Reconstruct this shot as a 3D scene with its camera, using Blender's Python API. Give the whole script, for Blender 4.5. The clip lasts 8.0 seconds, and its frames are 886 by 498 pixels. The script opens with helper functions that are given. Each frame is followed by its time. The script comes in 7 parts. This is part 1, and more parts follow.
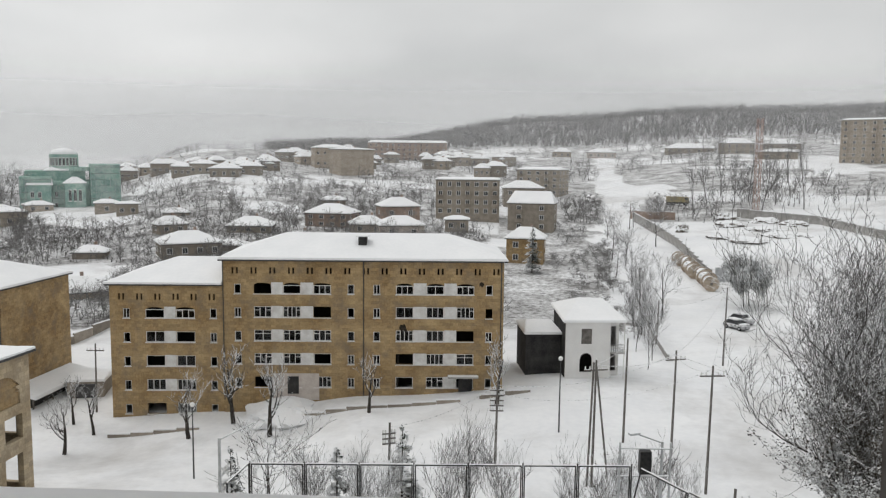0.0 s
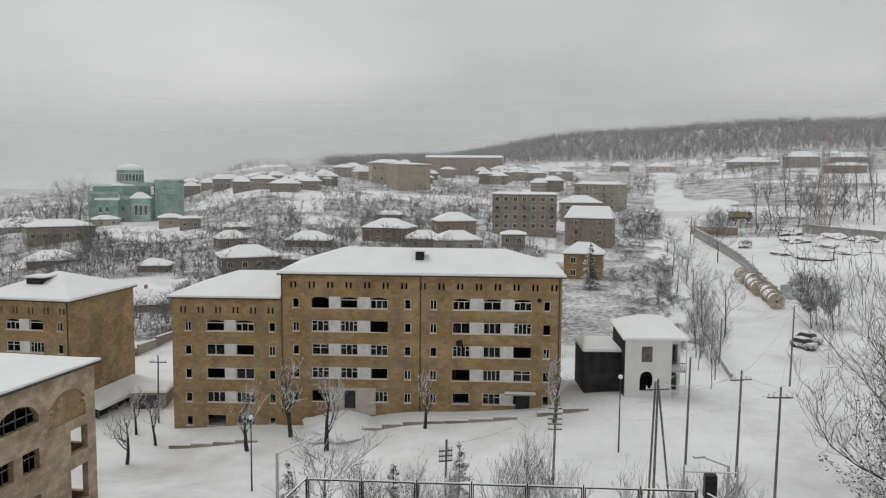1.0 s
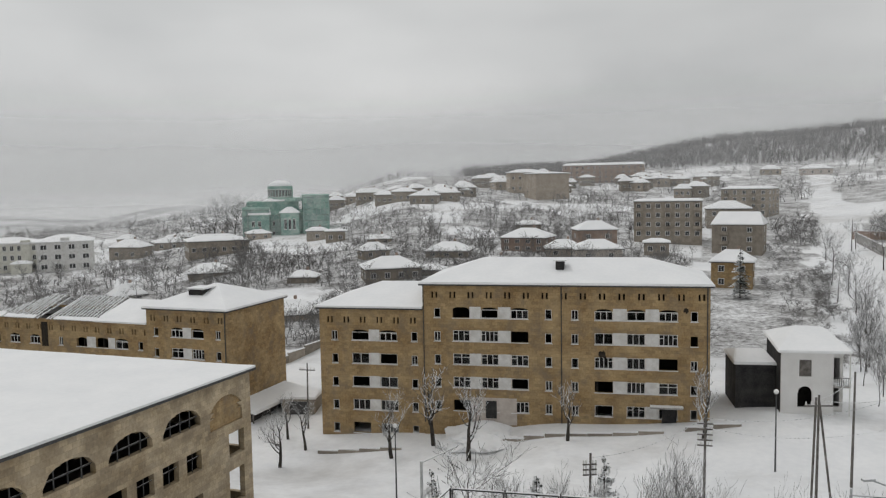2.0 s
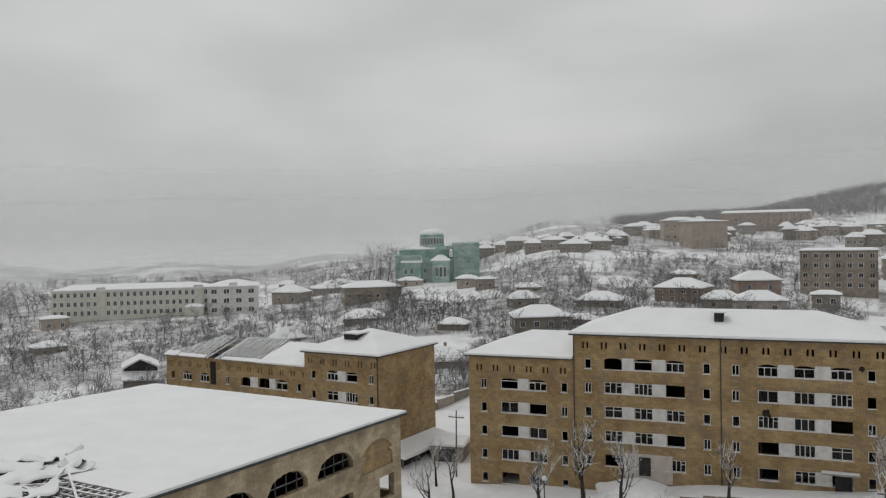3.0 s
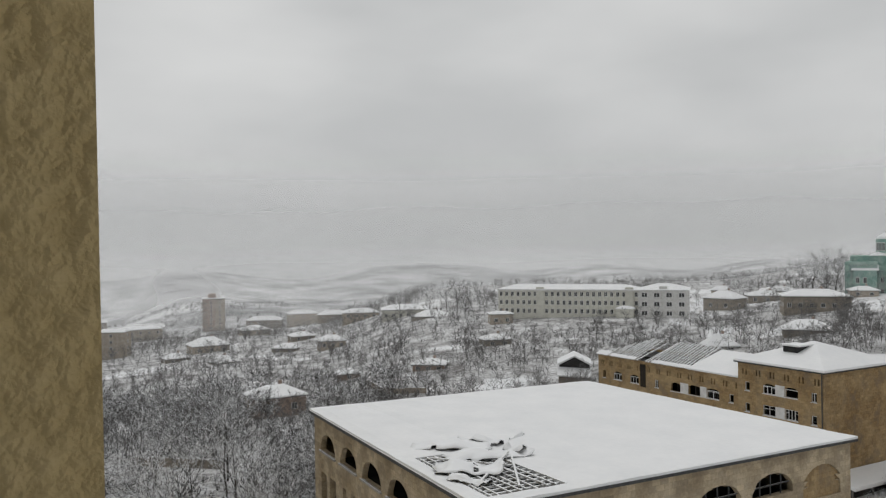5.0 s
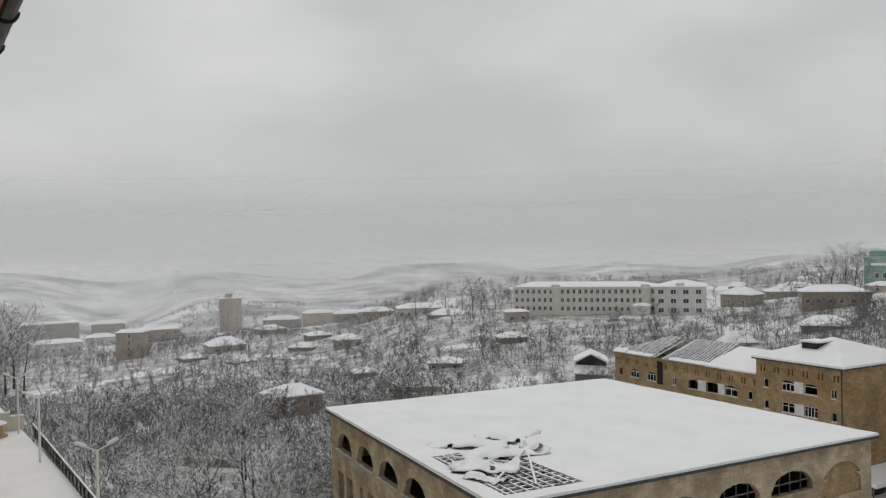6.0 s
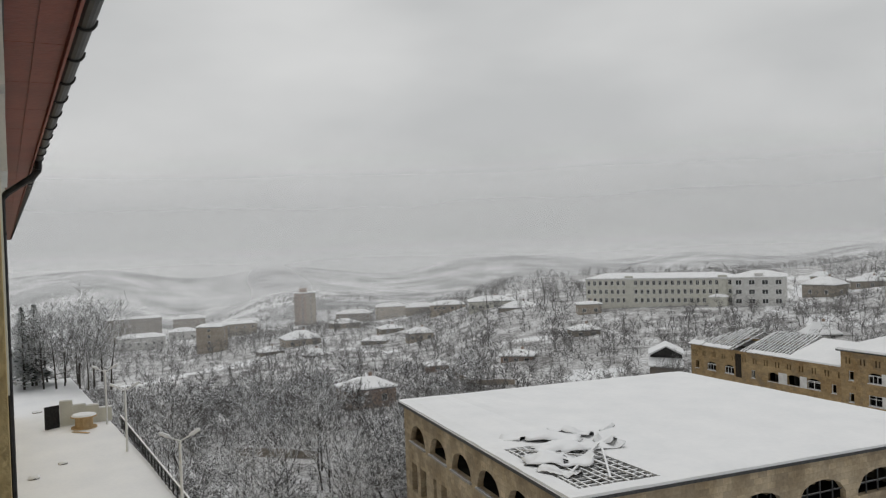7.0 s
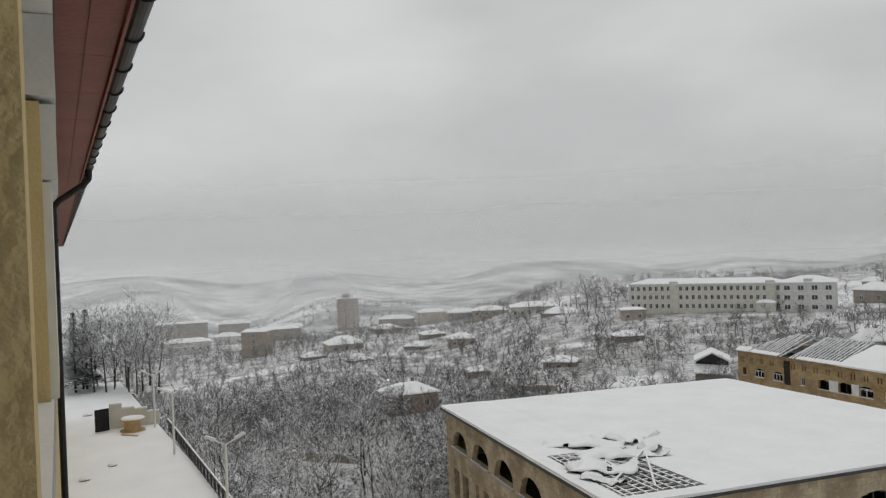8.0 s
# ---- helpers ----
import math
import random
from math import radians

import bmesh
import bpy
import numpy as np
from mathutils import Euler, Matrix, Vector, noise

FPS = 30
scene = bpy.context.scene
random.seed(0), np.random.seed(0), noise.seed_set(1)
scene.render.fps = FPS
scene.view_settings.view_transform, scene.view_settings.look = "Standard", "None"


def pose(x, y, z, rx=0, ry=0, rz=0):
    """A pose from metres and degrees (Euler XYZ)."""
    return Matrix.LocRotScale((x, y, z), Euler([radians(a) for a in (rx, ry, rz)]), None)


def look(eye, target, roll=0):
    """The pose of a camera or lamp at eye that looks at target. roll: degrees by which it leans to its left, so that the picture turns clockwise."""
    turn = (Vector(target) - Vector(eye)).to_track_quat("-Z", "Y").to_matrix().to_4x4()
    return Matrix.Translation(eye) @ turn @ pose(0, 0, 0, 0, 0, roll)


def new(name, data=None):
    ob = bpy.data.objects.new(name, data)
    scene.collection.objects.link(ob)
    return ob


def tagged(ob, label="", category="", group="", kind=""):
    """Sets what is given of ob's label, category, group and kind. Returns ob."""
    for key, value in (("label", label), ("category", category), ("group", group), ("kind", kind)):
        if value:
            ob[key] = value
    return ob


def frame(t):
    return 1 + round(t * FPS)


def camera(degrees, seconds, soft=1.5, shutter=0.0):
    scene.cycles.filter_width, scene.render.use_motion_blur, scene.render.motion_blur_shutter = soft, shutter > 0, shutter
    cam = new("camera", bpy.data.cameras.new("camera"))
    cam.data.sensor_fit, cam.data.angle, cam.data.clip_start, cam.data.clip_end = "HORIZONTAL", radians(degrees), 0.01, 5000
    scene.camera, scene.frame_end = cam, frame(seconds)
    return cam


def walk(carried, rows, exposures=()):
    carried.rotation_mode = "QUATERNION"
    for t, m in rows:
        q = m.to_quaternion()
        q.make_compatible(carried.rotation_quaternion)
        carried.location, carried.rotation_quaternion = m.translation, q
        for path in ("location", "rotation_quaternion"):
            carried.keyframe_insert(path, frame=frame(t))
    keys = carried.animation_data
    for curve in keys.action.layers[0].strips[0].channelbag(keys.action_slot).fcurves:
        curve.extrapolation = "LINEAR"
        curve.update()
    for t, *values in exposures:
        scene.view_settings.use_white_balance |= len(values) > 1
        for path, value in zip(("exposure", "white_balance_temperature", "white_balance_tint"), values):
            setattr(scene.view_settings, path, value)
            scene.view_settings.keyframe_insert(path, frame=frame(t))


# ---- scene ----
cam = camera(56.86, 8.0, soft=1.25)
PATH = [
    (0.0, pose(0.082, 0.031, 30.0, 83.645, -0.634, 0.071)),
    (0.5, pose(-0.012, 0.366, 30.0, 84.152, -0.772, 2.832)),
    (1.0, pose(-0.090, 0.515, 30.0, 84.637, -0.480, 3.979)),
    (1.2, pose(-0.109, 0.557, 30.0, 84.614, -0.165, 5.450)),
    (1.5, pose(-0.135, 0.613, 30.0, 84.541, 0.571, 9.269)),
    (1.7, pose(-0.179, 0.647, 30.0, 84.540, 0.471, 11.307)),
    (2.8, pose(-0.323, 0.675, 30.0, 88.342, 0.214, 21.630)),
    (2.9, pose(-0.335, 0.670, 30.0, 88.253, -0.230, 23.067)),
    (3.0, pose(-0.346, 0.666, 30.0, 88.937, 1.032, 23.990)),
    (3.5, pose(-0.397, 0.705, 30.0, 89.819, 0.425, 36.420)),
    (3.8, pose(-0.408, 0.724, 30.0, 89.732, -0.385, 42.020)),
    (4.0, pose(-0.415, 0.739, 30.0, 89.748, -0.686, 45.331)),
    (4.5, pose(-0.475, 0.751, 30.0, 89.582, -0.002, 50.629)),
    (4.7, pose(-0.490, 0.741, 30.0, 89.619, 0.370, 52.061)),
    (5.8, pose(-0.524, 0.800, 30.0, 89.639, 1.163, 54.510)),
    (6.0, pose(-0.534, 0.812, 30.0, 89.568, 1.243, 54.541)),
    (6.5, pose(-0.526, 0.833, 30.0, 89.355, 1.215, 56.008)),
    (7.0, pose(-0.491, 0.828, 30.0, 89.223, 2.065, 59.466)),
    (7.5, pose(-0.475, 0.830, 30.0, 89.398, 2.172, 61.562)),
    (8.0, pose(-0.477, 0.838, 30.0, 89.719, 2.235, 62.398)),
]
walk(cam, PATH, exposures=[(0.0, 0.33), (0.5, 0.15), (1.0, 0.08), (1.7, 0.08), (3.0, -0.07), (4.0, -0.03), (8.0, -0.04)])

# ---- sky and light: an overcast winter day ----
world = bpy.data.worlds.new("overcast")
scene.world = world
world.use_nodes = True
wn, wl = world.node_tree.nodes, world.node_tree.links
wn.clear()
w_out = wn.new("ShaderNodeOutputWorld")
w_bg = wn.new("ShaderNodeBackground")
sky = wn.new("ShaderNodeTexSky")
sky.sky_type = "NISHITA"
sky.sun_disc = False
sky.sun_elevation, sky.sun_rotation = radians(64), radians(-68)
grey = wn.new("ShaderNodeHueSaturation")
grey.inputs["Saturation"].default_value = 0.05
grey.inputs["Value"].default_value = 0.1
wl.new(sky.outputs[0], grey.inputs["Color"])
w_co = wn.new("ShaderNodeTexCoord")
w_map = wn.new("ShaderNodeMapping")
w_map.inputs["Scale"].default_value = (1.0, 1.0, 2.6)
cloud = wn.new("ShaderNodeTexNoise")
cloud.inputs["Scale"].default_value = 2.4
cloud.inputs["Detail"].default_value = 4
cloud.inputs["Roughness"].default_value = 0.42
ramp = wn.new("ShaderNodeValToRGB")
ramp.color_ramp.elements[0].position, ramp.color_ramp.elements[0].color = 0.34, (0.46, 0.47, 0.473, 1)
ramp.color_ramp.elements[1].position, ramp.color_ramp.elements[1].color = 0.66, (0.63, 0.635, 0.632, 1)
w_mix = wn.new("ShaderNodeMixRGB")
w_mix.inputs[0].default_value = 0.9
wl.new(w_co.outputs["Generated"], w_map.inputs[0])
wl.new(w_map.outputs[0], cloud.inputs["Vector"])
wl.new(cloud.outputs["Fac"], ramp.inputs[0])
wl.new(grey.outputs[0], w_mix.inputs[1])
wl.new(ramp.outputs[0], w_mix.inputs[2])
toward = wn.new("ShaderNodeVectorMath")
toward.operation = "DOT_PRODUCT"
toward.inputs[1].default_value = (-0.70, 0.62, 0.35)
wl.new(w_co.outputs["Generated"], toward.inputs[0])
glow = wn.new("ShaderNodeMapRange")
glow.interpolation_type = "SMOOTHSTEP"
glow.inputs[1].default_value, glow.inputs[2].default_value = 0.55, 1.0
glow.inputs[3].default_value, glow.inputs[4].default_value = 0.95, 1.07
wl.new(toward.outputs["Value"], glow.inputs[0])
w_mul = wn.new("ShaderNodeMixRGB")
w_mul.blend_type = "MULTIPLY"
w_mul.inputs[0].default_value = 1.0
wl.new(w_mix.outputs[0], w_mul.inputs[1])
wl.new(glow.outputs[0], w_mul.inputs[2])
wl.new(w_mul.outputs[0], w_bg.inputs[0])
w_bg.inputs[1].default_value = 1.0
wl.new(w_bg.outputs[0], w_out.inputs[0])

sun = new("sun", bpy.data.lights.new("sun", "SUN"))
sun.data.energy, sun.data.angle, sun.data.color = 0.72, radians(30), (1.0, 0.985, 0.97)
sun.matrix_world = look((-30, 12, 66), (0, 0, 0))


# ---- materials ----
def material(name, a, b, rough=0.85, scale=3.0, bump=0.0, fine=40.0, metal=0.0, snow=0.0, spread=0.0, stain=None, stain_scale=0.35, squash=1.0, blocks=None):
    """Two colours mixed by noise at two scales, fine relief, and optional stains or snow lying on what faces up."""
    m = bpy.data.materials.new(name)
    m.use_nodes = True
    n, l = m.node_tree.nodes, m.node_tree.links
    p = n["Principled BSDF"]
    p.inputs["Roughness"].default_value, p.inputs["Metallic"].default_value = rough, metal
    p.inputs["Specular IOR Level"].default_value = 0.25
    co = n.new("ShaderNodeTexCoord")
    mp = n.new("ShaderNodeMapping")
    mp.inputs["Scale"].default_value = (1, 1, squash)
    l.new(co.outputs["Object"], mp.inputs[0])
    big, small = n.new("ShaderNodeTexNoise"), n.new("ShaderNodeTexNoise")
    big.inputs["Scale"].default_value, small.inputs["Scale"].default_value = scale, fine
    big.inputs["Detail"].default_value = 6
    for x in (big, small):
        l.new(mp.outputs[0], x.inputs["Vector"])
    add = n.new("ShaderNodeMath")
    add.operation = "MULTIPLY_ADD"
    l.new(small.outputs["Fac"], add.inputs[0])
    add.inputs[1].default_value = 0.5
    l.new(big.outputs["Fac"], add.inputs[2])
    r = n.new("ShaderNodeValToRGB")
    r.color_ramp.elements[0].position, r.color_ramp.elements[0].color = 0.55, (*a, 1)
    r.color_ramp.elements[1].position, r.color_ramp.elements[1].color = 0.95, (*b, 1)
    l.new(add.outputs[0], r.inputs[0])
    col = r.outputs[0]
    if spread:
        info = n.new("ShaderNodeObjectInfo")
        hs = n.new("ShaderNodeHueSaturation")
        mr = n.new("ShaderNodeMapRange")
        mr.inputs[3].default_value, mr.inputs[4].default_value = 1 - spread, 1 + spread
        l.new(info.outputs["Random"], mr.inputs[0])
        l.new(mr.outputs[0], hs.inputs["Value"])
        l.new(col, hs.inputs["Color"])
        col = hs.outputs[0]
    if blocks:
        axes, wall = n.new("ShaderNodeSeparateXYZ"), n.new("ShaderNodeCombineXYZ")
        l.new(co.outputs["Object"], axes.inputs[0])
        flat = n.new("ShaderNodeMath")
        l.new(axes.outputs["X"], flat.inputs[0])
        l.new(axes.outputs["Y"], flat.inputs[1])
        l.new(flat.outputs[0], wall.inputs["X"])
        l.new(axes.outputs["Z"], wall.inputs["Y"])
        bk = n.new("ShaderNodeTexBrick")
        bk.inputs["Scale"].default_value = 1.0
        bk.inputs["Brick Width"].default_value, bk.inputs["Row Height"].default_value = blocks
        bk.inputs["Mortar Size"].default_value = 0.012
        bk.inputs["Color1"].default_value, bk.inputs["Color2"].default_value, bk.inputs["Mortar"].default_value = (0.72, 0.72, 0.74, 1), (1.12, 1.10, 1.06, 1), (0.7, 0.69, 0.68, 1)
        l.new(wall.outputs[0], bk.inputs["Vector"])
        tone = n.new("ShaderNodeMixRGB")
        tone.blend_type = "MULTIPLY"
        tone.inputs[0].default_value = 0.8
        l.new(col, tone.inputs[1])
        l.new(bk.outputs["Color"], tone.inputs[2])
        col = tone.outputs[0]
    if stain:
        st = n.new("ShaderNodeTexNoise")
        st.inputs["Scale"].default_value, st.inputs["Detail"].default_value = stain_scale, 8
        st.inputs["Roughness"].default_value = 0.65
        l.new(co.outputs["Object"], st.inputs["Vector"])
        sr = n.new("ShaderNodeValToRGB")
        sr.color_ramp.elements[0].position, sr.color_ramp.elements[1].position = 0.5, 0.72
        l.new(st.outputs["Fac"], sr.inputs[0])
        mx = n.new("ShaderNodeMixRGB")
        mx.inputs[2].default_value = (*stain, 1)
        l.new(sr.outputs[0], mx.inputs[0])
        l.new(col, mx.inputs[1])
        col = mx.outputs[0]
    if snow:
        geo = n.new("ShaderNodeNewGeometry")
        sep = n.new("ShaderNodeSeparateXYZ")
        l.new(geo.outputs["Normal"], sep.inputs[0])
        sn = n.new("ShaderNodeMath")
        sn.operation = "MULTIPLY_ADD"
        l.new(big.outputs["Fac"], sn.inputs[0])
        sn.inputs[1].default_value = 0.7
        l.new(sep.outputs["Z"], sn.inputs[2])
        mr = n.new("ShaderNodeMapRange")
        mr.inputs[1].default_value, mr.inputs[2].default_value = 1.02 - snow, 1.22 - snow
        l.new(sn.outputs[0], mr.inputs[0])
        mx = n.new("ShaderNodeMixRGB")
        mx.inputs[2].default_value = (0.82, 0.83, 0.84, 1)
        l.new(mr.outputs[0], mx.inputs[0])
        l.new(col, mx.inputs[1])
        col = mx.outputs[0]
    l.new(col, p.inputs["Base Color"])
    if bump:
        bp = n.new("ShaderNodeBump")
        bp.inputs["Strength"].default_value, bp.inputs["Distance"].default_value = bump, 0.05
        l.new(add.outputs[0], bp.inputs["Height"])
        l.new(bp.outputs[0], p.inputs["Normal"])
    return m


def glass_material():
    m = bpy.data.materials.new("window_glass")
    m.use_nodes = True
    n, l = m.node_tree.nodes, m.node_tree.links
    n.remove(n["Principled BSDF"])
    t, g, x = n.new("ShaderNodeBsdfTransparent"), n.new("ShaderNodeBsdfGlossy"), n.new("ShaderNodeMixShader")
    t.inputs[0].default_value = (0.5, 0.52, 0.52, 1)
    g.inputs["Roughness"].default_value = 0.04
    x.inputs[0].default_value = 0.04
    l.new(t.outputs[0], x.inputs[1])
    l.new(g.outputs[0], x.inputs[2])
    l.new(x.outputs[0], n["Material Output"].inputs[0])
    return m


SNOW = material("snow", (0.80, 0.81, 0.825), (0.87, 0.875, 0.88), 0.6, 0.25, 0.25, 3.0)
SNOW_ROOF = material("roof_snow", (0.81, 0.82, 0.83), (0.87, 0.875, 0.88), 0.6, 0.3, 0.15, 2.5)
GROUND = material("snowy_ground", (0.76, 0.77, 0.785), (0.86, 0.865, 0.87), 0.7, 0.12, 0.4, 1.3, stain=(0.50, 0.49, 0.48), stain_scale=0.045)
STONE = material("ochre_tuff", (0.285, 0.19, 0.092), (0.47, 0.35, 0.195), 0.9, 0.35, 0.3, 5.0, stain=(0.22, 0.175, 0.125), stain_scale=0.4, blocks=(0.62, 0.36))
STONE_PALE = material("weathered_pale_tuff", (0.33, 0.26, 0.17), (0.56, 0.47, 0.34), 0.9, 0.4, 0.3, 5.0, stain=(0.23, 0.185, 0.13), stain_scale=0.35, blocks=(0.7, 0.4))
STONE_GREY = material("grey_stone", (0.24, 0.21, 0.175), (0.36, 0.32, 0.27), 0.9, 0.7, 0.2, 6.0, spread=0.2)
STONE_TAN = material("far_tan_stone", (0.35, 0.30, 0.245), (0.46, 0.405, 0.34), 0.9, 0.5, 0.2, 5.0, spread=0.18)
BRICK_RED = material("reddish_wall", (0.29, 0.215, 0.175), (0.41, 0.325, 0.275), 0.9, 0.6, 0.2, 6.0, spread=0.15)
PLASTER_WHITE = material("white_plaster", (0.60, 0.59, 0.57), (0.78, 0.775, 0.76), 0.85, 1.2, 0.15, 9.0, stain=(0.55, 0.53, 0.50), stain_scale=0.7)
PLASTER_CLEAN = material("fresh_white_plaster", (0.70, 0.69, 0.675), (0.78, 0.775, 0.76), 0.85, 0.6, 0.1, 8.0)
PLASTER_PINK = material("pinkish_plaster", (0.48, 0.42, 0.38), (0.60, 0.55, 0.50), 0.85, 1.2, 0.15, 9.0)
PLASTER_CREAM = material("cream_plaster", (0.58, 0.57, 0.50), (0.70, 0.69, 0.62), 0.85, 0.7, 0.1, 9.0)
PLASTER_ROUGH = material("rough_yellow_render", (0.50, 0.385, 0.19), (0.59, 0.465, 0.245), 0.95, 46.0, 0.25, 120.0)
PLASTER_YELLOW = material("yellow_painted_render", (0.50, 0.40, 0.20), (0.58, 0.47, 0.25), 0.9, 3.0, 0.2, 50.0)
# tarred walls; also stands in for the unlit dark of doorways, gables and lofts
DARK_WALL_HOLE = material("tarred_wall_and_unlit_hole", (0.022, 0.022, 0.024), (0.06, 0.058, 0.056), 0.9, 0.8, 0.3, 6.0)
# room gloom is put into this near-black colour of inner walls and floors
INSIDE = material("interior_painted_gloom", (0.02, 0.018, 0.016), (0.05, 0.045, 0.04), 0.95, 0.8)
FRAME_WHITE = material("white_window_paint", (0.72, 0.72, 0.70), (0.82, 0.82, 0.81), 0.6, 4.0)
METAL_BLACK = material("black_painted_metal", (0.012, 0.012, 0.013), (0.035, 0.034, 0.034), 0.45, 5.0, metal=0.3)
METAL_DARK = material("dark_grey_metal", (0.05, 0.052, 0.055), (0.11, 0.11, 0.11), 0.5, 5.0, metal=0.4, snow=0.35)
METAL_LIGHT = material("galvanised_metal", (0.40, 0.41, 0.42), (0.55, 0.56, 0.57), 0.5, 3.0, metal=0.3, snow=0.3)
SOFFIT_RED = material("red_brown_sheet_metal", (0.155, 0.034, 0.023), (0.225, 0.054, 0.036), 0.5, 1.2, 0.1, 20.0)
SOFFIT_WHITE = material("white_soffit_board", (0.52, 0.53, 0.52), (0.62, 0.625, 0.61), 0.8, 2.0)
WOOD = material("weathered_wood", (0.10, 0.09, 0.08), (0.23, 0.215, 0.20), 0.9, 2.0, 0.3, 20.0, snow=0.5)
WOOD_PALE = material("pale_plywood", (0.42, 0.29, 0.15), (0.58, 0.42, 0.24), 0.8, 2.0, 0.1, 20.0)
BALE = material("weathered_reel_boards", (0.36, 0.29, 0.22), (0.52, 0.45, 0.37), 0.85, 1.2, 0.2, 8.0, snow=0.62)
BARK = material("bark", (0.028, 0.024, 0.021), (0.075, 0.066, 0.058), 0.95, 3.0, 0.0, 20.0, snow=0.42)
GULLY_TWIG = material("dark_snowy_twigs", (0.045, 0.042, 0.039), (0.13, 0.126, 0.12), 0.95, 0.3, 0.0, 2.0, snow=0.34)
LATTICE = material("snowy_pale_laths", (0.20, 0.185, 0.165), (0.36, 0.34, 0.31), 0.9, 2.0, 0.2, 20.0, snow=0.8)
SOOT = material("soot", (0.018, 0.015, 0.012), (0.05, 0.04, 0.03), 0.95, 3.0)
TWIG_RIMED = material("rimed_thick_twigs", (0.06, 0.056, 0.052), (0.16, 0.155, 0.15), 0.95, 0.8, 0.0, 12.0, snow=0.5)
TWIG = material("snowy_twigs", (0.075, 0.070, 0.066), (0.17, 0.165, 0.16), 0.95, 0.8, 0.0, 12.0, snow=0.62)
FAR_TWIG = material("rimed_grey_twigs", (0.115, 0.11, 0.106), (0.27, 0.265, 0.26), 0.95, 0.05, 0.0, 0.35)
NEEDLES = material("snowy_needles", (0.020, 0.028, 0.022), (0.055, 0.068, 0.05), 0.9, 1.5, 0.0, 14.0, snow=0.62)
DRY_LEAF = material("dry_dark_leaves", (0.030, 0.026, 0.020), (0.085, 0.066, 0.046), 0.9, 1.5, 0.0, 14.0, snow=0.40)
NET_GREEN = material("green_scaffold_net", (0.20, 0.37, 0.32), (0.42, 0.56, 0.51), 0.9, 0.22, 0.2, 1.2, stain=(0.50, 0.58, 0.55), stain_scale=0.16, blocks=(2.6, 2.3))
CONCRETE = material("concrete", (0.26, 0.25, 0.24), (0.42, 0.41, 0.39), 0.9, 0.7, 0.3, 9.0, snow=0.3)
SOIL = material("frozen_soil", (0.10, 0.085, 0.07), (0.24, 0.21, 0.18), 0.95, 0.8, 0.4, 6.0, snow=0.55)
PAINT_SAND = material("sand_coloured_paint", (0.36, 0.30, 0.17), (0.46, 0.40, 0.25), 0.5, 2.0, snow=0.3)
RUBBER = material("rubber", (0.015, 0.015, 0.015), (0.03, 0.03, 0.03), 0.8, 4.0)
CAR_GREY = material("grey_car_paint", (0.10, 0.10, 0.105), (0.16, 0.16, 0.165), 0.3, 2.0, snow=0.75)
CRANE_RED = material("faded_red_lattice_paint", (0.32, 0.21, 0.17), (0.42, 0.30, 0.26), 0.7, 1.0)
GLASS = glass_material()
PANE_DARK = material("far_dark_pane", (0.03, 0.032, 0.035), (0.07, 0.072, 0.075), 0.15, 2.0)


# ---- building blocks ----
def to_mesh(name, bm, mats):
    me = bpy.data.meshes.new(name)
    bmesh.ops.recalc_face_normals(bm, faces=bm.faces)
    bm.to_mesh(me)
    bm.free()
    for m in mats if isinstance(mats, (list, tuple)) else [mats]:
        me.materials.append(m)
    return me


def part(name, bm, mats, parent=None, label="", at=None):
    me = bm if isinstance(bm, bpy.types.Mesh) else to_mesh(name, bm, mats)
    ob = new(name, me)
    ob.parent = parent
    if at is not None:
        ob.matrix_basis = at
    return tagged(ob, label)


def thing(name, m, label, category, group="", kind=""):
    ob = new(name)
    ob.empty_display_size = 0.3
    ob.matrix_basis = m
    return tagged(ob, label, category, group, kind)


def block(bm, x0, x1, y0, y1, z0, z1, mi=0):
    v = [bm.verts.new((x, y, z)) for z in (z0, z1) for x, y in ((x0, y0), (x1, y0), (x1, y1), (x0, y1))]
    for q in ((3, 2, 1, 0), (4, 5, 6, 7), (0, 1, 5, 4), (1, 2, 6, 5), (2, 3, 7, 6), (3, 0, 4, 7)):
        bm.faces.new([v[i] for i in q]).material_index = mi
    return bm


def box(x0, x1, y0, y1, z0, z1):
    return block(bmesh.new(), x0, x1, y0, y1, z0, z1)


def bar(bm, a, b, r, sides=6, r2=None, mi=0):
    """A round bar from a to b, tapered to r2."""
    a, b = Vector(a), Vector(b)
    d = (b - a).normalized()
    u = d.orthogonal().normalized()
    w = d.cross(u)
    r2 = r if r2 is None else r2
    rings = []
    for p, rr in ((a, r), (b, r2)):
        rings.append([bm.verts.new(p + rr * (math.cos(k * 2 * math.pi / sides) * u + math.sin(k * 2 * math.pi / sides) * w)) for k in range(sides)])
    for k in range(sides):
        bm.faces.new((rings[0][k], rings[0][(k + 1) % sides], rings[1][(k + 1) % sides], rings[1][k])).material_index = mi
    bm.faces.new(rings[0][::-1]).material_index = mi
    bm.faces.new(rings[1]).material_index = mi
    return bm


def prism(pts, z0, z1):
    bm = bmesh.new()
    lo = [bm.verts.new((*p, z0)) for p in pts]
    hi = [bm.verts.new((*p, z1)) for p in pts]
    bm.faces.new(lo[::-1])
    bm.faces.new(hi)
    for i in range(len(pts)):
        j = (i + 1) % len(pts)
        bm.faces.new((lo[i], lo[j], hi[j], hi[i]))
    return bm


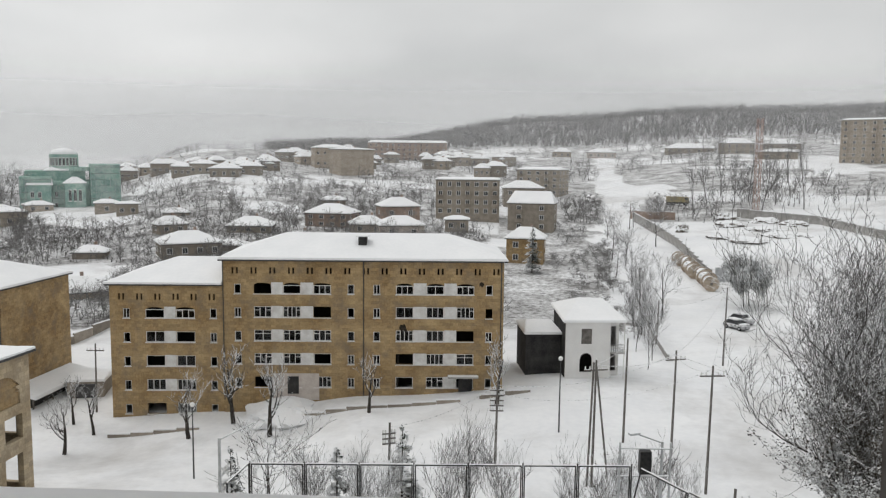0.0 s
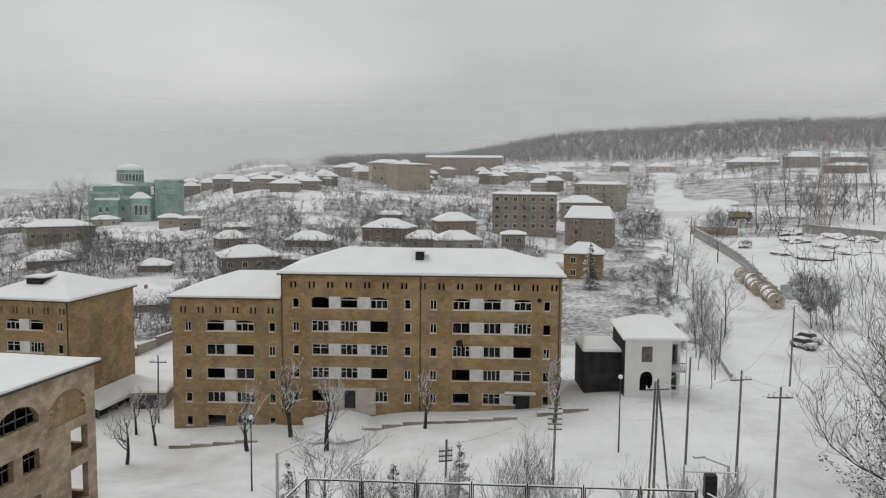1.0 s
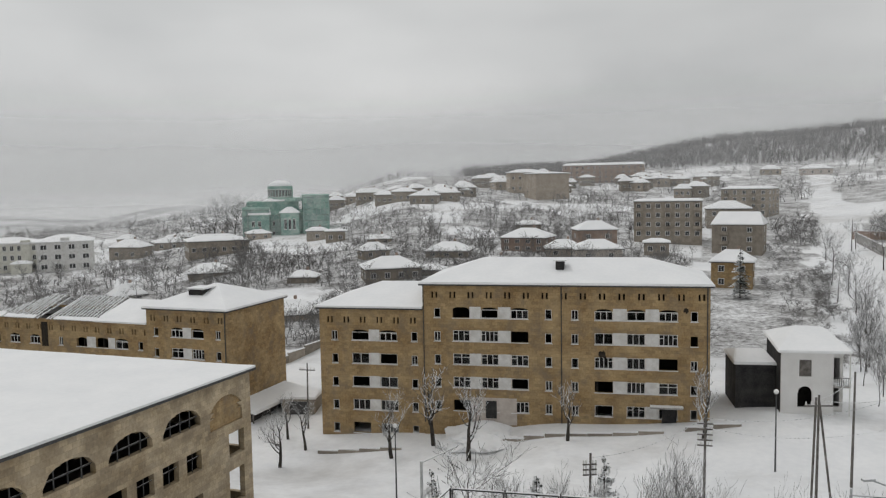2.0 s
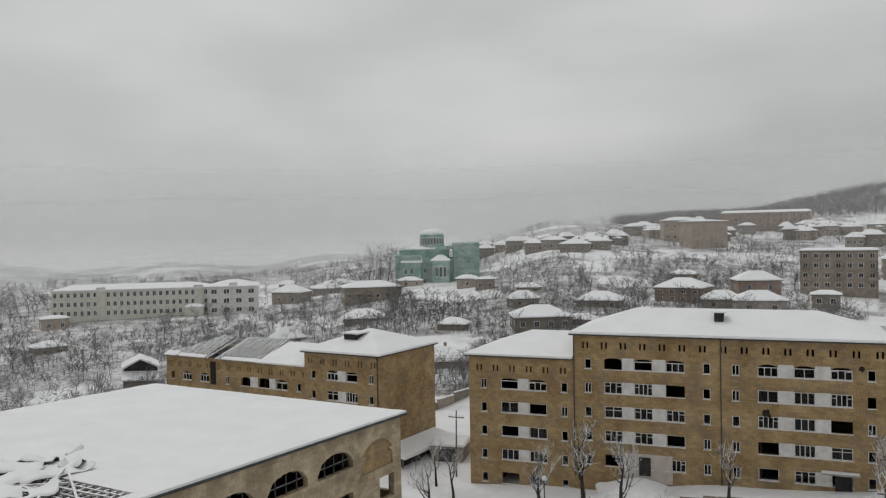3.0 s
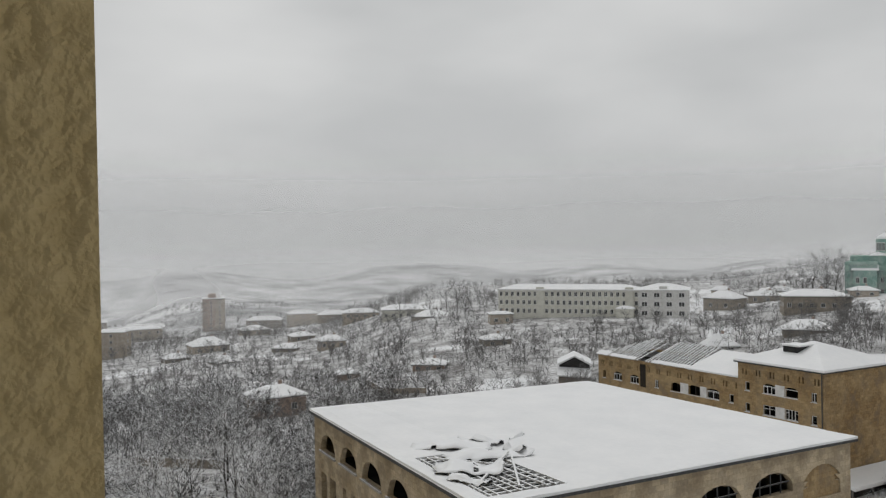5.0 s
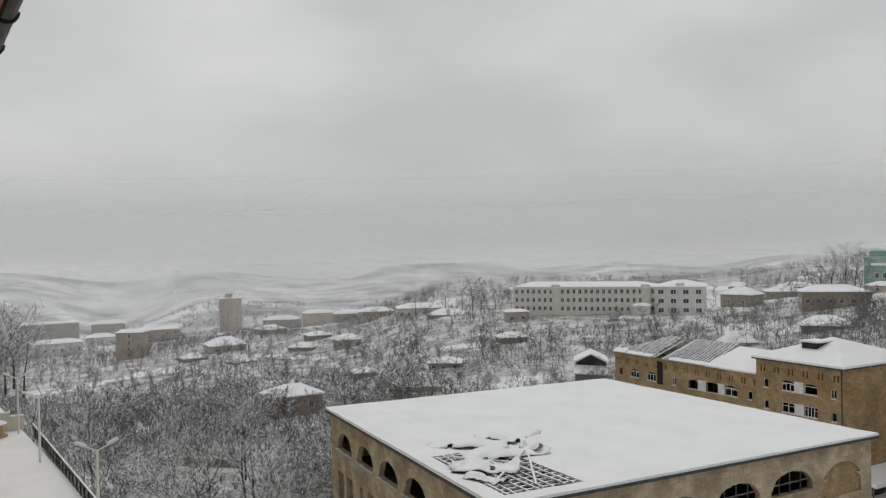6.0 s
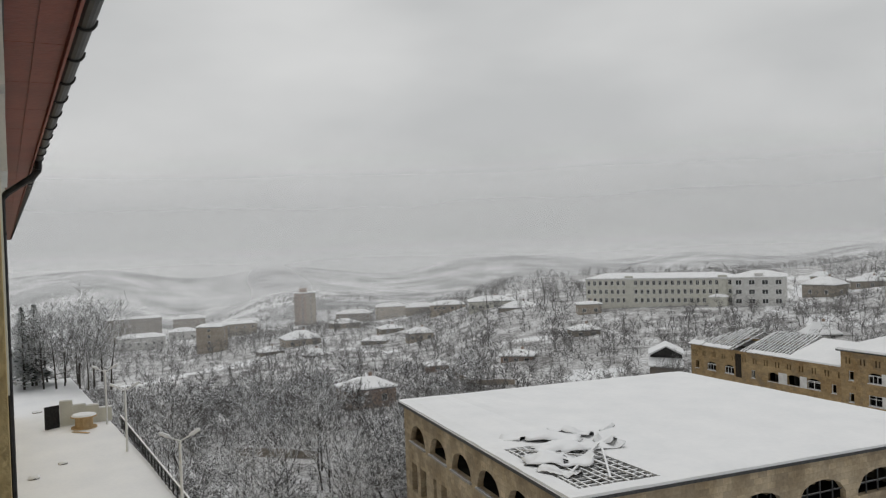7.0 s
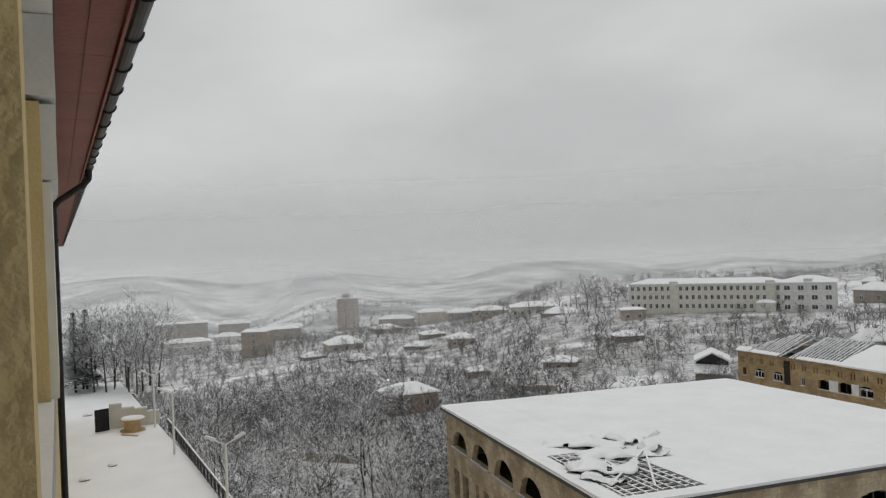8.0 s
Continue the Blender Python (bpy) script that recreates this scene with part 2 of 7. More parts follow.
def facade(L, H, openings, thick=0.4, z0=0.0):
    """A wall in the plane y = 0 that looks to -y, with openings (x0, x1, z0, z1, rise of the arch) right through it."""
    xs, zs = {0.0, L}, {z0, H}
    for a, b, c, d, rise in openings:
        zs |= {c, d, d - rise}
        xs |= {a + (b - a) * k / 8 for k in range(9)} if rise else {a, b}
    xs, zs = sorted(xs), sorted(zs)
    bm = bmesh.new()
    grid = {}

    def vert(x, z):
        key = (round(x, 4), round(z, 4))
        if key not in grid:
            grid[key] = bm.verts.new((x, 0, z))
        return grid[key]

    for x0, x1 in zip(xs, xs[1:]):
        xm = (x0 + x1) / 2
        col = [o for o in openings if o[0] < xm < o[1]]
        for a, b in zip(zs, zs[1:]):
            zm = (a + b) / 2
            hit = [o for o in col if o[2] < zm < o[3]]
            if not hit:
                bm.faces.new((vert(x0, a), vert(x1, a), vert(x1, b), vert(x0, b)))
                continue
            o = hit[0]
            if o[4] and zm > o[3] - o[4]:
                mid, half, spring = (o[0] + o[1]) / 2, (o[1] - o[0]) / 2, o[3] - o[4]
                za, zb = (spring + o[4] * math.sqrt(max(0.0, 1 - ((x - mid) / half) ** 2)) for x in (x0, x1))
                za, zb = min(max(za, a), b), min(max(zb, a), b)
                ring = []
                for x, z in ((x0, za), (x1, zb), (x1, b), (x0, b)):
                    v = vert(x, z)
                    if v not in ring:
                        ring.append(v)
                if len(ring) > 2:
                    bm.faces.new(ring)
    geo = bmesh.ops.extrude_face_region(bm, geom=bm.faces[:])["geom"]
    bmesh.ops.translate(bm, verts=[v for v in geo if isinstance(v, bmesh.types.BMVert)], vec=(0, thick, 0))
    return bm


def hip_roof(w, d, rise, hip, over=0.45, thick=0.22):
    """A hipped roof slab over the plan 0..w, 0..d with its eaves at z = 0 and a ridge along x; hip = 0 gives a gable."""
    bm = bmesh.new()
    x0, x1, y0, y1 = -over, w + over, -over, d + over
    ring = [(x0, y0), (x1, y0), (x1, y1), (x0, y1)]
    lo = [bm.verts.new((*p, 0)) for p in ring]
    hi = [bm.verts.new((*p, thick)) for p in ring]
    r0, r1 = bm.verts.new((x0 + hip, d / 2, rise + thick)), bm.verts.new((x1 - hip, d / 2, rise + thick))
    bm.faces.new(lo[::-1])
    for i in range(4):
        j = (i + 1) % 4
        bm.faces.new((lo[i], lo[j], hi[j], hi[i]))
    bm.faces.new((hi[0], hi[1], r1, r0))
    bm.faces.new((hi[2], hi[3], r0, r1))
    bm.faces.new((hi[1], hi[2], r1))
    bm.faces.new((hi[3], hi[0], r0))
    bmesh.ops.bevel(bm, geom=[e for e in bm.edges if min(v.co.z for v in e.verts) > thick / 2], offset=0.09, segments=2, affect="EDGES")
    return bm


def window_frame(w, h, panes=3, light=True, arch=0.0):
    bm = bmesh.new()
    f = 0.075
    block(bm, -w / 2, w / 2, 0, 0.08, 0, f)
    block(bm, -w / 2, w / 2, 0, 0.08, h - f - arch, h - arch)
    for k in range(panes + 1):
        x = -w / 2 + k * (w - f) / panes
        block(bm, x, x + f, 0.01, 0.07, f, h - f - arch)
    if light and panes > 1:
        block(bm, -w / 2 + f, -w / 2 + w / panes, 0.015, 0.065, h * 0.64, h * 0.64 + 0.06)
        block(bm, w / 2 - w / panes, w / 2 - f, 0.015, 0.065, h * 0.64, h * 0.64 + 0.06)
    return bm


FRAMES = {}


def window(parent, x, z, w, h, panes=3, y=0.09, glass=True, mat=None, light=True, label="", rise=0.0):
    """A window under a building: white frame with panes, or an empty hole with its frame torn out."""
    win = part("window", box(-w / 2 - 0.06, w / 2 + 0.06, -0.05, 0.10, -0.08, 0.0), [FRAME_WHITE], parent, label, Matrix.Translation((x, y - 0.11, z)))
    if not glass and (x * 7.3 + z * 3.1) % 1.0 < 0.35:
        return win
    key = (round(w, 2), round(h, 2), panes, light, rise)
    if key not in FRAMES:
        g = bmesh.new()
        v = [g.verts.new(c) for c in ((-w / 2, 0, 0), (w / 2, 0, 0), (w / 2, 0, h - rise), (-w / 2, 0, h - rise))]
        g.faces.new(v)
        FRAMES[key] = to_mesh("frame", window_frame(w, h, panes, light, rise), [FRAME_WHITE]), to_mesh("pane", g, [GLASS])
    part("frame", FRAMES[key][0], None, win, at=Matrix.Translation((0, 0.11, 0)))
    if not glass:
        return win
    pane = part("pane", FRAMES[key][1], None, win, at=Matrix.Translation((0, 0.15, 0)))
    pane.visible_shadow = False
    return win


# ---- the ground ----
RADII = (55, 90, 130, 180, 260, 400, 600, 900, 1500, 2500, 4500)
HEIGHTS = {
    -60: (3, 4, 6, 9, 15, 28, 44, 84, 88, 88, 88),
    -40: (3, 4, 6, 9, 15, 28, 44, 84, 88, 88, 88),
    -20: (2, 2.6, 3.6, 6, 13, 26, 42, 81, 83, 83, 83),
    -8: (1.4, 2.4, 3.2, 6, 11, 20, 35, 72, 72, 66, 66),
    5: (0.8, 1.6, 3, 6.5, 13, 20, 33, 45, 45, 34, 34),
    15: (0.5, -0.6, 1.2, 6, 12, 25, 34, 30, 20, 0, -20),
    24: (4.6, -1.7, 0, 4, 8, 12.5, 16, 10, -20, -60, -70),
    38: (5.2, 0.6, -1, -2, 2, 5.5, 3, -20, -70, -110, -95),
    52: (2, 0, -4, -6, -1, 4, -2, -40, -120, -160, -112),
    65: (1, -1, -3, -6, -10, -14, -28, -66, -140, -170, -112),
    80: (0, -1, -4, -7, -12, -20, -34, -70, -140, -172, -112),
    110: (0, -2, -5, -8, -14, -24, -40, -70, -140, -172, -112),
}


def smooth(t):
    return t * t * (3 - 2 * t)


def land(x, y):
    """The height of the ground at a place."""
    yaw, r = math.degrees(math.atan2(-x, y)), max(55.0, min(4499.0, math.hypot(x, y)))
    yaw = max(-60.0, min(109.9, yaw))
    keys = list(HEIGHTS)
    i = max(k for k in range(len(keys) - 1) if keys[k] <= yaw)
    j = max(k for k in range(len(RADII) - 1) if RADII[k] <= r)
    u = smooth((yaw - keys[i]) / (keys[i + 1] - keys[i]))
    w = math.log(r / RADII[j]) / math.log(RADII[j + 1] / RADII[j])
    a, b = HEIGHTS[keys[i]], HEIGHTS[keys[i + 1]]
    knoll = 0.9 * math.exp(-((x - 17) ** 2 + (y - 97) ** 2) / 110)
    return (a[j] * (1 - w) + a[j + 1] * w) * (1 - u) + (b[j] * (1 - w) + b[j + 1] * w) * u + knoll
# ---- end of land ----


def road_x(y):
    return 39.7 + (y - 120) * 0.10 + max(0.0, y - 202) * 0.06


def road_half(y):
    return 7.6 if y < 150 else 6.2 if y < 260 else 4.6


def clear_of(x, y):
    """True away from the roads, yards and roofs."""
    for cx, cy, cr in ((-9, 92, 34), (-33, 88, 20), (-49, 48, 30), (-60, 100, 17), (-80, 103, 17), (18, 97, 10), (0, 60, 44), (-75, 8, 10), (-100, 8, 14)):
        if (x - cx) ** 2 + (y - cy) ** 2 < cr * cr:
            return False
    if 40 < y < 520 and x > 5 and abs(x - road_x(y)) < road_half(y) + 1.0:
        return False
    return not (y < 17 and x > -127)


def cover(x, y):
    """Which ground lies at a place: 0 open snow, 1 scrubby gardens and woods, 2 far fields."""
    r, yaw = math.hypot(x, y), math.degrees(math.atan2(-x, y))
    if r > 1120:
        return 2
    if r > 640 and yaw < 12:
        return 1
    if r < 60 or not clear_of(x, y) or yaw > 92 or yaw < -36:
        return 0
    if yaw < -2.5 + 2.5 * noise.noise((x / 9, y / 9, 6.0)) and r < 640:
        bank = y > 128 + 8 * noise.noise((x / 6, y / 6, 2.0)) and road_x(y) - 38 + 16 * noise.noise((x / 11, y / 16, 3.0)) < x < road_x(y) - road_half(y) - 3 + 9 * noise.noise((x / 7, y / 9, 1.0))
        return 1 if bank or (r > 255 and noise.noise((x / 30, y / 30, 4.4)) > -0.12) else 0
    return 1 if noise.noise((x / 34, y / 34, 7.7)) > (-0.12 if yaw > 55 and r < 190 else -0.45 if yaw > 38 else -0.2) else 0


def lay_ground(m):
    """Blends scrub and far fields into the snow by what grows at each place, with ragged edges."""
    n, l = m.node_tree.nodes, m.node_tree.links
    p = n["Principled BSDF"]
    col = p.inputs["Base Color"].links[0].from_socket
    co = n.new("ShaderNodeTexCoord")
    for name, dark, pale, fine, coarse, ragged in (("scrub", (0.16, 0.152, 0.145), (0.78, 0.785, 0.79), 1.1, 0.13, 0.9), ("field", (0.15, 0.153, 0.158), (0.86, 0.865, 0.87), 0.009, 0.0022, 0.4)):
        at = n.new("ShaderNodeAttribute")
        at.attribute_name = name
        a, b = n.new("ShaderNodeTexNoise"), n.new("ShaderNodeTexNoise")
        for x, sc in ((a, fine), (b, coarse)):
            x.inputs["Scale"].default_value, x.inputs["Detail"].default_value, x.inputs["Roughness"].default_value = sc, 7, 0.62
            l.new(co.outputs["Object"], x.inputs["Vector"])
        both = n.new("ShaderNodeMath")
        l.new(a.outputs["Fac"], both.inputs[0])
        l.new(b.outputs["Fac"], both.inputs[1])
        ramp = n.new("ShaderNodeValToRGB")
        ramp.color_ramp.elements[0].position, ramp.color_ramp.elements[0].color = 0.40, (*dark, 1)
        ramp.color_ramp.elements[1].position, ramp.color_ramp.elements[1].color = 0.60, (*pale, 1)
        half = n.new("ShaderNodeMath")
        half.operation = "MULTIPLY"
        half.inputs[1].default_value = 0.5
        l.new(both.outputs[0], half.inputs[0])
        l.new(half.outputs[0], ramp.inputs[0])
        rag = n.new("ShaderNodeMath")
        rag.operation = "MULTIPLY_ADD"
        l.new(b.outputs["Fac"], rag.inputs[0])
        rag.inputs[1].default_value = ragged
        l.new(at.outputs["Fac"], rag.inputs[2])
        fac = n.new("ShaderNodeMapRange")
        fac.interpolation_type = "SMOOTHSTEP"
        fac.inputs[1].default_value, fac.inputs[2].default_value = 0.3 + ragged * 0.5, 0.7 + ragged * 0.5
        l.new(rag.outputs[0], fac.inputs[0])
        mx = n.new("ShaderNodeMixRGB")
        l.new(fac.outputs[0], mx.inputs[0])
        l.new(col, mx.inputs[1])
        l.new(ramp.outputs[0], mx.inputs[2])
        col = mx.outputs[0]
    l.new(col, p.inputs["Base Color"])
    return m


def rough(x, y):
    """Swells of the ground, larger far off."""
    r = math.hypot(x, y)
    amp = max(0.0, min(9.0, (r - 120) * 0.006)) + max(0.0, min(75.0, (r - 1150) * 0.05))
    return amp * noise.noise((x / (40 + r * 0.12), y / (40 + r * 0.12), 3.1))


def ground_mesh():
    rad = [0.0] + [18 * 1.03 ** k for k in range(190)]
    rad = [r for r in rad if r < 4600]
    ang = [radians(-180 + k * 7) for k in range(18)] + [radians(-54 + 0.6 * k) for k in range(279)] + [radians(114 + 6 * k) for k in range(11)]
    vs, fs = [], []
    for r in rad:
        for a in ang:
            x, y = -math.sin(a) * r, math.cos(a) * r
            vs.append((x, y, land(x, y) + rough(x, y) + 0.12 * noise.noise((x / 7, y / 7, 0.5))))
    n = len(ang)
    for i in range(len(rad) - 1):
        for k in range(n):
            fs.append((i * n + k, (i + 1) * n + k, (i + 1) * n + (k + 1) % n, i * n + (k + 1) % n))
    me = bpy.data.meshes.new("ground")
    me.from_pydata(vs, [], fs)
    me.materials.append(lay_ground(GROUND))
    kinds = np.array([cover(v[0], v[1]) for v in vs])
    for name, k in (("scrub", 1), ("field", 2)):
        me.attributes.new(name, "FLOAT", "POINT").data.foreach_set("value", (kinds == k).astype(np.float32))
    me.shade_smooth()
    return me


ground = tagged(new("ground", ground_mesh()), "snow-covered rolling ground reaching the far hills", "ground", kind="structure")

# ---- the long ochre apartment block ----
def storey_building(m, label, L, D, H, rows, cols, band=(), roof=None, slots=None, base=0.0, mat=STONE, side=(), name="apartment_building", empty=0.3, seed=1, bandmat=PLASTER_WHITE, arches=(0,)):
    """A stone block whose front looks to -y: rows are sills' heights, cols (centre, width, height, panes)."""
    rnd = random.Random(seed)
    b = thing(name, m, label, "building")
    holes, todo = [], []
    for ri, z in enumerate(rows):
        for x, w, h, panes in cols:
            if z + h < base + 0.5:
                continue
            rise = 0.28 if (ri in arches and panes > 2) else 0.0
            holes.append((x - w / 2, x + w / 2, z, z + h, rise))
            todo.append((x, z, w, h, panes, ri, rise))
    if slots:
        sz, sh, sx0, step = slots
        x = sx0
        while x < L - 0.4:
            for dx in (0.0, 0.5):
                if x + dx < L - 0.5:
                    holes.append((x + dx, x + dx + 0.22, sz, sz + sh, 0.0))
            x += step
    part("wall", facade(L, H, holes, 0.4), [mat], b)
    for i, w in enumerate(((0.0, 0.4, 0.4, D), (L - 0.4, L, 0.4, D), (0.4, L - 0.4, D - 0.4, D))):
        part("wall", box(w[0], w[1], w[2], w[3], 0, H), [mat], b)
    # inner faces coloured near-black so the windows look unlit
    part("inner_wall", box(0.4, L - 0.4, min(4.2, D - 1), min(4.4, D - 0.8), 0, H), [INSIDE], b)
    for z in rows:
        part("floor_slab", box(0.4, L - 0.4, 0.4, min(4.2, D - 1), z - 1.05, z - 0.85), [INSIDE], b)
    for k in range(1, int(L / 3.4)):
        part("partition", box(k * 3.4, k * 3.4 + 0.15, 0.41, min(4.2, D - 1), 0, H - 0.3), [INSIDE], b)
    for x, z, w, h, panes, ri, rise in todo:
        q = rnd.random()
        if panes > 2:
            window(b, x, z, w, h, rnd.choice((2, 3, 3, 4)) if q > empty else 1, glass=q > empty, light=rnd.random() < 0.6, rise=rise)
        else:
            window(b, x, z, w, h, 1 if q < empty + 0.1 else rnd.choice((1, 2, 2)), glass=q > empty + 0.1, light=False)
    for x0, x1, z, h in band:
        gaps = sorted((o[0], o[1]) for o in holes if o[2] < z + h / 2 < o[3] and o[1] > x0 and o[0] < x1)
        edge = x0
        for a, c in gaps + [(x1, x1)]:
            if a - edge > 0.15:
                part("infill_panel", box(edge + 0.01, min(a, x1) - 0.01, -0.035, 0.05, z - 0.08, z + h), [bandmat], b)
            edge = c
    if roof:
        rise, hip = roof
        part("roof", hip_roof(L, D, rise, hip), [SNOW_ROOF], b, "thick unbroken snow on a hipped roof", Matrix.Translation((0, 0, H + 0.06)))
        eave = bmesh.new()
        for e in ((-0.40, L + 0.40, -0.40, -0.02), (-0.40, -0.02, 0, D), (L + 0.02, L + 0.40, 0, D), (-0.40, L + 0.40, D + 0.02, D + 0.40)):
            block(eave, *e, H - 0.12, H + 0.05)
        part("eave", eave, [METAL_DARK], b)
    return b


MAIN = pose(-25.6, 94.3, -1.2, 0, 0, 1.4)
MAIN_H, WING_H = 19.2, 16.2
wide, slim = 2.05, 0.78
main_cols = [(1.75, slim, 1.15, 1), (4.65, wide, 1.3, 3), (8.06, wide, 1.3, 3), (11.6, wide, 1.3, 3), (14.96, slim, 1.15, 1), (17.98, slim, 1.15, 2), (21.25, wide, 1.3, 3), (24.85, wide, 1.3, 3), (28.4, wide, 1.3, 3), (31.2, slim, 1.15, 1)]
main_rows = [MAIN_H - 4.0 - 2.8 * k for k in range(5)]
bands = [(a, c, z, 1.36) for z in main_rows[:4] for a, c in ((3.6, 12.65), (20.2, 29.45))] + [(23.8, 29.45, main_rows[4], 1.36)]
main_block = storey_building(MAIN, "long five-storey ochre stone apartment block, gutted windows, snowy roof", 32.9, 13.0, MAIN_H, main_rows, main_cols, bands, (2.4, 7.0), (MAIN_H - 1.65, 0.75, 1.1, 2.18), base=2.8, seed=4, empty=0.26)
wing_cols = [(1.9, slim, 1.15, 1), (5.2, 2.2, 1.3, 3), (8.75, 2.2, 1.3, 3), (12.0, slim, 1.15, 1)]
wing_rows = [WING_H - 4.0 - 2.88 * k for k in range(5)]
wing = storey_building(MAIN @ pose(-13.15, 0.15, 0), "lower ochre stone wing of an abandoned apartment block", 13.14, 12.7, WING_H, wing_rows, wing_cols, [(4.1, 9.85, z, 1.36) for z in wing_rows[:4]], None, (WING_H - 1.85, 0.75, 1.0, 2.1), base=0.3, seed=9, empty=0.36)


def lean_roof(w, d, rise, hip):
    """Three-sided hip that runs against a taller block at its x = w end."""
    bm = bmesh.new()
    ov, t = 0.45, 0.22
    lo = [bm.verts.new((x, y, 0)) for x, y in ((-ov, -ov), (w, -ov), (w, d + ov), (-ov, d + ov))]
    hi = [bm.verts.new((v.co.x, v.co.y, t)) for v in lo]
    r0, r1 = bm.verts.new((-ov + hip, d / 2, rise + t)), bm.verts.new((w, d / 2, rise + t))
    bm.faces.new(lo[::-1])
    for i in range(4):
        bm.faces.new((lo[i], lo[(i + 1) % 4], hi[(i + 1) % 4], hi[i]))
    bm.faces.new((hi[0], hi[1], r1, r0))
    bm.faces.new((hi[2], hi[3], r0, r1))
    bm.faces.new((hi[1], hi[2], r1))
    bm.faces.new((hi[3], hi[0], r0))
    return bm


part("roof", lean_roof(13.1, 12.7, 2.3, 6.8), [SNOW_ROOF], wing, "smooth snow on the wing's roof", Matrix.Translation((0, 0, WING_H + 0.06)))
wing_eave = bmesh.new()
block(wing_eave, -0.4, 13.1, -0.4, -0.02, WING_H - 0.12, WING_H + 0.05)
block(wing_eave, -0.4, -0.02, 0, 12.7, WING_H - 0.12, WING_H + 0.05)
part("eave", wing_eave, [METAL_DARK], wing)
# soot above burnt-out windows
soot_rnd = random.Random(3)
for x, z, r in ((21.1, main_rows[2] + 1.62, 0.55), (30.3, main_rows[0] + 1.3, 0.35)):
    so = bmesh.new()
    so.faces.new([so.verts.new((x + r * soot_rnd.uniform(0.45, 1.1) * math.cos(k * math.pi / 8), -0.006, z + r * soot_rnd.uniform(0.5, 1.2) * math.sin(k * math.pi / 8))) for k in range(16)])
    g = bmesh.ops.extrude_face_region(so, geom=so.faces[:])["geom"]
    bmesh.ops.translate(so, verts=[q for q in g if isinstance(q, bmesh.types.BMVert)], vec=(0, 0.005, 0))
    part("soot_stain", so, [SOOT], main_block)
# hatch on the ridge, porch and doors, downpipes
hatch = part("roof_hatch", box(15.6, 16.6, 3.0, 4.4, MAIN_H + 0.8, MAIN_H + 2.5), [DARK_WALL_HOLE], main_block, "dark roof hatch")
part("hatch_lid", box(15.3, 16.9, 2.8, 4.6, MAIN_H + 2.5, MAIN_H + 2.65), [SNOW_ROOF], hatch)
for x in (0.1, 16.45, 32.6):
    part("downpipe", bar(bmesh.new(), (x, -0.1, 2.5), (x, -0.1, MAIN_H - 0.1), 0.06), [METAL_DARK], main_block)
door = part("entrance_wall", box(5.7, 11.2, -0.06, 0.0, 2.5, main_rows[4] + 1.7), [PLASTER_PINK], main_block, "pinkish plastered entrance bay")
# solid slabs on the wall, their near-black colour stands for open doorways
part("door", box(7.5, 8.8, -0.12, -0.07, main_rows[4] - 0.75, main_rows[4] + 1.35), [DARK_WALL_HOLE], main_block, "near-black slab painted as a doorway's unlit opening")
part("door", box(27.7, 29.3, -0.10, -0.04, main_rows[4] - 0.8, main_rows[4] + 1.1), [DARK_WALL_HOLE], main_block, "near-black slab painted as a doorway's unlit opening")
part("canopy", box(26.4, 30.0, -1.1, -0.05, main_rows[4] + 1.42, main_rows[4] + 1.62), [CONCRETE], main_block)

# ---- the shorter ochre block with its stripped wing ----
B = pose(-65.0, 97.3, -1.0, 0, 0, -6.8)
BH = 14.9
b_cols = [(1.5, 0.75, 1.15, 1), (4.9, 1.9, 1.3, 3), (8.2, 1.9, 1.3, 3), (11.4, 0.75, 1.15, 1)]
b_rows = [BH - 3.75 - 2.78 * k for k in range(4)]
b_block = storey_building(B, "four-storey ochre stone apartment block with blank end wall", 12.7, 14.2, BH, b_rows, b_cols, [(3.95, 9.15, z, 1.36) for z in b_rows], (2.5, 6.6), (BH - 1.7, 0.8, 0.7, 2.15), seed=21, empty=0.35)
# closed box, the dark of its opening is only in the colour
b_hatch = part("dormer", box(4.6, 6.8, 3.2, 5.4, BH + 0.9, BH + 2.3), [DARK_WALL_HOLE], b_block, "dormer box painted near-black as an unlit opening")
part("dormer_roof", box(4.3, 7.1, 3.0, 6.0, BH + 2.3, BH + 2.5), [SNOW_ROOF], b_hatch)
part("downpipe", bar(bmesh.new(), (12.55, -0.1, 1), (12.55, -0.1, BH - 0.1), 0.07), [METAL_DARK], b_block)
shed = thing("lean_to_shed", B @ pose(12.72, 0.5, 0), "low lean-to shed with deep snow against the end wall", "shed")
part("wall", box(0.0, 2.6, 0.6, 12.4, 0, 1.5), [DARK_WALL_HOLE], shed)
for k in range(4):
    part("post", box(3.0, 3.16, 0.2 + 4.0 * k, 0.36 + 4.0 * k, 0, 1.5), [WOOD], shed)
canopy_top = prism([(0.0, -0.4), (3.9, -0.4), (3.9, 13.2), (0.0, 13.2)], 1.5, 1.95)
for v in canopy_top.verts:
    v.co.z += 0.75 * (1 - v.co.x / 3.9)
bmesh.ops.bevel(canopy_top, geom=canopy_top.edges[:], offset=0.1, segments=2, affect="EDGES")
part("roof", canopy_top, [SNOW_ROOF], shed)

WL, WH = 28.6, 12.6
w_cols = [(1.4, 0.75, 1.15, 1), (4.6, 1.9, 1.3, 3), (8.4, 1.9, 1.3, 3), (13.2, 0.75, 1.15, 1), (17.0, 1.9, 1.3, 3), (20.6, 2.2, 1.4, 3), (24.0, 2.2, 1.4, 3), (27.2, 0.75, 1.15, 1)]
w_rows = [WH - 3.6 - 2.78 * k for k in range(3)]
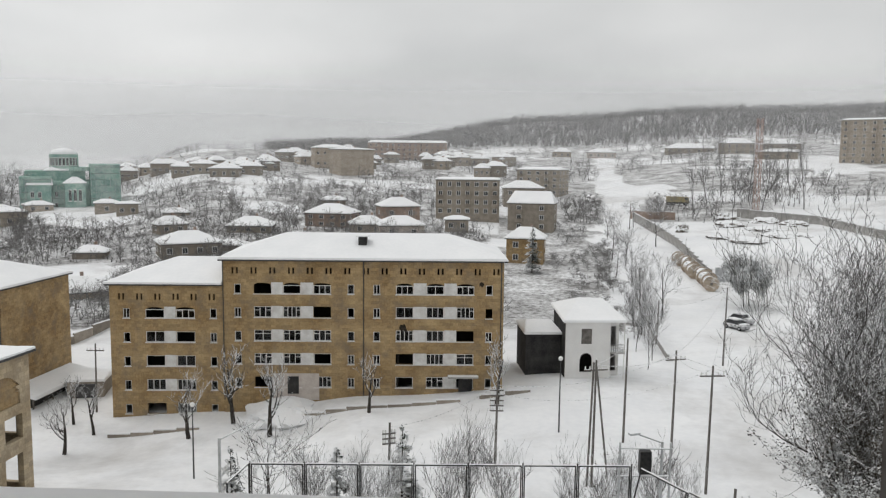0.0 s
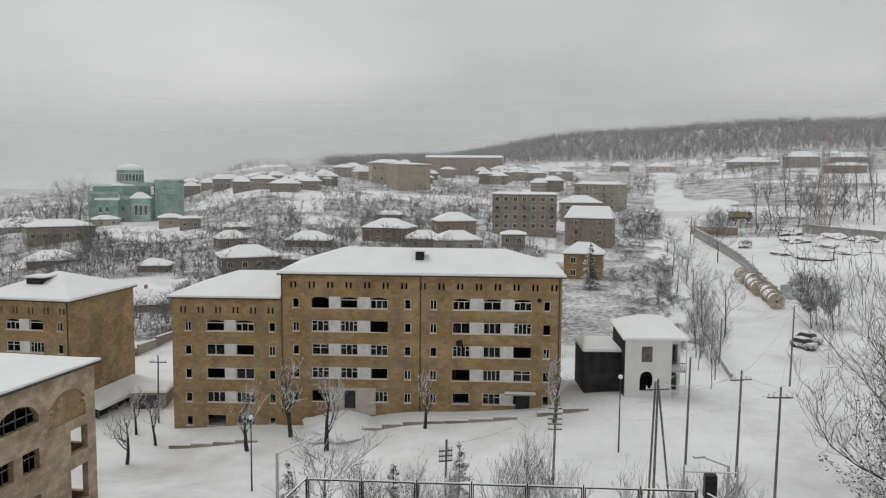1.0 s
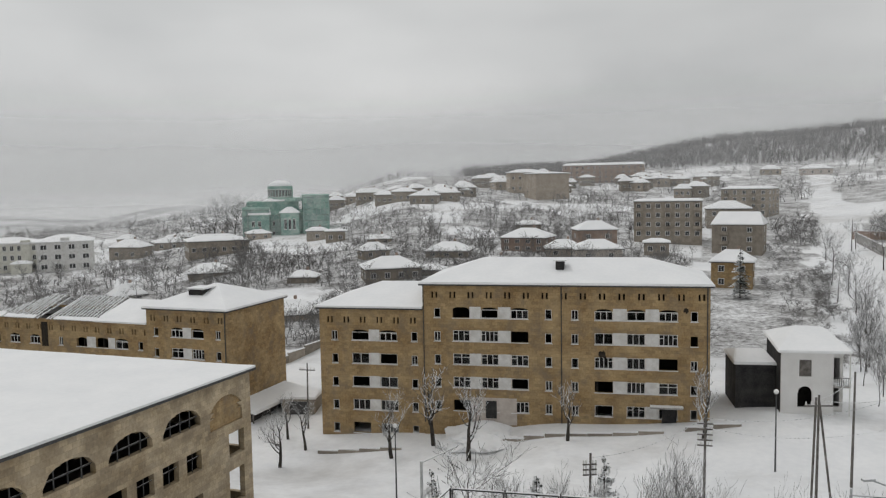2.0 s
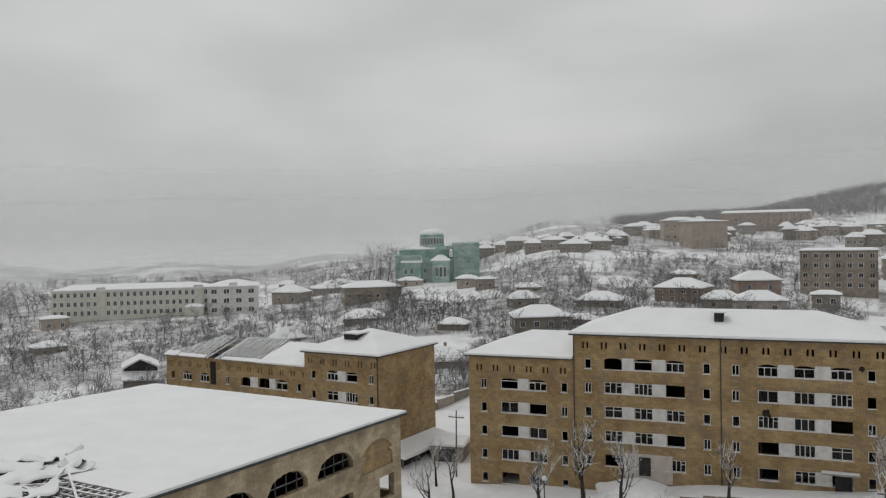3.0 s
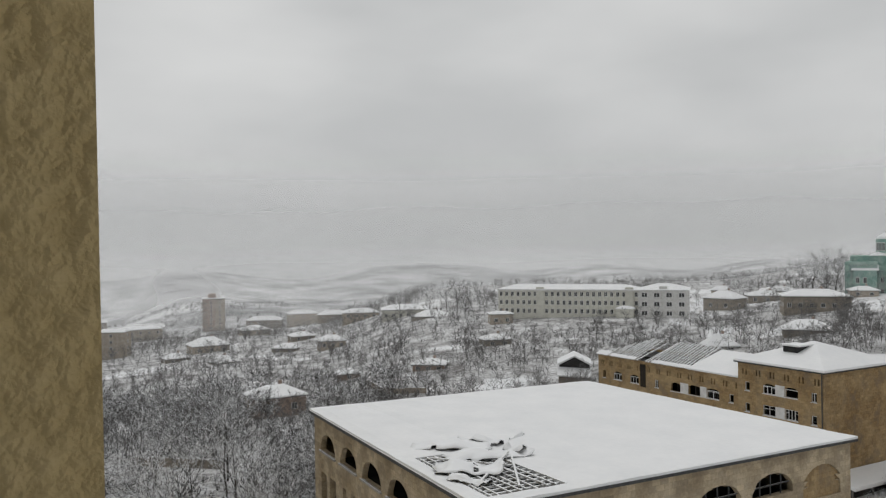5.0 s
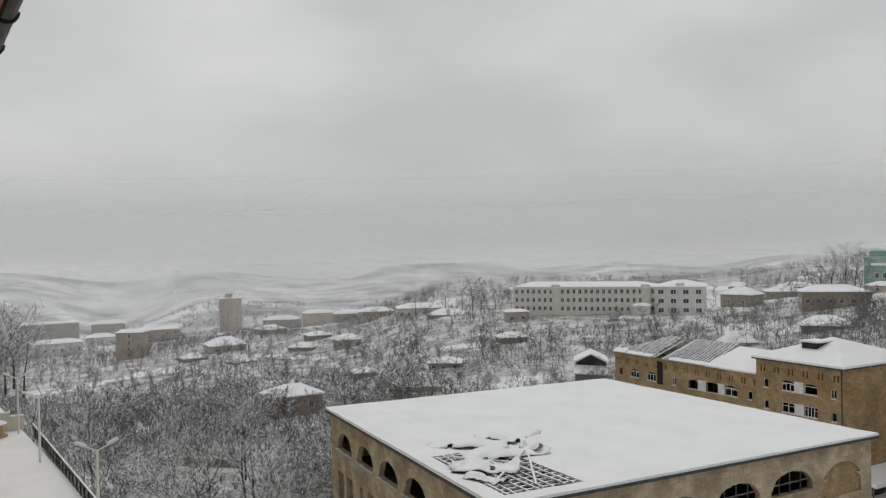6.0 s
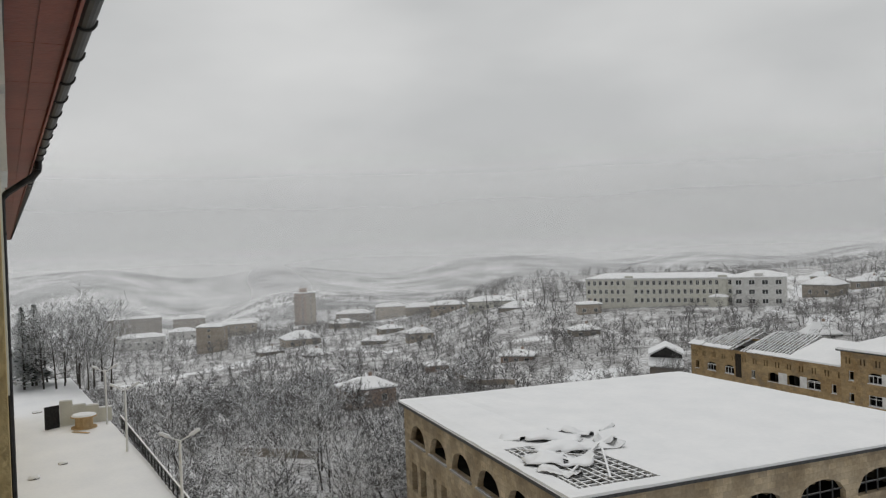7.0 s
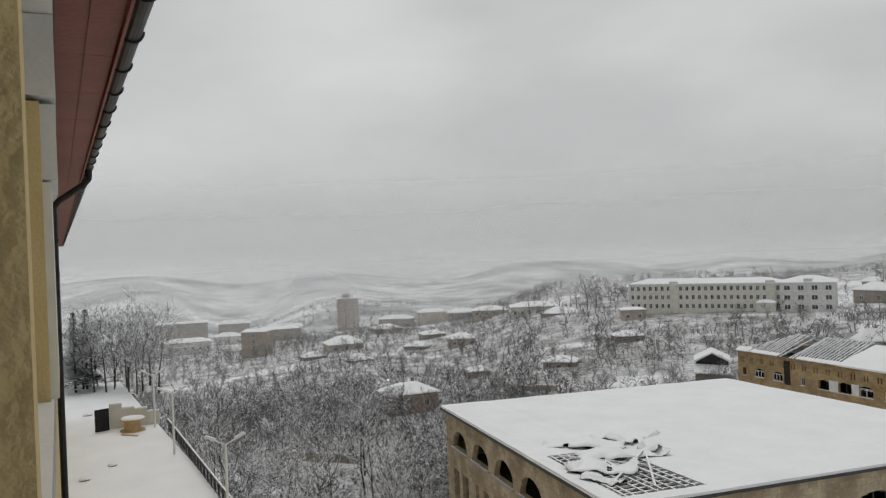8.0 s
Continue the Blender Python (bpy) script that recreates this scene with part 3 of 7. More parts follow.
w_block = storey_building(B @ pose(-WL - 0.02, 0.3, 0), "stripped ochre stone wing with bare roof battens", WL, 12.0, WH, w_rows, w_cols, [(16.0, 25.2, z, 1.45) for z in w_rows], None, (WH - 1.55, 0.8, 0.6, 2.1), seed=33, empty=0.55)
part("roof", lean_roof(8.4, 12.0, 2.2, 0.6), [SNOW_ROOF], w_block, "surviving snow-covered end of the roof", Matrix.Translation((20.2, 0, WH + 0.04)))
# near-black floor paints the shade below the bare rafters
part("attic_floor", box(0.3, 20.0, 0.3, 11.7, WH - 0.55, WH - 0.3), [DARK_WALL_HOLE], w_block)


rnd = random.Random(7)


def wing_ridge(x):
    """The ridge climbs from the hipped end, sags at the burnt bay and climbs again."""
    return min(1.0, (x + 0.4) / 6.5) * (1 - 0.35 * math.exp(-((x - 10.3) / 1.1) ** 2))


def lath(a, c, w, h):
    """A squared timber with snow lying along its top."""
    a, c = Vector(a), Vector(c)
    d = (c - a).normalized()
    side = d.cross(Vector((0, 0, 1))).normalized() * w / 2
    up = side.cross(d).normalized() * h
    bm = bmesh.new()
    lo = [bm.verts.new(p) for p in (a - side, a + side, c + side, c - side)]
    hi = [bm.verts.new(v.co + up) for v in lo]
    bm.faces.new(lo[::-1])
    bm.faces.new(hi).material_index = 1
    for k in range(4):
        bm.faces.new((lo[k], lo[(k + 1) % 4], hi[(k + 1) % 4], hi[k]))
    return bm


for k in range(33):
    x = 0.0 + k * 0.62
    top = wing_ridge(x)
    if abs(x - 10.3) < 0.7:
        continue
    for y0, y1 in ((-0.35, 6.0 * min(1.0, (x + 0.4) / 6.5)), (12.35, 12 - 6.0 * min(1.0, (x + 0.4) / 6.5))):
        part("rafter", lath((x, y0, WH + 0.02), (x + rnd.uniform(-0.12, 0.12), y1, WH + 2.6 * top + rnd.uniform(-0.12, 0.05)), 0.19, 0.16), [LATTICE, SNOW_ROOF], w_block)
for x0, x1 in ((6.1, 9.4), (11.2, 20.2)):
    part("ridge_beam", lath((x0, 6.0, WH + 2.5), (x1, 6.0, WH + 2.55), 0.2, 0.2), [LATTICE, SNOW_ROOF], w_block)
for k in range(6):
    y = 0.5 + k * 0.95
    z = WH + 2.6 * y / 6.0 - 0.05
    for a, c in ((max(0.0, y / 6.0 * 6.5 - 0.4), 9.4), (11.0, 20.1)):
        part("purlin", lath((a + rnd.uniform(0, 0.5), y, z), (c - rnd.uniform(0, 0.6), y, z + rnd.uniform(-0.1, 0.05)), 0.1, 0.1), [LATTICE, SNOW_ROOF], w_block)
# the sheet that still lies along the eaves and the hip of the stripped roof
for x0, x1, y0, y1 in ((-0.3, 2.6, -0.3, 0.9), (2.9, 8.6, -0.3, 0.45), (12.4, 19.8, -0.3, 0.4)):
    strip = bmesh.new()
    n = 8
    edge = [(x0 + (x1 - x0) * i / n, y1 + 0.25 * noise.noise((i * 0.9, x0, 2))) for i in range(n + 1)]
    lo = [strip.verts.new((x, y0, WH + 2.6 * y0 / 6 + 0.2)) for x, y in edge]
    hi = [strip.verts.new((x, y, WH + 2.6 * y / 6 + 0.2)) for x, y in edge]
    for i in range(n):
        strip.faces.new((lo[i], lo[i + 1], hi[i + 1], hi[i]))
    g = bmesh.ops.extrude_face_region(strip, geom=strip.faces[:])["geom"]
    bmesh.ops.translate(strip, verts=[q for q in g if isinstance(q, bmesh.types.BMVert)], vec=(0, 0, 0.12))
    part("roof_remnant", strip, [SNOW_ROOF], w_block)
part("burnt_gap", box(9.7, 10.9, -0.02, 0.03, WH - 3.9, WH - 0.4), [SOOT], w_block, "burnt black gap down the facade")

# ---- the broad hall with the broken roof ----
NR = pose(-64.2, 33.8, 0.0, 0, 0, -6.0)
NW, ND, NH = 29.2, 30.67, 15.1
hall = thing("public_hall", NR, "broad pale stone hall with arches and a broken flat snowy roof", "building")
SKEW = -4.1
left_open = [(1.7 + 4.9 * k, 5.4 + 4.9 * k, 12.72, 14.28, 1.25) for k in range(6)]
for a, c in ((1.7, 3.1), (3.92, 5.4), (7.14, 7.9), (8.95, 10.15), (12.1, 12.9), (13.9, 15.1), (17.0, 17.8), (18.8, 20.0), (22.0, 22.8), (23.8, 25.0)):
    left_open += [(a, c, 8.5, 10.9, 0.0), (a, c, 4.6, 6.9, 0.0)]
part("wall", facade(NW + 0.5, NH + 0.55, left_open, 0.45), [STONE_PALE], hall, at=pose(0, 0, 0, 0, 0, SKEW))
right_open = [(19.75, 24.0, 12.3, 13.85, 1.15), (14.45, 18.65, 12.3, 13.85, 1.15), (9.15, 13.35, 12.3, 13.85, 1.15), (3.85, 8.05, 12.3, 13.85, 1.15), (25.15, 29.45, 11.3, 13.7, 1.5), (27.5, 29.6, 8.6, 10.5, 0), (27.4, 29.5, 4.7, 7.5, 0)]
for k in range(8):
    right_open += [(22.2 - 2.66 * k, 23.95 - 2.66 * k, 8.95, 10.45, 0), (22.2 - 2.66 * k, 23.95 - 2.66 * k, 5.6, 7.1, 0)]
bm = facade(ND + 2.1, NH, [(a + 2.1, c + 2.1, d, e, g) for a, c, d, e, g in right_open], 0.45)
for v in bm.verts:
    if v.co.z > NH - 0.001:
        v.co.z += 0.6 * (1 - (v.co.x - 2.1) / ND)
part("wall", bm, [STONE_PALE], hall, at=pose(NW + 0.46, -2.1, 0, 0, 0, 90))
part("wall", facade(NW - 0.5, NH, [(NW - 2.9, NW - 0.95, 8.6, 10.5, 0), (NW - 2.9, NW - 0.95, 4.7, 7.5, 0)], 0.4), [STONE_PALE], hall, at=pose(0.4, ND - 0.4, 0))
part("wall", box(0, 0.4, 0.46, ND - 0.4, 0, NH), [STONE_PALE], hall)
part("arch_infill", box(NW + 0.1, NW + 0.3, 25.0, 29.6, 11.2, 13.9), [STONE], hall, "walled-up arch")
# slabs and partitions carry the painted gloom seen through the arches
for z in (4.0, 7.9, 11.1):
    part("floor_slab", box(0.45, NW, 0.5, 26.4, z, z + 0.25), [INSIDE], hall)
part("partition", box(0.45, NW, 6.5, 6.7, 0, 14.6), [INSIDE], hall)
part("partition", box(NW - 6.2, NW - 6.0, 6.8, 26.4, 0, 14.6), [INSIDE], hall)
part("partition", box(NW - 5.9, NW, 26.45, 26.65, 0, 14.6), [STONE_GREY], hall)
for k in range(4):
    y = 21.87 - 5.3 * k
    f = bmesh.new()
    for s in (-1.1, 0.0, 1.1):
        block(f, NW + 0.2, NW + 0.27, y + s - 0.04, y + s + 0.04, 12.3, 13.75)
    block(f, NW + 0.2, NW + 0.27, y - 2.1, y + 2.1, 12.95, 13.03)
    part("window_frame", f, [METAL_DARK], hall)
for k in range(3):
    f = bmesh.new()
    y = 23.1 - 2.66 * k
    block(f, NW + 0.2, NW + 0.26, y - 0.03, y + 0.03, 8.95, 10.45)
    block(f, NW + 0.2, NW + 0.26, y - 0.85, y + 0.85, 9.9, 9.96)
    part("window_frame", f, [METAL_DARK], hall)
for a, c, d, e, _ in left_open[:6]:
    part("sill", box(a - 0.15, c + 0.15, -0.14, 0.1, d - 0.14, d), [CONCRETE], hall, at=pose(0, 0, 0, 0, 0, SKEW))


def roof_top(y):
    return NH + 0.62 - 0.6 * y / ND


def skewed(x, y):
    """The plan's front strip fans out towards the near corner."""
    return y - 0.0717 * max(0.0, x) * max(0.0, 4.3 - y) / 4.65


def roof_slab(x0, x1, y0, y1, thick=0.26):
    bm = bmesh.new()
    n = max(2, int((x1 - x0) / 0.8))
    m = max(2, int((y1 - y0) / 0.8))
    top, low = [], []
    for j in range(m + 1):
        for i in range(n + 1):
            x, y = x0 + (x1 - x0) * i / n, y0 + (y1 - y0) * j / m
            edge = i in (0, n) or j in (0, m)
            y = skewed(x, y)
            top.append(bm.verts.new((x, y, roof_top(y) + thick - (0.07 if edge else 0) + 0.05 * noise.noise((x / 2, y / 2, 9)))))
            low.append(bm.verts.new((x, y, roof_top(y))))
    q = n + 1
    for j in range(m):
        for i in range(n):
            a = j * q + i
            bm.faces.new((top[a], top[a + 1], top[a + q + 1], top[a + q]))
            bm.faces.new((low[a], low[a + q], low[a + q + 1], low[a + 1]))
    for j in range(m):
        for a, c in ((j * q, (j + 1) * q), ((j + 1) * q + n, j * q + n)):
            bm.faces.new((top[a], top[c], low[c], low[a]))
    for i in range(n):
        for a, c in ((i + 1, i), (m * q + i, m * q + i + 1)):
            bm.faces.new((top[a], top[c], low[c], low[a]))
    return bm


HX0, HX1, HY0, HY1 = 19.4, 28.9, 0.5, 4.3
for r in ((-0.35, NW + 0.85, HY1, ND + 0.35), (-0.35, HX0, -0.35, HY1), (HX0, NW + 0.85, -0.35, HY0), (HX1, NW + 0.85, HY0, HY1)):
    part("roof", roof_slab(*r), [SNOW_ROOF], hall, "even snow on the flat roof")
fascia = bmesh.new()
block(fascia, -0.3, NW + 0.8, -0.42, -0.36, roof_top(0) - 0.16, roof_top(0) + 0.07)
part("fascia", fascia, [METAL_DARK], hall, at=pose(0, 0, 0, 0, 0, SKEW))
fascia = bmesh.new()
f = [fascia.verts.new(c) for c in ((NW + 0.86, -2.5, roof_top(0) - 0.12), (NW + 0.86, ND + 0.3, roof_top(ND) - 0.15), (NW + 0.86, ND + 0.3, roof_top(ND) + 0.05), (NW + 0.86, -2.5, roof_top(0) + 0.09))]
fascia.faces.new(f)
g = bmesh.ops.extrude_face_region(fascia, geom=fascia.faces[:])["geom"]
bmesh.ops.translate(fascia, verts=[q for q in g if isinstance(q, bmesh.types.BMVert)], vec=(0.06, 0, 0))
part("fascia", fascia, [METAL_DARK], hall)
# floor coloured near-black as the shade seen through the roof hole
part("loft_floor", box(14.0, NW - 0.1, -0.9, 6.4, 14.55, 14.65), [DARK_WALL_HOLE], hall)
for k in range(15):
    x = HX0 + 0.3 + k * 0.66
    q = x + rnd.uniform(-0.1, 0.1)
    part("rafter", lath((x, skewed(x, HY0 - 0.1), roof_top(HY0) + 0.02), (q, HY1 + 0.2, roof_top(HY1) + 0.02), 0.15, 0.12), [LATTICE, SNOW_ROOF], hall)
for k in range(9):
    y = HY0 + 0.2 + k * 0.45
    xa, xb = HX0 - 0.1 + rnd.uniform(0, 0.4), HX1 + 0.1 - rnd.uniform(0, 0.4)
    part("batten", lath((xa, skewed(xa, y), roof_top(y) + 0.15), (xb, skewed(xb, y + rnd.uniform(-0.12, 0.12)), roof_top(y) + 0.15), 0.11, 0.07), [LATTICE, SNOW_ROOF], hall)
for a, c, lift in (((22.2, 4.9), (26.3, 0.0), 0.5), ((23.0, 4.6), (28.3, 1.4), 0.35), ((24.2, 2.6), (28.6, 2.9), 0.3), ((21.0, -0.4), (24.4, 3.6), 0.55)):
    part("truss_strut", lath((*a, roof_top(3) + lift), (*c, roof_top(3) + 0.25), 0.13, 0.1), [LATTICE, SNOW_ROOF], hall)


def crumpled_sheet(x, y, w, d, turn, lift, seed):
    """A torn roof sheet, curled up at its edges, with snow lying in its folds."""
    r = random.Random(seed)
    bm = bmesh.new()
    n, m = 14, 8
    ph, fold = r.uniform(0, 6), r.uniform(0.7, 1.3)
    grid = []
    for j in range(m + 1):
        for i in range(n + 1):
            a, c = i / n - 0.5, j / m - 0.5
            h = lift * (1.25 * (1 - (c * 2) ** 2) * (0.75 + 0.25 * math.sin(a * 7 * fold + ph)) + 0.25 * math.sin(a * 5 * fold + ph) + 0.85 * max(0.0, -2 * c - 0.5) + 1.2 * max(0.0, a * 2 - 0.7)) + 0.24 * noise.noise((a * 6, c * 4, seed))
            ragged = 1 + 0.22 * noise.noise((a * 4, c * 4, seed + 5))
            grid.append(bm.verts.new((a * w * ragged, c * d * ragged, h + lift * 0.1)))
    for j in range(m):
        for i in range(n):
            k = j * (n + 1) + i
            if r.random() > 0.02:
                bm.faces.new((grid[k], grid[k + 1], grid[k + n + 2], grid[k + n + 1]))
    g = bmesh.ops.extrude_face_region(bm, geom=bm.faces[:])["geom"]
    bmesh.ops.translate(bm, verts=[q for q in g if isinstance(q, bmesh.types.BMVert)], vec=(0, 0, 0.06))
    me = to_mesh("roof_sheet", bm, [SHEET])
    me.shade_smooth()
    ob = new("roof_sheet", me)
    ob.matrix_basis = NR @ pose(x, y, roof_top(y) + 0.12, 0, 0, turn)
    tagged(ob, "crumpled torn roof sheet heaped with snow", "roof sheet", "torn roof sheets")


SHEET = material("torn_sheet_metal", (0.035, 0.035, 0.035), (0.11, 0.11, 0.115), 0.6, 2.0, metal=0.2, snow=0.8)
crumpled_sheet(18.0, 3.0, 5.6, 2.5, 52, 0.36, 3)
crumpled_sheet(17.9, 5.4, 3.4, 1.0, 30, 0.42, 8)
crumpled_sheet(21.4, 3.6, 5.8, 2.6, 84, 0.42, 12)
crumpled_sheet(23.6, 0.9, 4.2, 2.7, 58, 0.40, 17)
crumpled_sheet(21.6, 5.9, 1.5, 0.9, 20, 0.45, 23)
crumpled_sheet(25.9, -0.5, 2.6, 0.9, 35, 0.26, 29)
crumpled_sheet(17.9, 8.6, 1.9, 0.35, 115, 0.16, 31)

# ---- the white two-storey house and its dark annexe ----
WHITE = pose(15.1, 97.4, 1.6, 0, 0, 3.0)
wh = thing("white_house", WHITE, "unfinished white plastered two-storey house with an arched door", "house")
part("wall", facade(5.5, 8.9, [(1.9, 3.2, 6.1, 8.0, 0), (1.75, 3.3, 2.6, 5.0, 0.8)], 0.35), [PLASTER_CLEAN], wh)
part("wall", facade(1.6, 8.9, [(0.25, 1.25, 5.5, 8.0, 0), (0.25, 1.25, 2.4, 4.7, 0.5)], 0.3), [PLASTER_WHITE], wh, "set-back porch wall", Matrix.Translation((5.3, 1.5, 0)))
part("wall", box(5.2, 5.5, 0.36, 1.5, 0, 8.9), [PLASTER_WHITE], wh)
side = bmesh.new()
for xs in ((-0.02, 0.3),):
    pts = [(0.36, 0), (8.0, 0), (8.0, 9.6), (0.36, 8.95)]
    fr = [[side.verts.new((x, *p)) for p in pts] for x in xs]
    side.faces.new(fr[0])
    side.faces.new(fr[1][::-1])
    for k in range(4):
        side.faces.new((fr[0][k], fr[1][k], fr[1][(k + 1) % 4], fr[0][(k + 1) % 4]))
part("wall", side, [DARK_WALL_HOLE], wh, "dark bitumen-coated side wall")
part("wall", box(6.6, 6.9, 1.81, 8.0, 0, 8.9), [PLASTER_WHITE], wh)
part("wall", box(0.3, 6.3, 7.7, 8.0, 0, 8.9), [STONE_GREY], wh)
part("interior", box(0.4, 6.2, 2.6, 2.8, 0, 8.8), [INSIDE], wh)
part("shutter", box(1.85, 3.25, 0.14, 0.2, 6.05, 8.05), [WOOD], wh, "boarded upper window")
shed_roof = bmesh.new()
eave = [(-0.5, -0.7, 8.86), (7.3, -0.7, 8.86), (7.1, 8.4, 9.5), (-0.4, 8.4, 9.5)]
lo = [shed_roof.verts.new(c) for c in eave]
hi = [shed_roof.verts.new((x, y, z + 0.28)) for x, y, z in eave]
ridge = [shed_roof.verts.new((2.6, 5.4, 11.0)), shed_roof.verts.new((5.7, 5.6, 10.85))]
shed_roof.faces.new(lo[::-1])
for k in range(4):
    shed_roof.faces.new((lo[k], lo[(k + 1) % 4], hi[(k + 1) % 4], hi[k]))
for f in ((hi[0], hi[1], ridge[1], ridge[0]), (hi[1], hi[2], ridge[1]), (hi[2], hi[3], ridge[0], ridge[1]), (hi[3], hi[0], ridge[0])):
    shed_roof.faces.new(f)
bmesh.ops.bevel(shed_roof, geom=[e for e in shed_roof.edges], offset=0.08, segments=2, affect="EDGES")
part("roof", shed_roof, [SNOW_ROOF], wh, "deep snow on the low hipped roof")
balc = part("balcony", box(5.5, 7.2, -0.4, 1.5, 5.0, 5.2), [CONCRETE], wh)
for k in range(8):
    part("baluster", bar(bmesh.new(), (5.55 + k * 0.23, -0.35, 5.2), (5.55 + k * 0.23, -0.35, 6.1), 0.03, 4), [METAL_DARK], balc)
part("rail", bar(bmesh.new(), (5.5, -0.35, 6.12), (7.2, -0.35, 6.12), 0.04, 4), [METAL_DARK], balc)
for x in (7.1,):
    part("post", bar(bmesh.new(), (x, -0.35, 0.0), (x, -0.35, 8.95), 0.07, 6), [PLASTER_WHITE], wh)
part("plinth", box(-0.4, 8.2, -1.9, -0.02, -1.5, 0.95), [CONCRETE], wh)
annex = thing("annexe", WHITE @ pose(-4.5, 2.5, 0.4), "low dark-walled annexe under thick snow", "shed")
part("wall", box(0, 4.4, 0, 7.5, -1.5, 6.4), [DARK_WALL_HOLE], annex)
part("roof", hip_roof(4.3, 7.5, 0.9, 0.8, 0.2, 0.3), [SNOW_ROOF], annex, at=Matrix.Translation((0, 0, 6.4)))

# ---- the camera's own building and its terrace ----
OWN = pose(-0.89, 0.843, 0.0, 0, 0, -2.4)
own = tagged(new("wall_front"), "yellow rendered facade of a tall building", "wall", kind="structure")
own.matrix_basis = OWN
f = facade(115.0, 31.3, [(100.0 - 0.25, 101.65 + 0.25, 29.4, 31.0, 0)] + [(100.0 - 6.2 - 4.2 * k, 101.5 - 6.2 - 4.2 * k, 29.6, 31.0, 0) for k in range(7)], 0.3, 11.0)
part("wall", f, [PLASTER_YELLOW], own, at=pose(-100.0, -0.13, 0))
for v in own.children[0].data.vertices:
    v.co.y = -v.co.y if v.co.y else 0.0
surround = bmesh.new()
block(surround, -0.26, -0.062, -0.30, -0.02, 29.2, 31.28)
block(surround, -0.06, 0.0, -0.30, 0.0, 29.2, 31.28)
block(surround, 1.62, 1.9, -0.42, 0.0, 29.2, 31.28)
block(surround, 0.0, 1.62, -0.30, 0.0, 31.05, 31.28)
block(surround, 0.0, 1.62, -0.30, 0.0, 29.2, 29.60)
for v in surround.verts:
    if abs(v.co.x) < 0.001:
        v.co.x = 0.001 - 0.030 * (v.co.z - 30.0)
part("surround", surround, [PLASTER_ROUGH], own, "rough trowelled yellow render")
part("window_sill", box(0.0, 1.62, -0.30, 0.012, 29.603, 29.662), [METAL_DARK], own, "dark grey metal sill")
part("window_frame", box(0.0, 0.07, -0.12, -0.02, 0.0, 1.37), [WOOD], own, "brown window jamb, slightly out of plumb", pose(1.385, 0, 29.66, 0, -1.2, 0))
part("ledge", box(-7.5, -0.27, -0.128, -0.035, 29.0, 29.22), [CONCRETE], own, "narrow ledge with wet snow")
part("pilaster", box(-5.4, -4.6, -0.127, -0.052, 29.22, 30.88), [PLASTER_YELLOW], own)
part("pilaster", box(-6.0, -4.7, -0.127, -0.008, 29.22, 30.44), [PLASTER_CREAM], own, "paler rendered pier")
part("pilaster", box(-6.0, -4.7, -0.127, 0.028, 30.455, 30.88), [SOFFIT_WHITE], own, "white boxed pier head")
part("pier_head", box(-6.0, -4.58, -0.127, 0.033, 30.91, 31.355), [SOFFIT_WHITE], own, "white boxed pier head")
for k in range(7):
    part("window", box(-6.2 - 4.2 * k, -4.7 - 4.2 * k, -0.3, -0.25, 29.6, 31.0), [FRAME_WHITE], own)
eaves = tagged(new("eaves"), "red-brown sheet-metal eaves with black gutter", "eaves", kind="structure")
eaves.matrix_basis = OWN
for k in range(74):
    part("soffit_sheet", box(-99 + 1.5 * k + 0.006, -97.5 + 1.5 * k - 0.006, 0.045, 0.43, 31.47, 31.49), [SOFFIT_RED], eaves)
for k in range(56):
    part("soffit_board", box(-99 + 2.0 * k + 0.01, -97 + 2.0 * k - 0.01, -0.14, 0.035, 31.36, 31.40), [SOFFIT_WHITE], eaves)
part("fascia", box(-99, 12, 0.435, 0.455, 31.42, 31.62), [SOFFIT_RED], eaves)
part("seam_bar", box(-99, 12, 0.235, 0.25, 31.455, 31.469), [SOFFIT_RED], eaves)
part("edge_bar", box(-99, 12, 0.036, 0.044, 31.36, 31.47), [METAL_BLACK], eaves)
gut = bmesh.new()
prof = [(0.53 + 0.07 * math.cos(a), 31.56 + 0.07 * math.sin(a)) for a in [math.pi + math.pi * k / 8 for k in range(9)]]
prof += [(0.53 + 0.062 * math.cos(a), 31.56 + 0.062 * math.sin(a)) for a in [2 * math.pi - math.pi * k / 8 for k in range(9)]]
ends = [[gut.verts.new((x, *p)) for p in prof] for x in (-99, 12)]
for i in range(len(prof)):
    j = (i + 1) % len(prof)
    gut.faces.new((ends[0][i], ends[0][j], ends[1][j], ends[1][i]))
part("gutter", gut, [METAL_BLACK], eaves, "half-round metal gutter")
br = bmesh.new()
for i in range(8):
    a0, a1 = math.pi + math.pi * i / 8, math.pi + math.pi * (i + 1) / 8
    bar(br, (0, 0.53 + 0.078 * math.cos(a0), 31.56 + 0.078 * math.sin(a0)), (0, 0.53 + 0.078 * math.cos(a1), 31.56 + 0.078 * math.sin(a1)), 0.014, 4)
br = to_mesh("gutter_bracket", br, [METAL_BLACK])
for k in range(108):
    part("gutter_bracket", br, None, eaves, at=Matrix.Translation((-98.6 + 1.0 * k, 0, 0)))
roof_own = bmesh.new()
v = [roof_own.verts.new(c) for c in ((-100, 0.46, 31.63), (13, 0.46, 31.63), (13, -8, 34.5), (-100, -8, 34.5))]
roof_own.faces.new(v)
g = bmesh.ops.extrude_face_region(roof_own, geom=roof_own.faces[:])["geom"]
bmesh.ops.translate(roof_own, verts=[q for q in g if isinstance(q, bmesh.types.BMVert)], vec=(0, 0, 0.2))
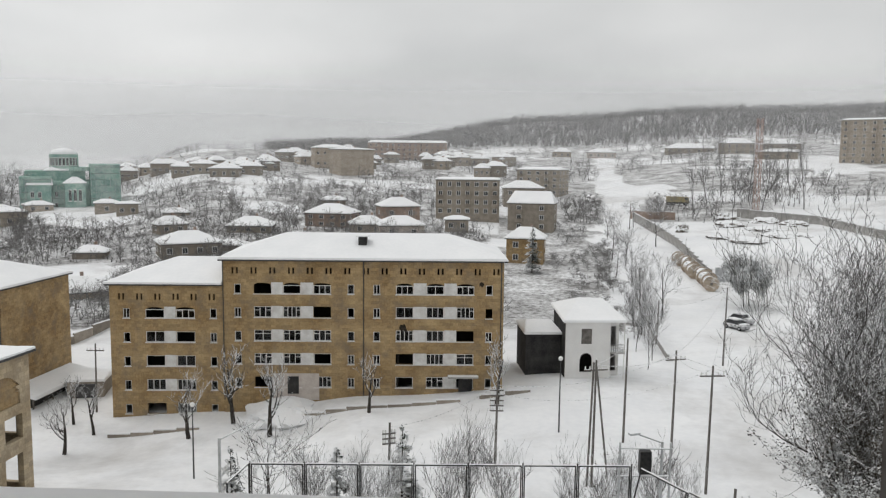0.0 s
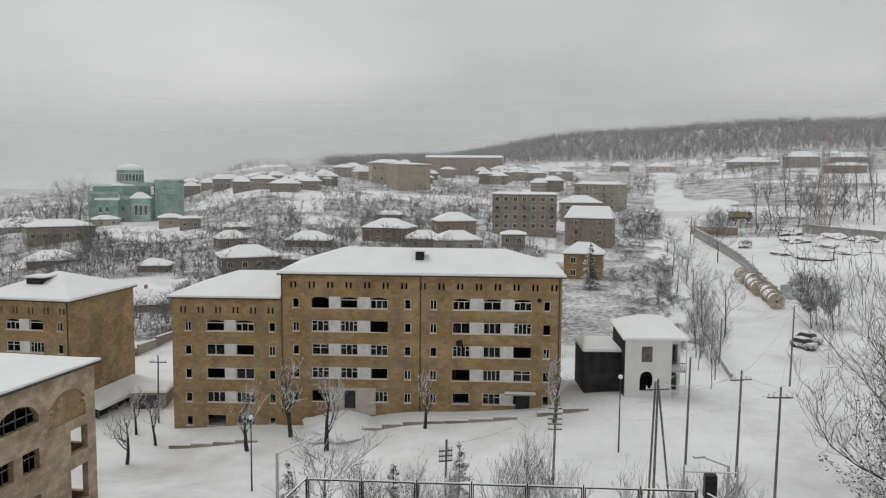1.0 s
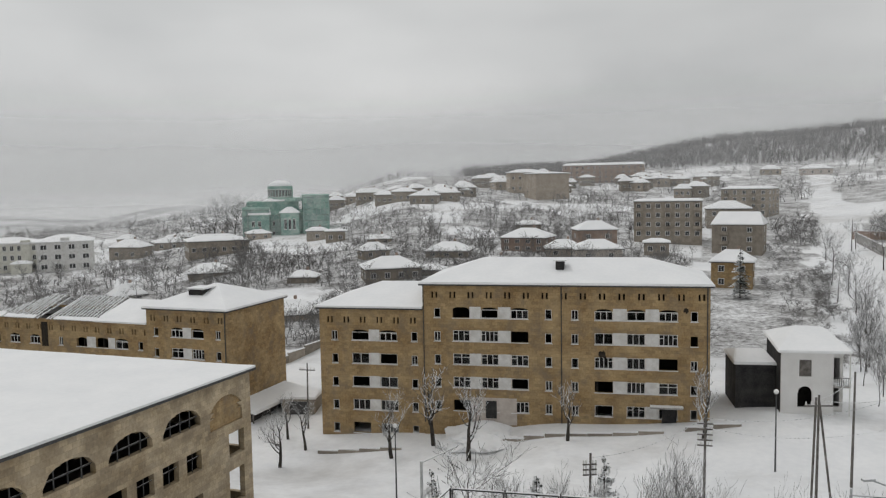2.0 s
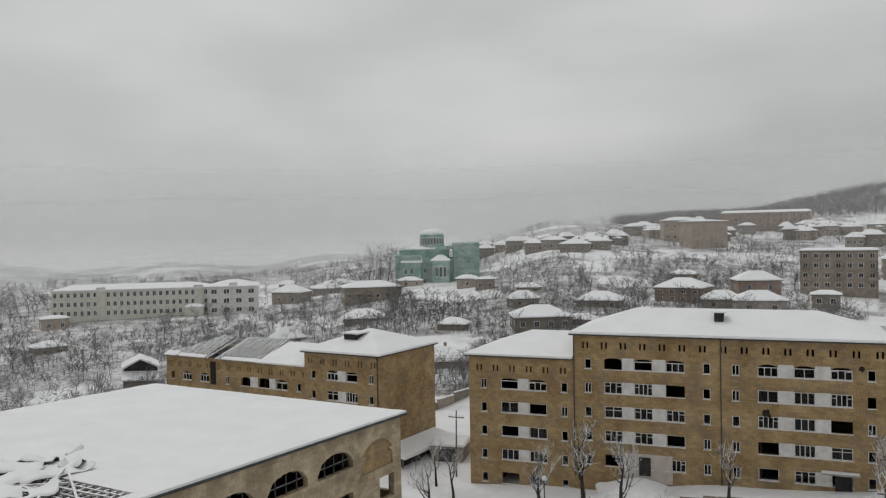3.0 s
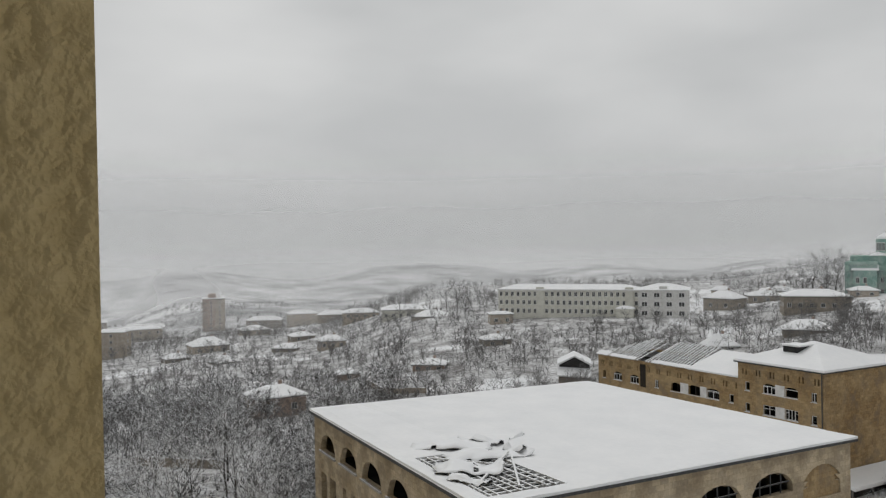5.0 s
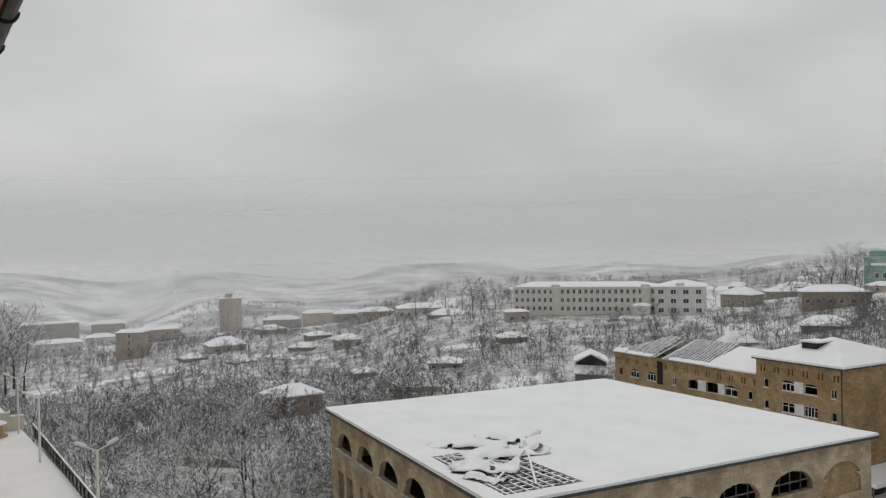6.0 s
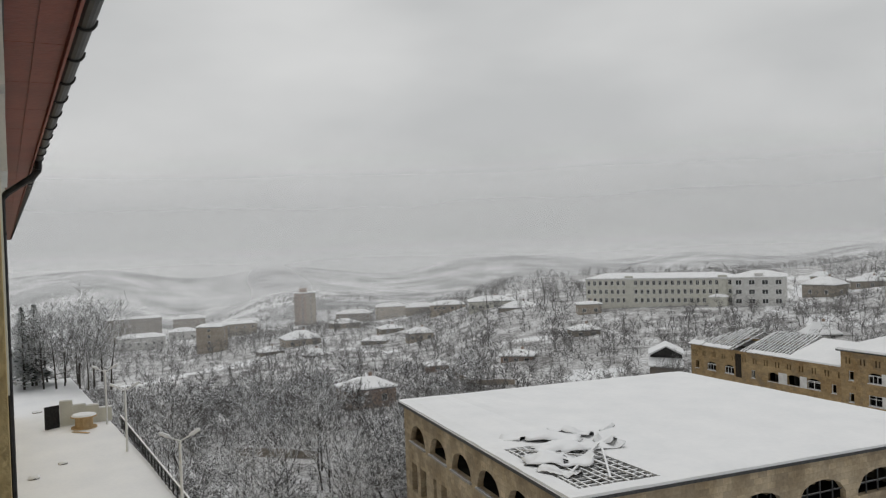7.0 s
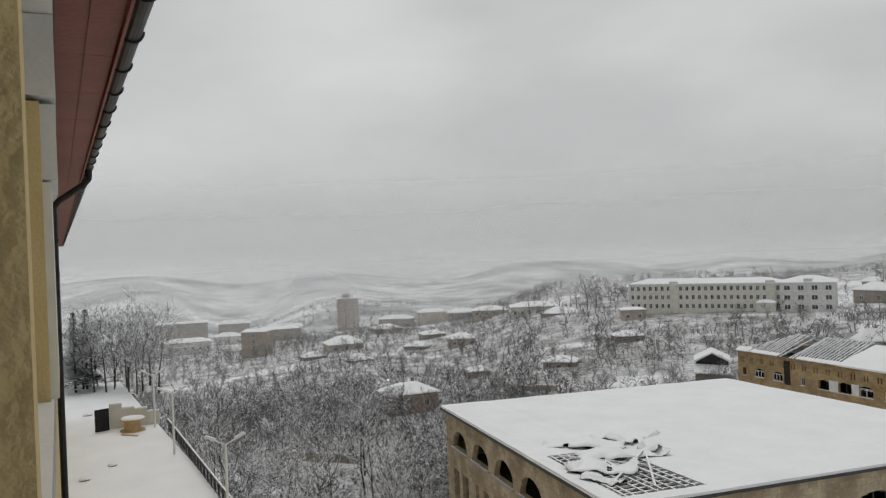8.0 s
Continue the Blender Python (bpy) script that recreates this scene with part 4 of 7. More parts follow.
part("roof", roof_own, [SNOW_ROOF], eaves)
pipe = tagged(new("downpipe"), "black round downpipe bent under the eaves", "downpipe")
pipe.matrix_basis = OWN
pb = bmesh.new()
pts = [(-14.6, 0.53, 31.5), (-14.6, 0.53, 31.36), (-14.7, 0.45, 31.26), (-14.9, 0.06, 31.0), (-14.95, -0.03, 30.9), (-14.95, -0.04, 12.1)]
for a, c in zip(pts, pts[1:]):
    bar(pb, a, c, 0.055, 8)
part("pipe", pb, [METAL_BLACK], pipe)
for z in (30.3, 28.3, 25.5, 22.0):
    part("clamp", box(-15.03, -14.87, -0.13, 0.03, z, z + 0.05), [METAL_BLACK], pipe)
room = tagged(new("wall_room"), "plain plastered room behind the window", "wall", kind="structure")
room.matrix_basis = OWN
for w in ((-1.6, -1.5, -4.5, -0.44, 28.4, 31.2), (3.0, 3.1, -4.5, -0.44, 28.4, 31.2), (-1.6, 3.1, -4.6, -4.5, 28.4, 31.2)):
    part("wall", box(*w), [PLASTER_WHITE], room)
floor = tagged(new("floor", to_mesh("floor", box(-1.6, 3.1, -4.6, -0.44, 28.3, 28.4), [WOOD])), "dark floor of the room", "floor", kind="structure")
floor.matrix_basis = OWN
ceil = tagged(new("ceiling", to_mesh("ceiling", box(-1.6, 3.1, -4.6, -0.44, 31.2, 31.3), [PLASTER_WHITE])), "white ceiling of the room", "ceiling", kind="structure")
ceil.matrix_basis = OWN

terrace = tagged(new("terrace", to_mesh("terrace", prism([(-128, -9), (11, -9), (34, -9), (34, 29), (15, 37.5), (11.2, 41.8), (-10.4, 41.2), (-11, 14.0), (-128, 13.6)], -8, 12.0), [SNOW])), "raised snow-covered terrace behind a retaining wall", "terrace", kind="structure")

# fence along the terrace edge
fence = thing("fence", pose(-9.8, 41.0, 12.0, 0, 0, 0.6), "black metal frame fence with snow on its top rail", "fence")


def fence_panel(w, h):
    bm = bmesh.new()
    for a, c in (((0.06, 0, 0.12), (0.06, 0, h)), ((w - 0.06, 0, 0.12), (w - 0.06, 0, h)), ((0.06, 0, h), (w - 0.06, 0, h)), ((0.06, 0, 0.14), (w - 0.06, 0, 0.14))):
        bar(bm, a, c, 0.042, 4)
    return to_mesh("panel", bm, [METAL_BLACK])


def fence_snow(w, h):
    return to_mesh("snow_cap", box(0.04, w - 0.04, -0.035, 0.035, h + 0.04, h + 0.075), [SNOW])


PANEL, CAP = fence_panel(2.78, 2.15), fence_snow(2.78, 2.15)
for k in range(7):
    p = part("panel", PANEL, None, fence, at=pose(2.84 * k, 0, 0.06 * ((k * 3) % 3) - 0.05))
    part("snow_cap", CAP, None, p, "strip of snow")
for k in range(8):
    part("post", bar(bmesh.new(), (2.84 * k - 0.03, 0, -0.1), (2.84 * k - 0.03, 0, 2.25), 0.035, 6), [METAL_BLACK], fence)
for k in range(2):
    p = part("panel", PANEL, None, fence, at=pose(19.9 + 1.9 * k, -1.6 * k, -0.5 * k, 0, 12, -42))
    part("snow_cap", CAP, None, p)
p = part("panel", PANEL, None, fence, at=pose(-0.05, 0, 0, 0, 0, 0) @ pose(0, 0, 0, 0, 0, -100))
part("snow_cap", CAP, None, p)

railing = thing("railing", pose(-53.0, 13.3, 12.0, 0, 0, 178.6), "dark metal railing along the terrace edge", "railing")
RW = to_mesh("baluster", bar(bmesh.new(), (0, 0, 0.05), (0, 0, 1.1), 0.022, 4), [METAL_BLACK])
for k in range(24):
    part("post", box(1.5 * k - 0.04, 1.5 * k + 0.04, -0.04, 0.04, 0, 1.25), [METAL_BLACK], railing)
    for q in range(1, 4):
        part("baluster", RW, None, railing, at=Matrix.Translation((1.5 * k + 0.375 * q, 0, 0)))
part("top_rail", box(0, 36, -0.05, 0.05, 1.1, 1.16), [METAL_BLACK], railing)
part("snow_cap", box(0, 36, -0.06, 0.06, 1.163, 1.24), [SNOW], railing)
part("bottom_rail", box(0, 36, -0.03, 0.03, 0.12, 0.17), [METAL_BLACK], railing)


def terrace_lamp(x, y, turn, h=5.5):
    lamp = thing("street_lamp", pose(x, y, 12.0, 0, 0, turn), "pale two-armed street lamp dusted with snow", "street lamp", "lamps along the terrace")
    part("pole", bar(bmesh.new(), (0, 0, 0), (0, 0, h), 0.11, 8, 0.08), [FRAME_WHITE], lamp)
    for s in (-1, 1):
        a = part("arm", bar(bmesh.new(), (0, 0, h - 0.05), (s * 0.75, 0, h + 0.32), 0.055, 6), [FRAME_WHITE], lamp)
        part("lamp_head", block(bmesh.new(), -0.14, 0.14, -0.14, 0.14, -0.05, 0.06), [FRAME_WHITE], a, at=pose(s * 0.95, 0, h + 0.42, 0, -s * 26, 0) @ Matrix.Diagonal((2.6, 1, 1, 1)))
        part("snow_cap", block(bmesh.new(), -0.13, 0.13, -0.12, 0.12, 0.065, 0.14), [SNOW], a, at=pose(s * 0.95, 0, h + 0.42, 0, -s * 26, 0) @ Matrix.Diagonal((2.6, 1, 1, 1)))


for x, y in ((-91.1, 13.2), (-77.7, 12.95), (-54.9, 12.6)):
    terrace_lamp(x, y, 78)

# low stepped wall, dark gate leaf and a cable drum top on the terrace
swall = thing("stepped_wall", pose(-93.5, 9.0, 12.0, 0, 0, 85), "stepped pale plastered wall capped with snow", "wall")
for k, h in enumerate((2.5, 2.0, 1.8, 1.4)):
    w = part("step", box(1.25 * k, 1.25 * k + 1.24, -0.15, 0.15, 0, h), [PLASTER_CREAM], swall)
    part("snow_cap", box(1.25 * k, 1.25 * k + 1.24, -0.17, 0.17, h + 0.004, h + 0.14), [SNOW], w)
gate = tagged(new("gate_leaf", to_mesh("gate_leaf", box(-0.05, 0.05, -0.75, 0.75, 0, 2.3), [METAL_BLACK])), "dark sheet-metal gate leaf standing open", "gate")
gate.matrix_basis = pose(-92.6, 8.2, 12.0, 0, 0, 20)
drum = thing("cable_drum", pose(-91.0, 11.0, 12.0, 0, 0, 10), "wooden cable drum lying flat with snow on top", "cable drum")
part("flange", bar(bmesh.new(), (0, 0, 0), (0, 0, 0.12), 1.25, 20), [WOOD_PALE], drum)
part("core", bar(bmesh.new(), (0, 0, 0.12), (0, 0, 1.15), 0.85, 16), [WOOD_PALE], drum)
part("flange", bar(bmesh.new(), (0, 0, 1.15), (0, 0, 1.27), 1.25, 20), [WOOD_PALE], drum)
part("snow_cap", bar(bmesh.new(), (0, 0, 1.274), (0, 0, 1.42), 1.2, 20, 1.05), [SNOW], drum)
plank = tagged(new("plank", to_mesh("plank", box(-1.0, 1.0, -0.15, 0.15, 0, 0.06), [WOOD_PALE])), "loose plank lying in the snow", "plank")
plank.matrix_basis = pose(-88.6, 10.4, 12.03, 0, 0, 40)
for x, y, s in ((-73.3, 5.2, 0.5), (-76.8, 7.6, 0.4), (-103, 7.5, 0.5)):
    st = bmesh.new()
    bmesh.ops.create_icosphere(st, subdivisions=2, radius=s)
    for v in st.verts:
        v.co *= 1 + 0.25 * noise.noise(v.co * 2.5 + Vector((x, y, 0)))
        v.co.z *= 0.45
    ob = tagged(new("rubble", to_mesh("rubble", st, [SOIL])), "dark lump of rubble in the snow", "rubble")
    ob.matrix_basis = pose(x, y, 12.08)


# ---- trees ----
def grow(rnd, h, levels, thick, spread=0.8, up=0.12, kids=(5, 8), wander=0.16):
    """A bare tree: lists of (start, end, radius, radius, level)."""
    segs = []

    def branch(p, d, length, r, lev):
        n = 5 if lev == 0 else 4 if lev == 1 else 3
        pts = [p]
        for i in range(n):
            bent = wander * (0.45 if lev == 0 else 1.0)
            d = (d + Vector((rnd.gauss(0, bent), rnd.gauss(0, bent), rnd.gauss(0, bent) + up * (lev > 0)))).normalized()
            q = pts[-1] + d * length / n
            r0, r1 = r * (1 - 0.8 * i / n), r * (1 - 0.8 * (i + 1) / n)
            segs.append((pts[-1], q, r0, r1, lev))
            pts.append(q)
        if lev >= levels:
            return
        count = rnd.randint(*kids) if lev < 2 else rnd.randint(3, 5)
        for k in range(count):
            f = 0.28 + 0.72 * (k + rnd.random()) / count if lev == 0 else 0.2 + 0.8 * (k + rnd.random()) / count
            i = min(n - 1, int(f * n))
            base = pts[i].lerp(pts[i + 1], f * n - i)
            side = Vector((rnd.gauss(0, 1), rnd.gauss(0, 1), rnd.gauss(0.15, 0.35))).normalized()
            nd = (d * (1 - spread * 0.5) + side * spread).normalized()
            branch(base, nd, length * rnd.uniform(0.42, 0.66) * (1.15 - 0.4 * f if lev == 0 else 1), r * (1 - 0.7 * f) * 0.6, lev + 1)

    branch(Vector((0, 0, -0.15)), Vector((rnd.gauss(0, 0.05), rnd.gauss(0, 0.05), 1)).normalized(), h * 0.8, thick, 0)
    return segs


def seg_mesh(name, segs, mat, least=0.012):
    vs, fs = [], []
    for a, b, r0, r1, lev in segs:
        d = b - a
        if d.length < 1e-5:
            continue
        d.normalize()
        u = d.orthogonal().normalized()
        w = d.cross(u)
        n = 6 if lev == 0 else 4 if lev == 1 else 3
        base = len(vs)
        for p, r in ((a, max(r0, least)), (b, max(r1, least * 0.7))):
            for k in range(n):
                t = 2 * math.pi * k / n
                vs.append(p + (u * math.cos(t) + w * math.sin(t)) * r)
        for k in range(n):
            fs.append((base + k, base + (k + 1) % n, base + n + (k + 1) % n, base + n + k))
    me = bpy.data.meshes.new(name)
    me.from_pydata(vs, [], fs)
    me.materials.append(mat)
    return me


def bare_tree(seed, h, levels=3, thick=None, least=0.014, **kw):
    segs = grow(random.Random(seed), h, levels, thick or h * 0.02, **kw)
    return seg_mesh("trunk", [s for s in segs if s[4] < 2], BARK, least), seg_mesh("crown", [s for s in segs if s[4] >= 2], TWIG, least)


def plant(meshes, x, y, z, size, turn, label, group="", name="bare_tree", lean=0.0):
    t = thing(name, pose(x, y, z, lean, 0, turn) @ Matrix.Diagonal((size, size, size, 1)), label, "tree", group)
    for key, me in zip(("trunk", "crown"), meshes):
        part(key, me, None, t)
    return t


def conifer_meshes(seed, h, wide, mat=NEEDLES, droop=0.35, density=1.0):
    r = random.Random(seed)
    tr = bmesh.new()
    bar(tr, (0, 0, -0.2), (0, 0, h), h * 0.016, 6, 0.02)
    vs, fs = [], []
    rings = int(h * 2.4 * density)
    for k in range(rings):
        f = (k + r.random()) / rings
        z = h * (0.10 + 0.9 * f)
        reach = wide * (1 - f) ** 0.8 + 0.12
        for q in range(int(5 + 4 * (1 - f))):
            a = r.uniform(0, 2 * math.pi)
            R = reach * r.uniform(0.55, 1.1)
            out, side = Vector((math.cos(a), math.sin(a), 0)), Vector((-math.sin(a), math.cos(a), 0))
            for s in range(5):
                g = (s + 1) / 5
                c = Vector((0, 0, z)) + out * R * g + Vector((0, 0, -droop * R * g * g + 0.1 * r.gauss(0, 1)))
                for e in range(4):
                    w = R * 0.16 * r.uniform(0.6, 1.3) + 0.05
                    p = c + side * r.uniform(-1, 1) * w * 1.6
                    i = len(vs)
                    vs += [p + out * w, p + side * w * 0.7 + Vector((0, 0, r.uniform(-0.1, 0.14) - 0.08)), p - side * w * 0.7 - out * w * 0.3 + Vector((0, 0, r.uniform(-0.14, 0.1)))]
                    fs.append((i, i + 1, i + 2))
    me = bpy.data.meshes.new("crown")
    me.from_pydata(vs, [], fs)
    me.materials.append(mat)
    return to_mesh("trunk", tr, [BARK]), me


TREES = [bare_tree(11 + k, 10.0, 3, 0.15, 0.02, spread=0.75 + 0.1 * (k % 3), kids=(7, 10)) for k in range(5)]
POPLARS = [bare_tree(31 + k, 10.0, 3, 0.11, 0.009, spread=0.36, kids=(6, 8), up=0.25) for k in range(2)]
for trunk, crown in POPLARS:
    trunk.materials[0] = crown.materials[0] = FAR_TWIG
PRUNED = [bare_tree(41 + k, 5.6, 3, 0.22, 0.016, spread=0.95, kids=(5, 7), up=0.3) for k in range(3)]
BUSHY = [bare_tree(71 + k, 8.0, 3, 0.07, 0.010, spread=0.55, kids=(10, 14), up=0.25) for k in range(3)]
CONIFERS = [conifer_meshes(5 + k, 9.0, 2.0) for k in range(2)]
YARD = "bare pruned tree with snow along its branches"
for i, (x, y, h) in enumerate(((-39.6, 83.3, 5.8), (-38.9, 89.0, 5.4), (-27.4, 86.4, 6.6), (-18.4, 85.6, 7.6), (-8.0, 88.9, 5.8), (6.3, 89.9, 6.8), (-23.6, 90.6, 8.2), (-42.5, 92.0, 5.2))):
    plant(PRUNED[i % 3], x, y, land(x, y), h / 5.6, 70 * i, YARD, "yard trees")
for i, (yaw, d, h) in enumerate(((12.0, 55, 11.5), (9.7, 56, 8.2), (4.5, 55, 7.8), (-0.6, 54, 8.6), (-2.2, 57, 8.8), (-4.4, 55, 7.8), (-9.3, 56, 7.2), (-13.0, 58, 6.8), (-15.5, 57, 7.4), (-17.5, 58, 6.2), (-12.0, 53, 7.6), (6.4, 57, 6.8))):
    x, y = -d * math.sin(radians(yaw)), d * math.cos(radians(yaw))
    plant((BUSHY if i else TREES)[i % 3], x, y, land(x, y), h / (8.0 if i else 10), 50 * i, "thin bare sapling dusted with snow behind the fence", "saplings behind the fence")
for i, (yaw, d, h) in enumerate(((14.8, 56, 9.6), (7.4, 57, 8.6), (2.7, 58, 9.6), (10.6, 53, 7.0), (23.3, 50, 5.2), (17.5, 47, 3.0))):
    x, y = -d * math.sin(radians(yaw)), d * math.cos(radians(yaw))
    plant(CONIFERS[i % 2], x, y, land(x, y), h / 9.0, 40 * i, "young conifer with snow on its needles", "young conifers", "conifer_tree")
# the great trees beside the road, dead leaves still on their lower boughs
big = bare_tree(97, 18.5, 4, 0.24, 0.013, spread=0.62, kids=(9, 12), up=0.17, wander=0.24)
big[1].materials[0] = TWIG_RIMED
for x, y, size, turn in ((27.2, 50.6, 1.06, 20), (31.6, 54.0, 1.15, 150), (25.4, 48.0, 0.8, 260), (28.6, 52.6, 1.1, 80)):
    plant(big, x, y, land(x, y), size, turn, "tall many-branched bare tree with snow on its boughs", "great trees", "bare_tree")
for i, (x, y, size) in enumerate(((26.6, 103.0, 0.75), (28.4, 108.0, 0.9), (27.4, 113.0, 0.8), (30.2, 117.0, 0.95), (30.8, 124.0, 0.9), (29.0, 121.0, 0.8), (32.4, 130.0, 1.0), (33.0, 138.0, 0.9))):
    plant(BUSHY[i % 3], x, y, land(x, y), size, 59 * i, "slender bare tree on the bank behind the white house", "bank trees")


def leafy_meshes(seed, h, leaves=20, mat=DRY_LEAF):
    """A branching tree that kept its withered leaves: clusters of small curled leaves along every bough."""
    r = random.Random(seed)
    segs = grow(r, h, 2, h * 0.014, spread=0.7, kids=(9, 12), up=0.1, wander=0.2)
    vs, fs = [], []
    for a, b, r0, r1, lev in segs:
        if lev < 1:
            continue
        for k in range(leaves if lev == 2 else leaves // 3):
            c = a.lerp(b, r.random()) + Vector((r.gauss(0, 0.22), r.gauss(0, 0.22), r.gauss(0, 0.22)))
            u = Vector((r.gauss(0, 1), r.gauss(0, 1), r.gauss(0, 0.7))).normalized() * r.uniform(0.06, 0.14)
            w = u.orthogonal().normalized() * r.uniform(0.035, 0.08)
            i = len(vs)
            vs += [c - u, c + w, c + u, c - w]
            fs += [(i, i + 1, i + 2), (i, i + 2, i + 3)]
    me = bpy.data.meshes.new("crown")
    me.from_pydata(vs, [], fs)
    me.materials.append(mat)
    return seg_mesh("trunk", segs, BARK, 0.012), me


LEAFY = [leafy_meshes(61 + k, 12.5) for k in range(2)]
for i, (x, y, size) in enumerate(((24.9, 49.0, 0.9), (26.6, 49.6, 1.1), (28.8, 51.0, 1.15), (27.4, 47.9, 1.0))):
    plant(LEAFY[i % 2], x, y, land(x, y), size, 70 * i, "bare-topped tree with withered dark leaves and snow", "roadside leafy trees", "leafy_tree")
JUNI = leafy_meshes(77, 8.5, 60, NEEDLES)
for x, y, size in ((52.2, 139.5, 1.0), (55.0, 137.5, 0.95), (53.8, 141.5, 0.9)):
    plant(JUNI, x, y, land(x, y), size, 80 * size, "rounded dark evergreen with snow beside the road", "roadside evergreens", "evergreen_tree")

# ---- far and middle-distance buildings ----
def far_window():
    """A window with a proud white frame, a middle bar and a dark pane set back in it, in one piece."""
    bm = bmesh.new()
    xs, zs = (-0.5, -0.42, -0.03, 0.03, 0.42, 0.5), (0.0, 0.07, 0.93, 1.0)
    v = [[bm.verts.new((x, -0.07, z)) for x in xs] for z in zs]
    panes = []
    for j in range(3):
        for i in range(5):
            f = bm.faces.new((v[j][i], v[j][i + 1], v[j + 1][i + 1], v[j + 1][i]))
            if j == 1 and i in (1, 3):
                panes.append(f)
    for f in panes:
        bmesh.ops.inset_individual(bm, faces=[f], thickness=0.004, depth=-0.05)
        f.material_index = 1
    edge = [e for e in bm.edges if e.is_boundary]
    g = bmesh.ops.extrude_edge_only(bm, edges=edge)["geom"]
    bmesh.ops.translate(bm, verts=[q for q in g if isinstance(q, bmesh.types.BMVert)], vec=(0, 0.09, 0))
    return to_mesh("window", bm, [FRAME_WHITE, PANE_DARK])


FAR_WINDOW = far_window()
WORDS = {"grey_stone": "grey stone", "far_tan_stone": "tan stone", "reddish_wall": "reddish", "ochre_tuff": "ochre stone", "white_plaster": "white plastered", "pinkish_plaster": "pale pink", "cream_plaster": "cream plastered"}


def far_windows(parent, L, H, cols, rows, turn=None, w=1.2, h=1.35):
    for r in range(rows):
        z = H * (r + 0.5) / rows - h / 2
        for c in range(cols):
            x = L * (c + 0.5) / cols
            if turn is None:
                m = Matrix.Translation((x, 0, z))
            else:
                m = turn @ Matrix.Translation((x, 0, z))
            part("window", FAR_WINDOW, None, parent, at=m @ Matrix.Diagonal((w, 1, h, 1)))


HOUSE_SPOTS = [(-236.7, 201.4, 8), (-215, 216, 34), (-185, 240, 16), (-138, 308, 24), (-605, 230, 14)]


def house(x, y, z, turn, w, h, rise, mat, cols, rows):
    """A house that rests on the slope: its front centre at x, y, its floor at z."""
    tall = rows > 2
    flat = tall or w > 30
    d = min(12.0, max(4.5, w * 0.75))
    HOUSE_SPOTS.append((x - math.sin(radians(turn)) * d / 2, y + math.cos(radians(turn)) * d / 2, max(w, d) * 0.5 + 1.5))
    drop = max(0.6, z - land(x, y) + 5.0)
    b = thing("apartment_building" if tall else "house", pose(x, y, z, 0, 0, turn) @ Matrix.Translation((-w / 2, 0, 0)), ("%s %s under a snowy roof" % (WORDS[mat.name], "apartment block of %d storeys" % rows if tall else "village house")), "building" if tall else "house", "town houses")
    part("wall", box(0, w, 0, d, -drop, h), [mat], b)
    over = 0.3 if flat else 0.5
    part("roof", hip_roof(w, d, max(0.3, rise), min(w * 0.42, d * 0.5) if not flat else 1.5, over, 0.25), [SNOW_ROOF], b, at=Matrix.Translation((0, 0, h + 0.03)))
    part("eave", box(-over * 0.9, w + over * 0.9, -over * 0.9, d + over * 0.9, h - 0.12, h + 0.026), [METAL_DARK], b)
    if cols and rows:
        wh = min(1.4, h / rows * 0.52)
        ww = min(1.3, w / cols * 0.5)
        far_windows(b, w, h, cols, rows, None, ww, wh)
        side = max(1, cols * 2 // 3)
        far_windows(b, d, h, min(side, 4), rows, pose(w, 0, 0, 0, 0, 90), min(1.2, d / side * 0.5), wh)
        far_windows(b, d, h, min(side, 4), rows, pose(0, d, 0, 0, 0, -90), min(1.2, d / side * 0.5), wh)
    if not flat and w > 7:
        part("chimney", box(w * 0.6, w * 0.6 + 0.6, d * 0.55, d * 0.55 + 0.6, h, h + rise + 0.9), [BRICK_RED], b)
    if tall:
        for r in range(1, rows):
            for c in range(0, cols, 3):
                xx = w * (c + 0.5) / cols
                part("balcony", box(xx - 1.1, xx + 1.1, -0.9, -0.03, h * r / rows - 0.1, h * r / rows + 0.85), [mat], b)
    return b


house(-57.2, 186.0, 6.7, 27, 13.4, 3.2, 2.4, STONE_GREY, 4, 1)
house(-51.9, 217.6, 9.5, 3, 11.6, 1.8, 2.2, STONE_GREY, 3, 1)
house(-73.0, 221.0, 9.0, 38, 7.7, 2.2, 2.1, STONE_TAN, 2, 1)
house(-136.0, 245.9, 6.7, 37, 19.4, 5.4, 1.9, STONE_GREY, 6, 1)
house(-115.6, 204.6, 4.7, 34, 12.1, 1.5, 2.3, STONE_GREY, 2, 0)
house(-82.6, 189.3, 5.4, 9, 7.1, 1.7, 1.4, STONE_GREY, 2, 0)
house(-68.0, 150.6, 0.6, 30, 11.0, 3.6, 2.4, STONE_TAN, 5, 1)
house(-113.5, 275.8, 9.8, 22, 7.6, 3.7, 1.2, STONE_GREY, 1, 1)
house(-102.3, 264.8, 10.1, 21, 6.7, 3.9, 0.6, STONE_GREY, 2, 1)
house(-32.5, 228.1, 10.4, -12, 12.7, 3.8, 2.4, BRICK_RED, 4, 2)
house(-12.5, 244.2, 11.7, 18, 11.5, 3.7, 2.4, BRICK_RED, 2, 1)
house(-19.9, 218.4, 9.9, 10, 9.4, 2.1, 2.1, STONE_TAN, 2, 1)
house(-10.5, 212.6, 9.1, 13, 11.7, 3.2, 2.2, PLASTER_PINK, 2, 1)
house(3.8, 225.9, 9.9, -1, 6.5, 3.1, 0.9, STONE_GREY, 2, 1)
house(37.1, 324.1, 15.8, -27, 17.5, 9.9, 0.9, STONE_GREY, 5, 4)
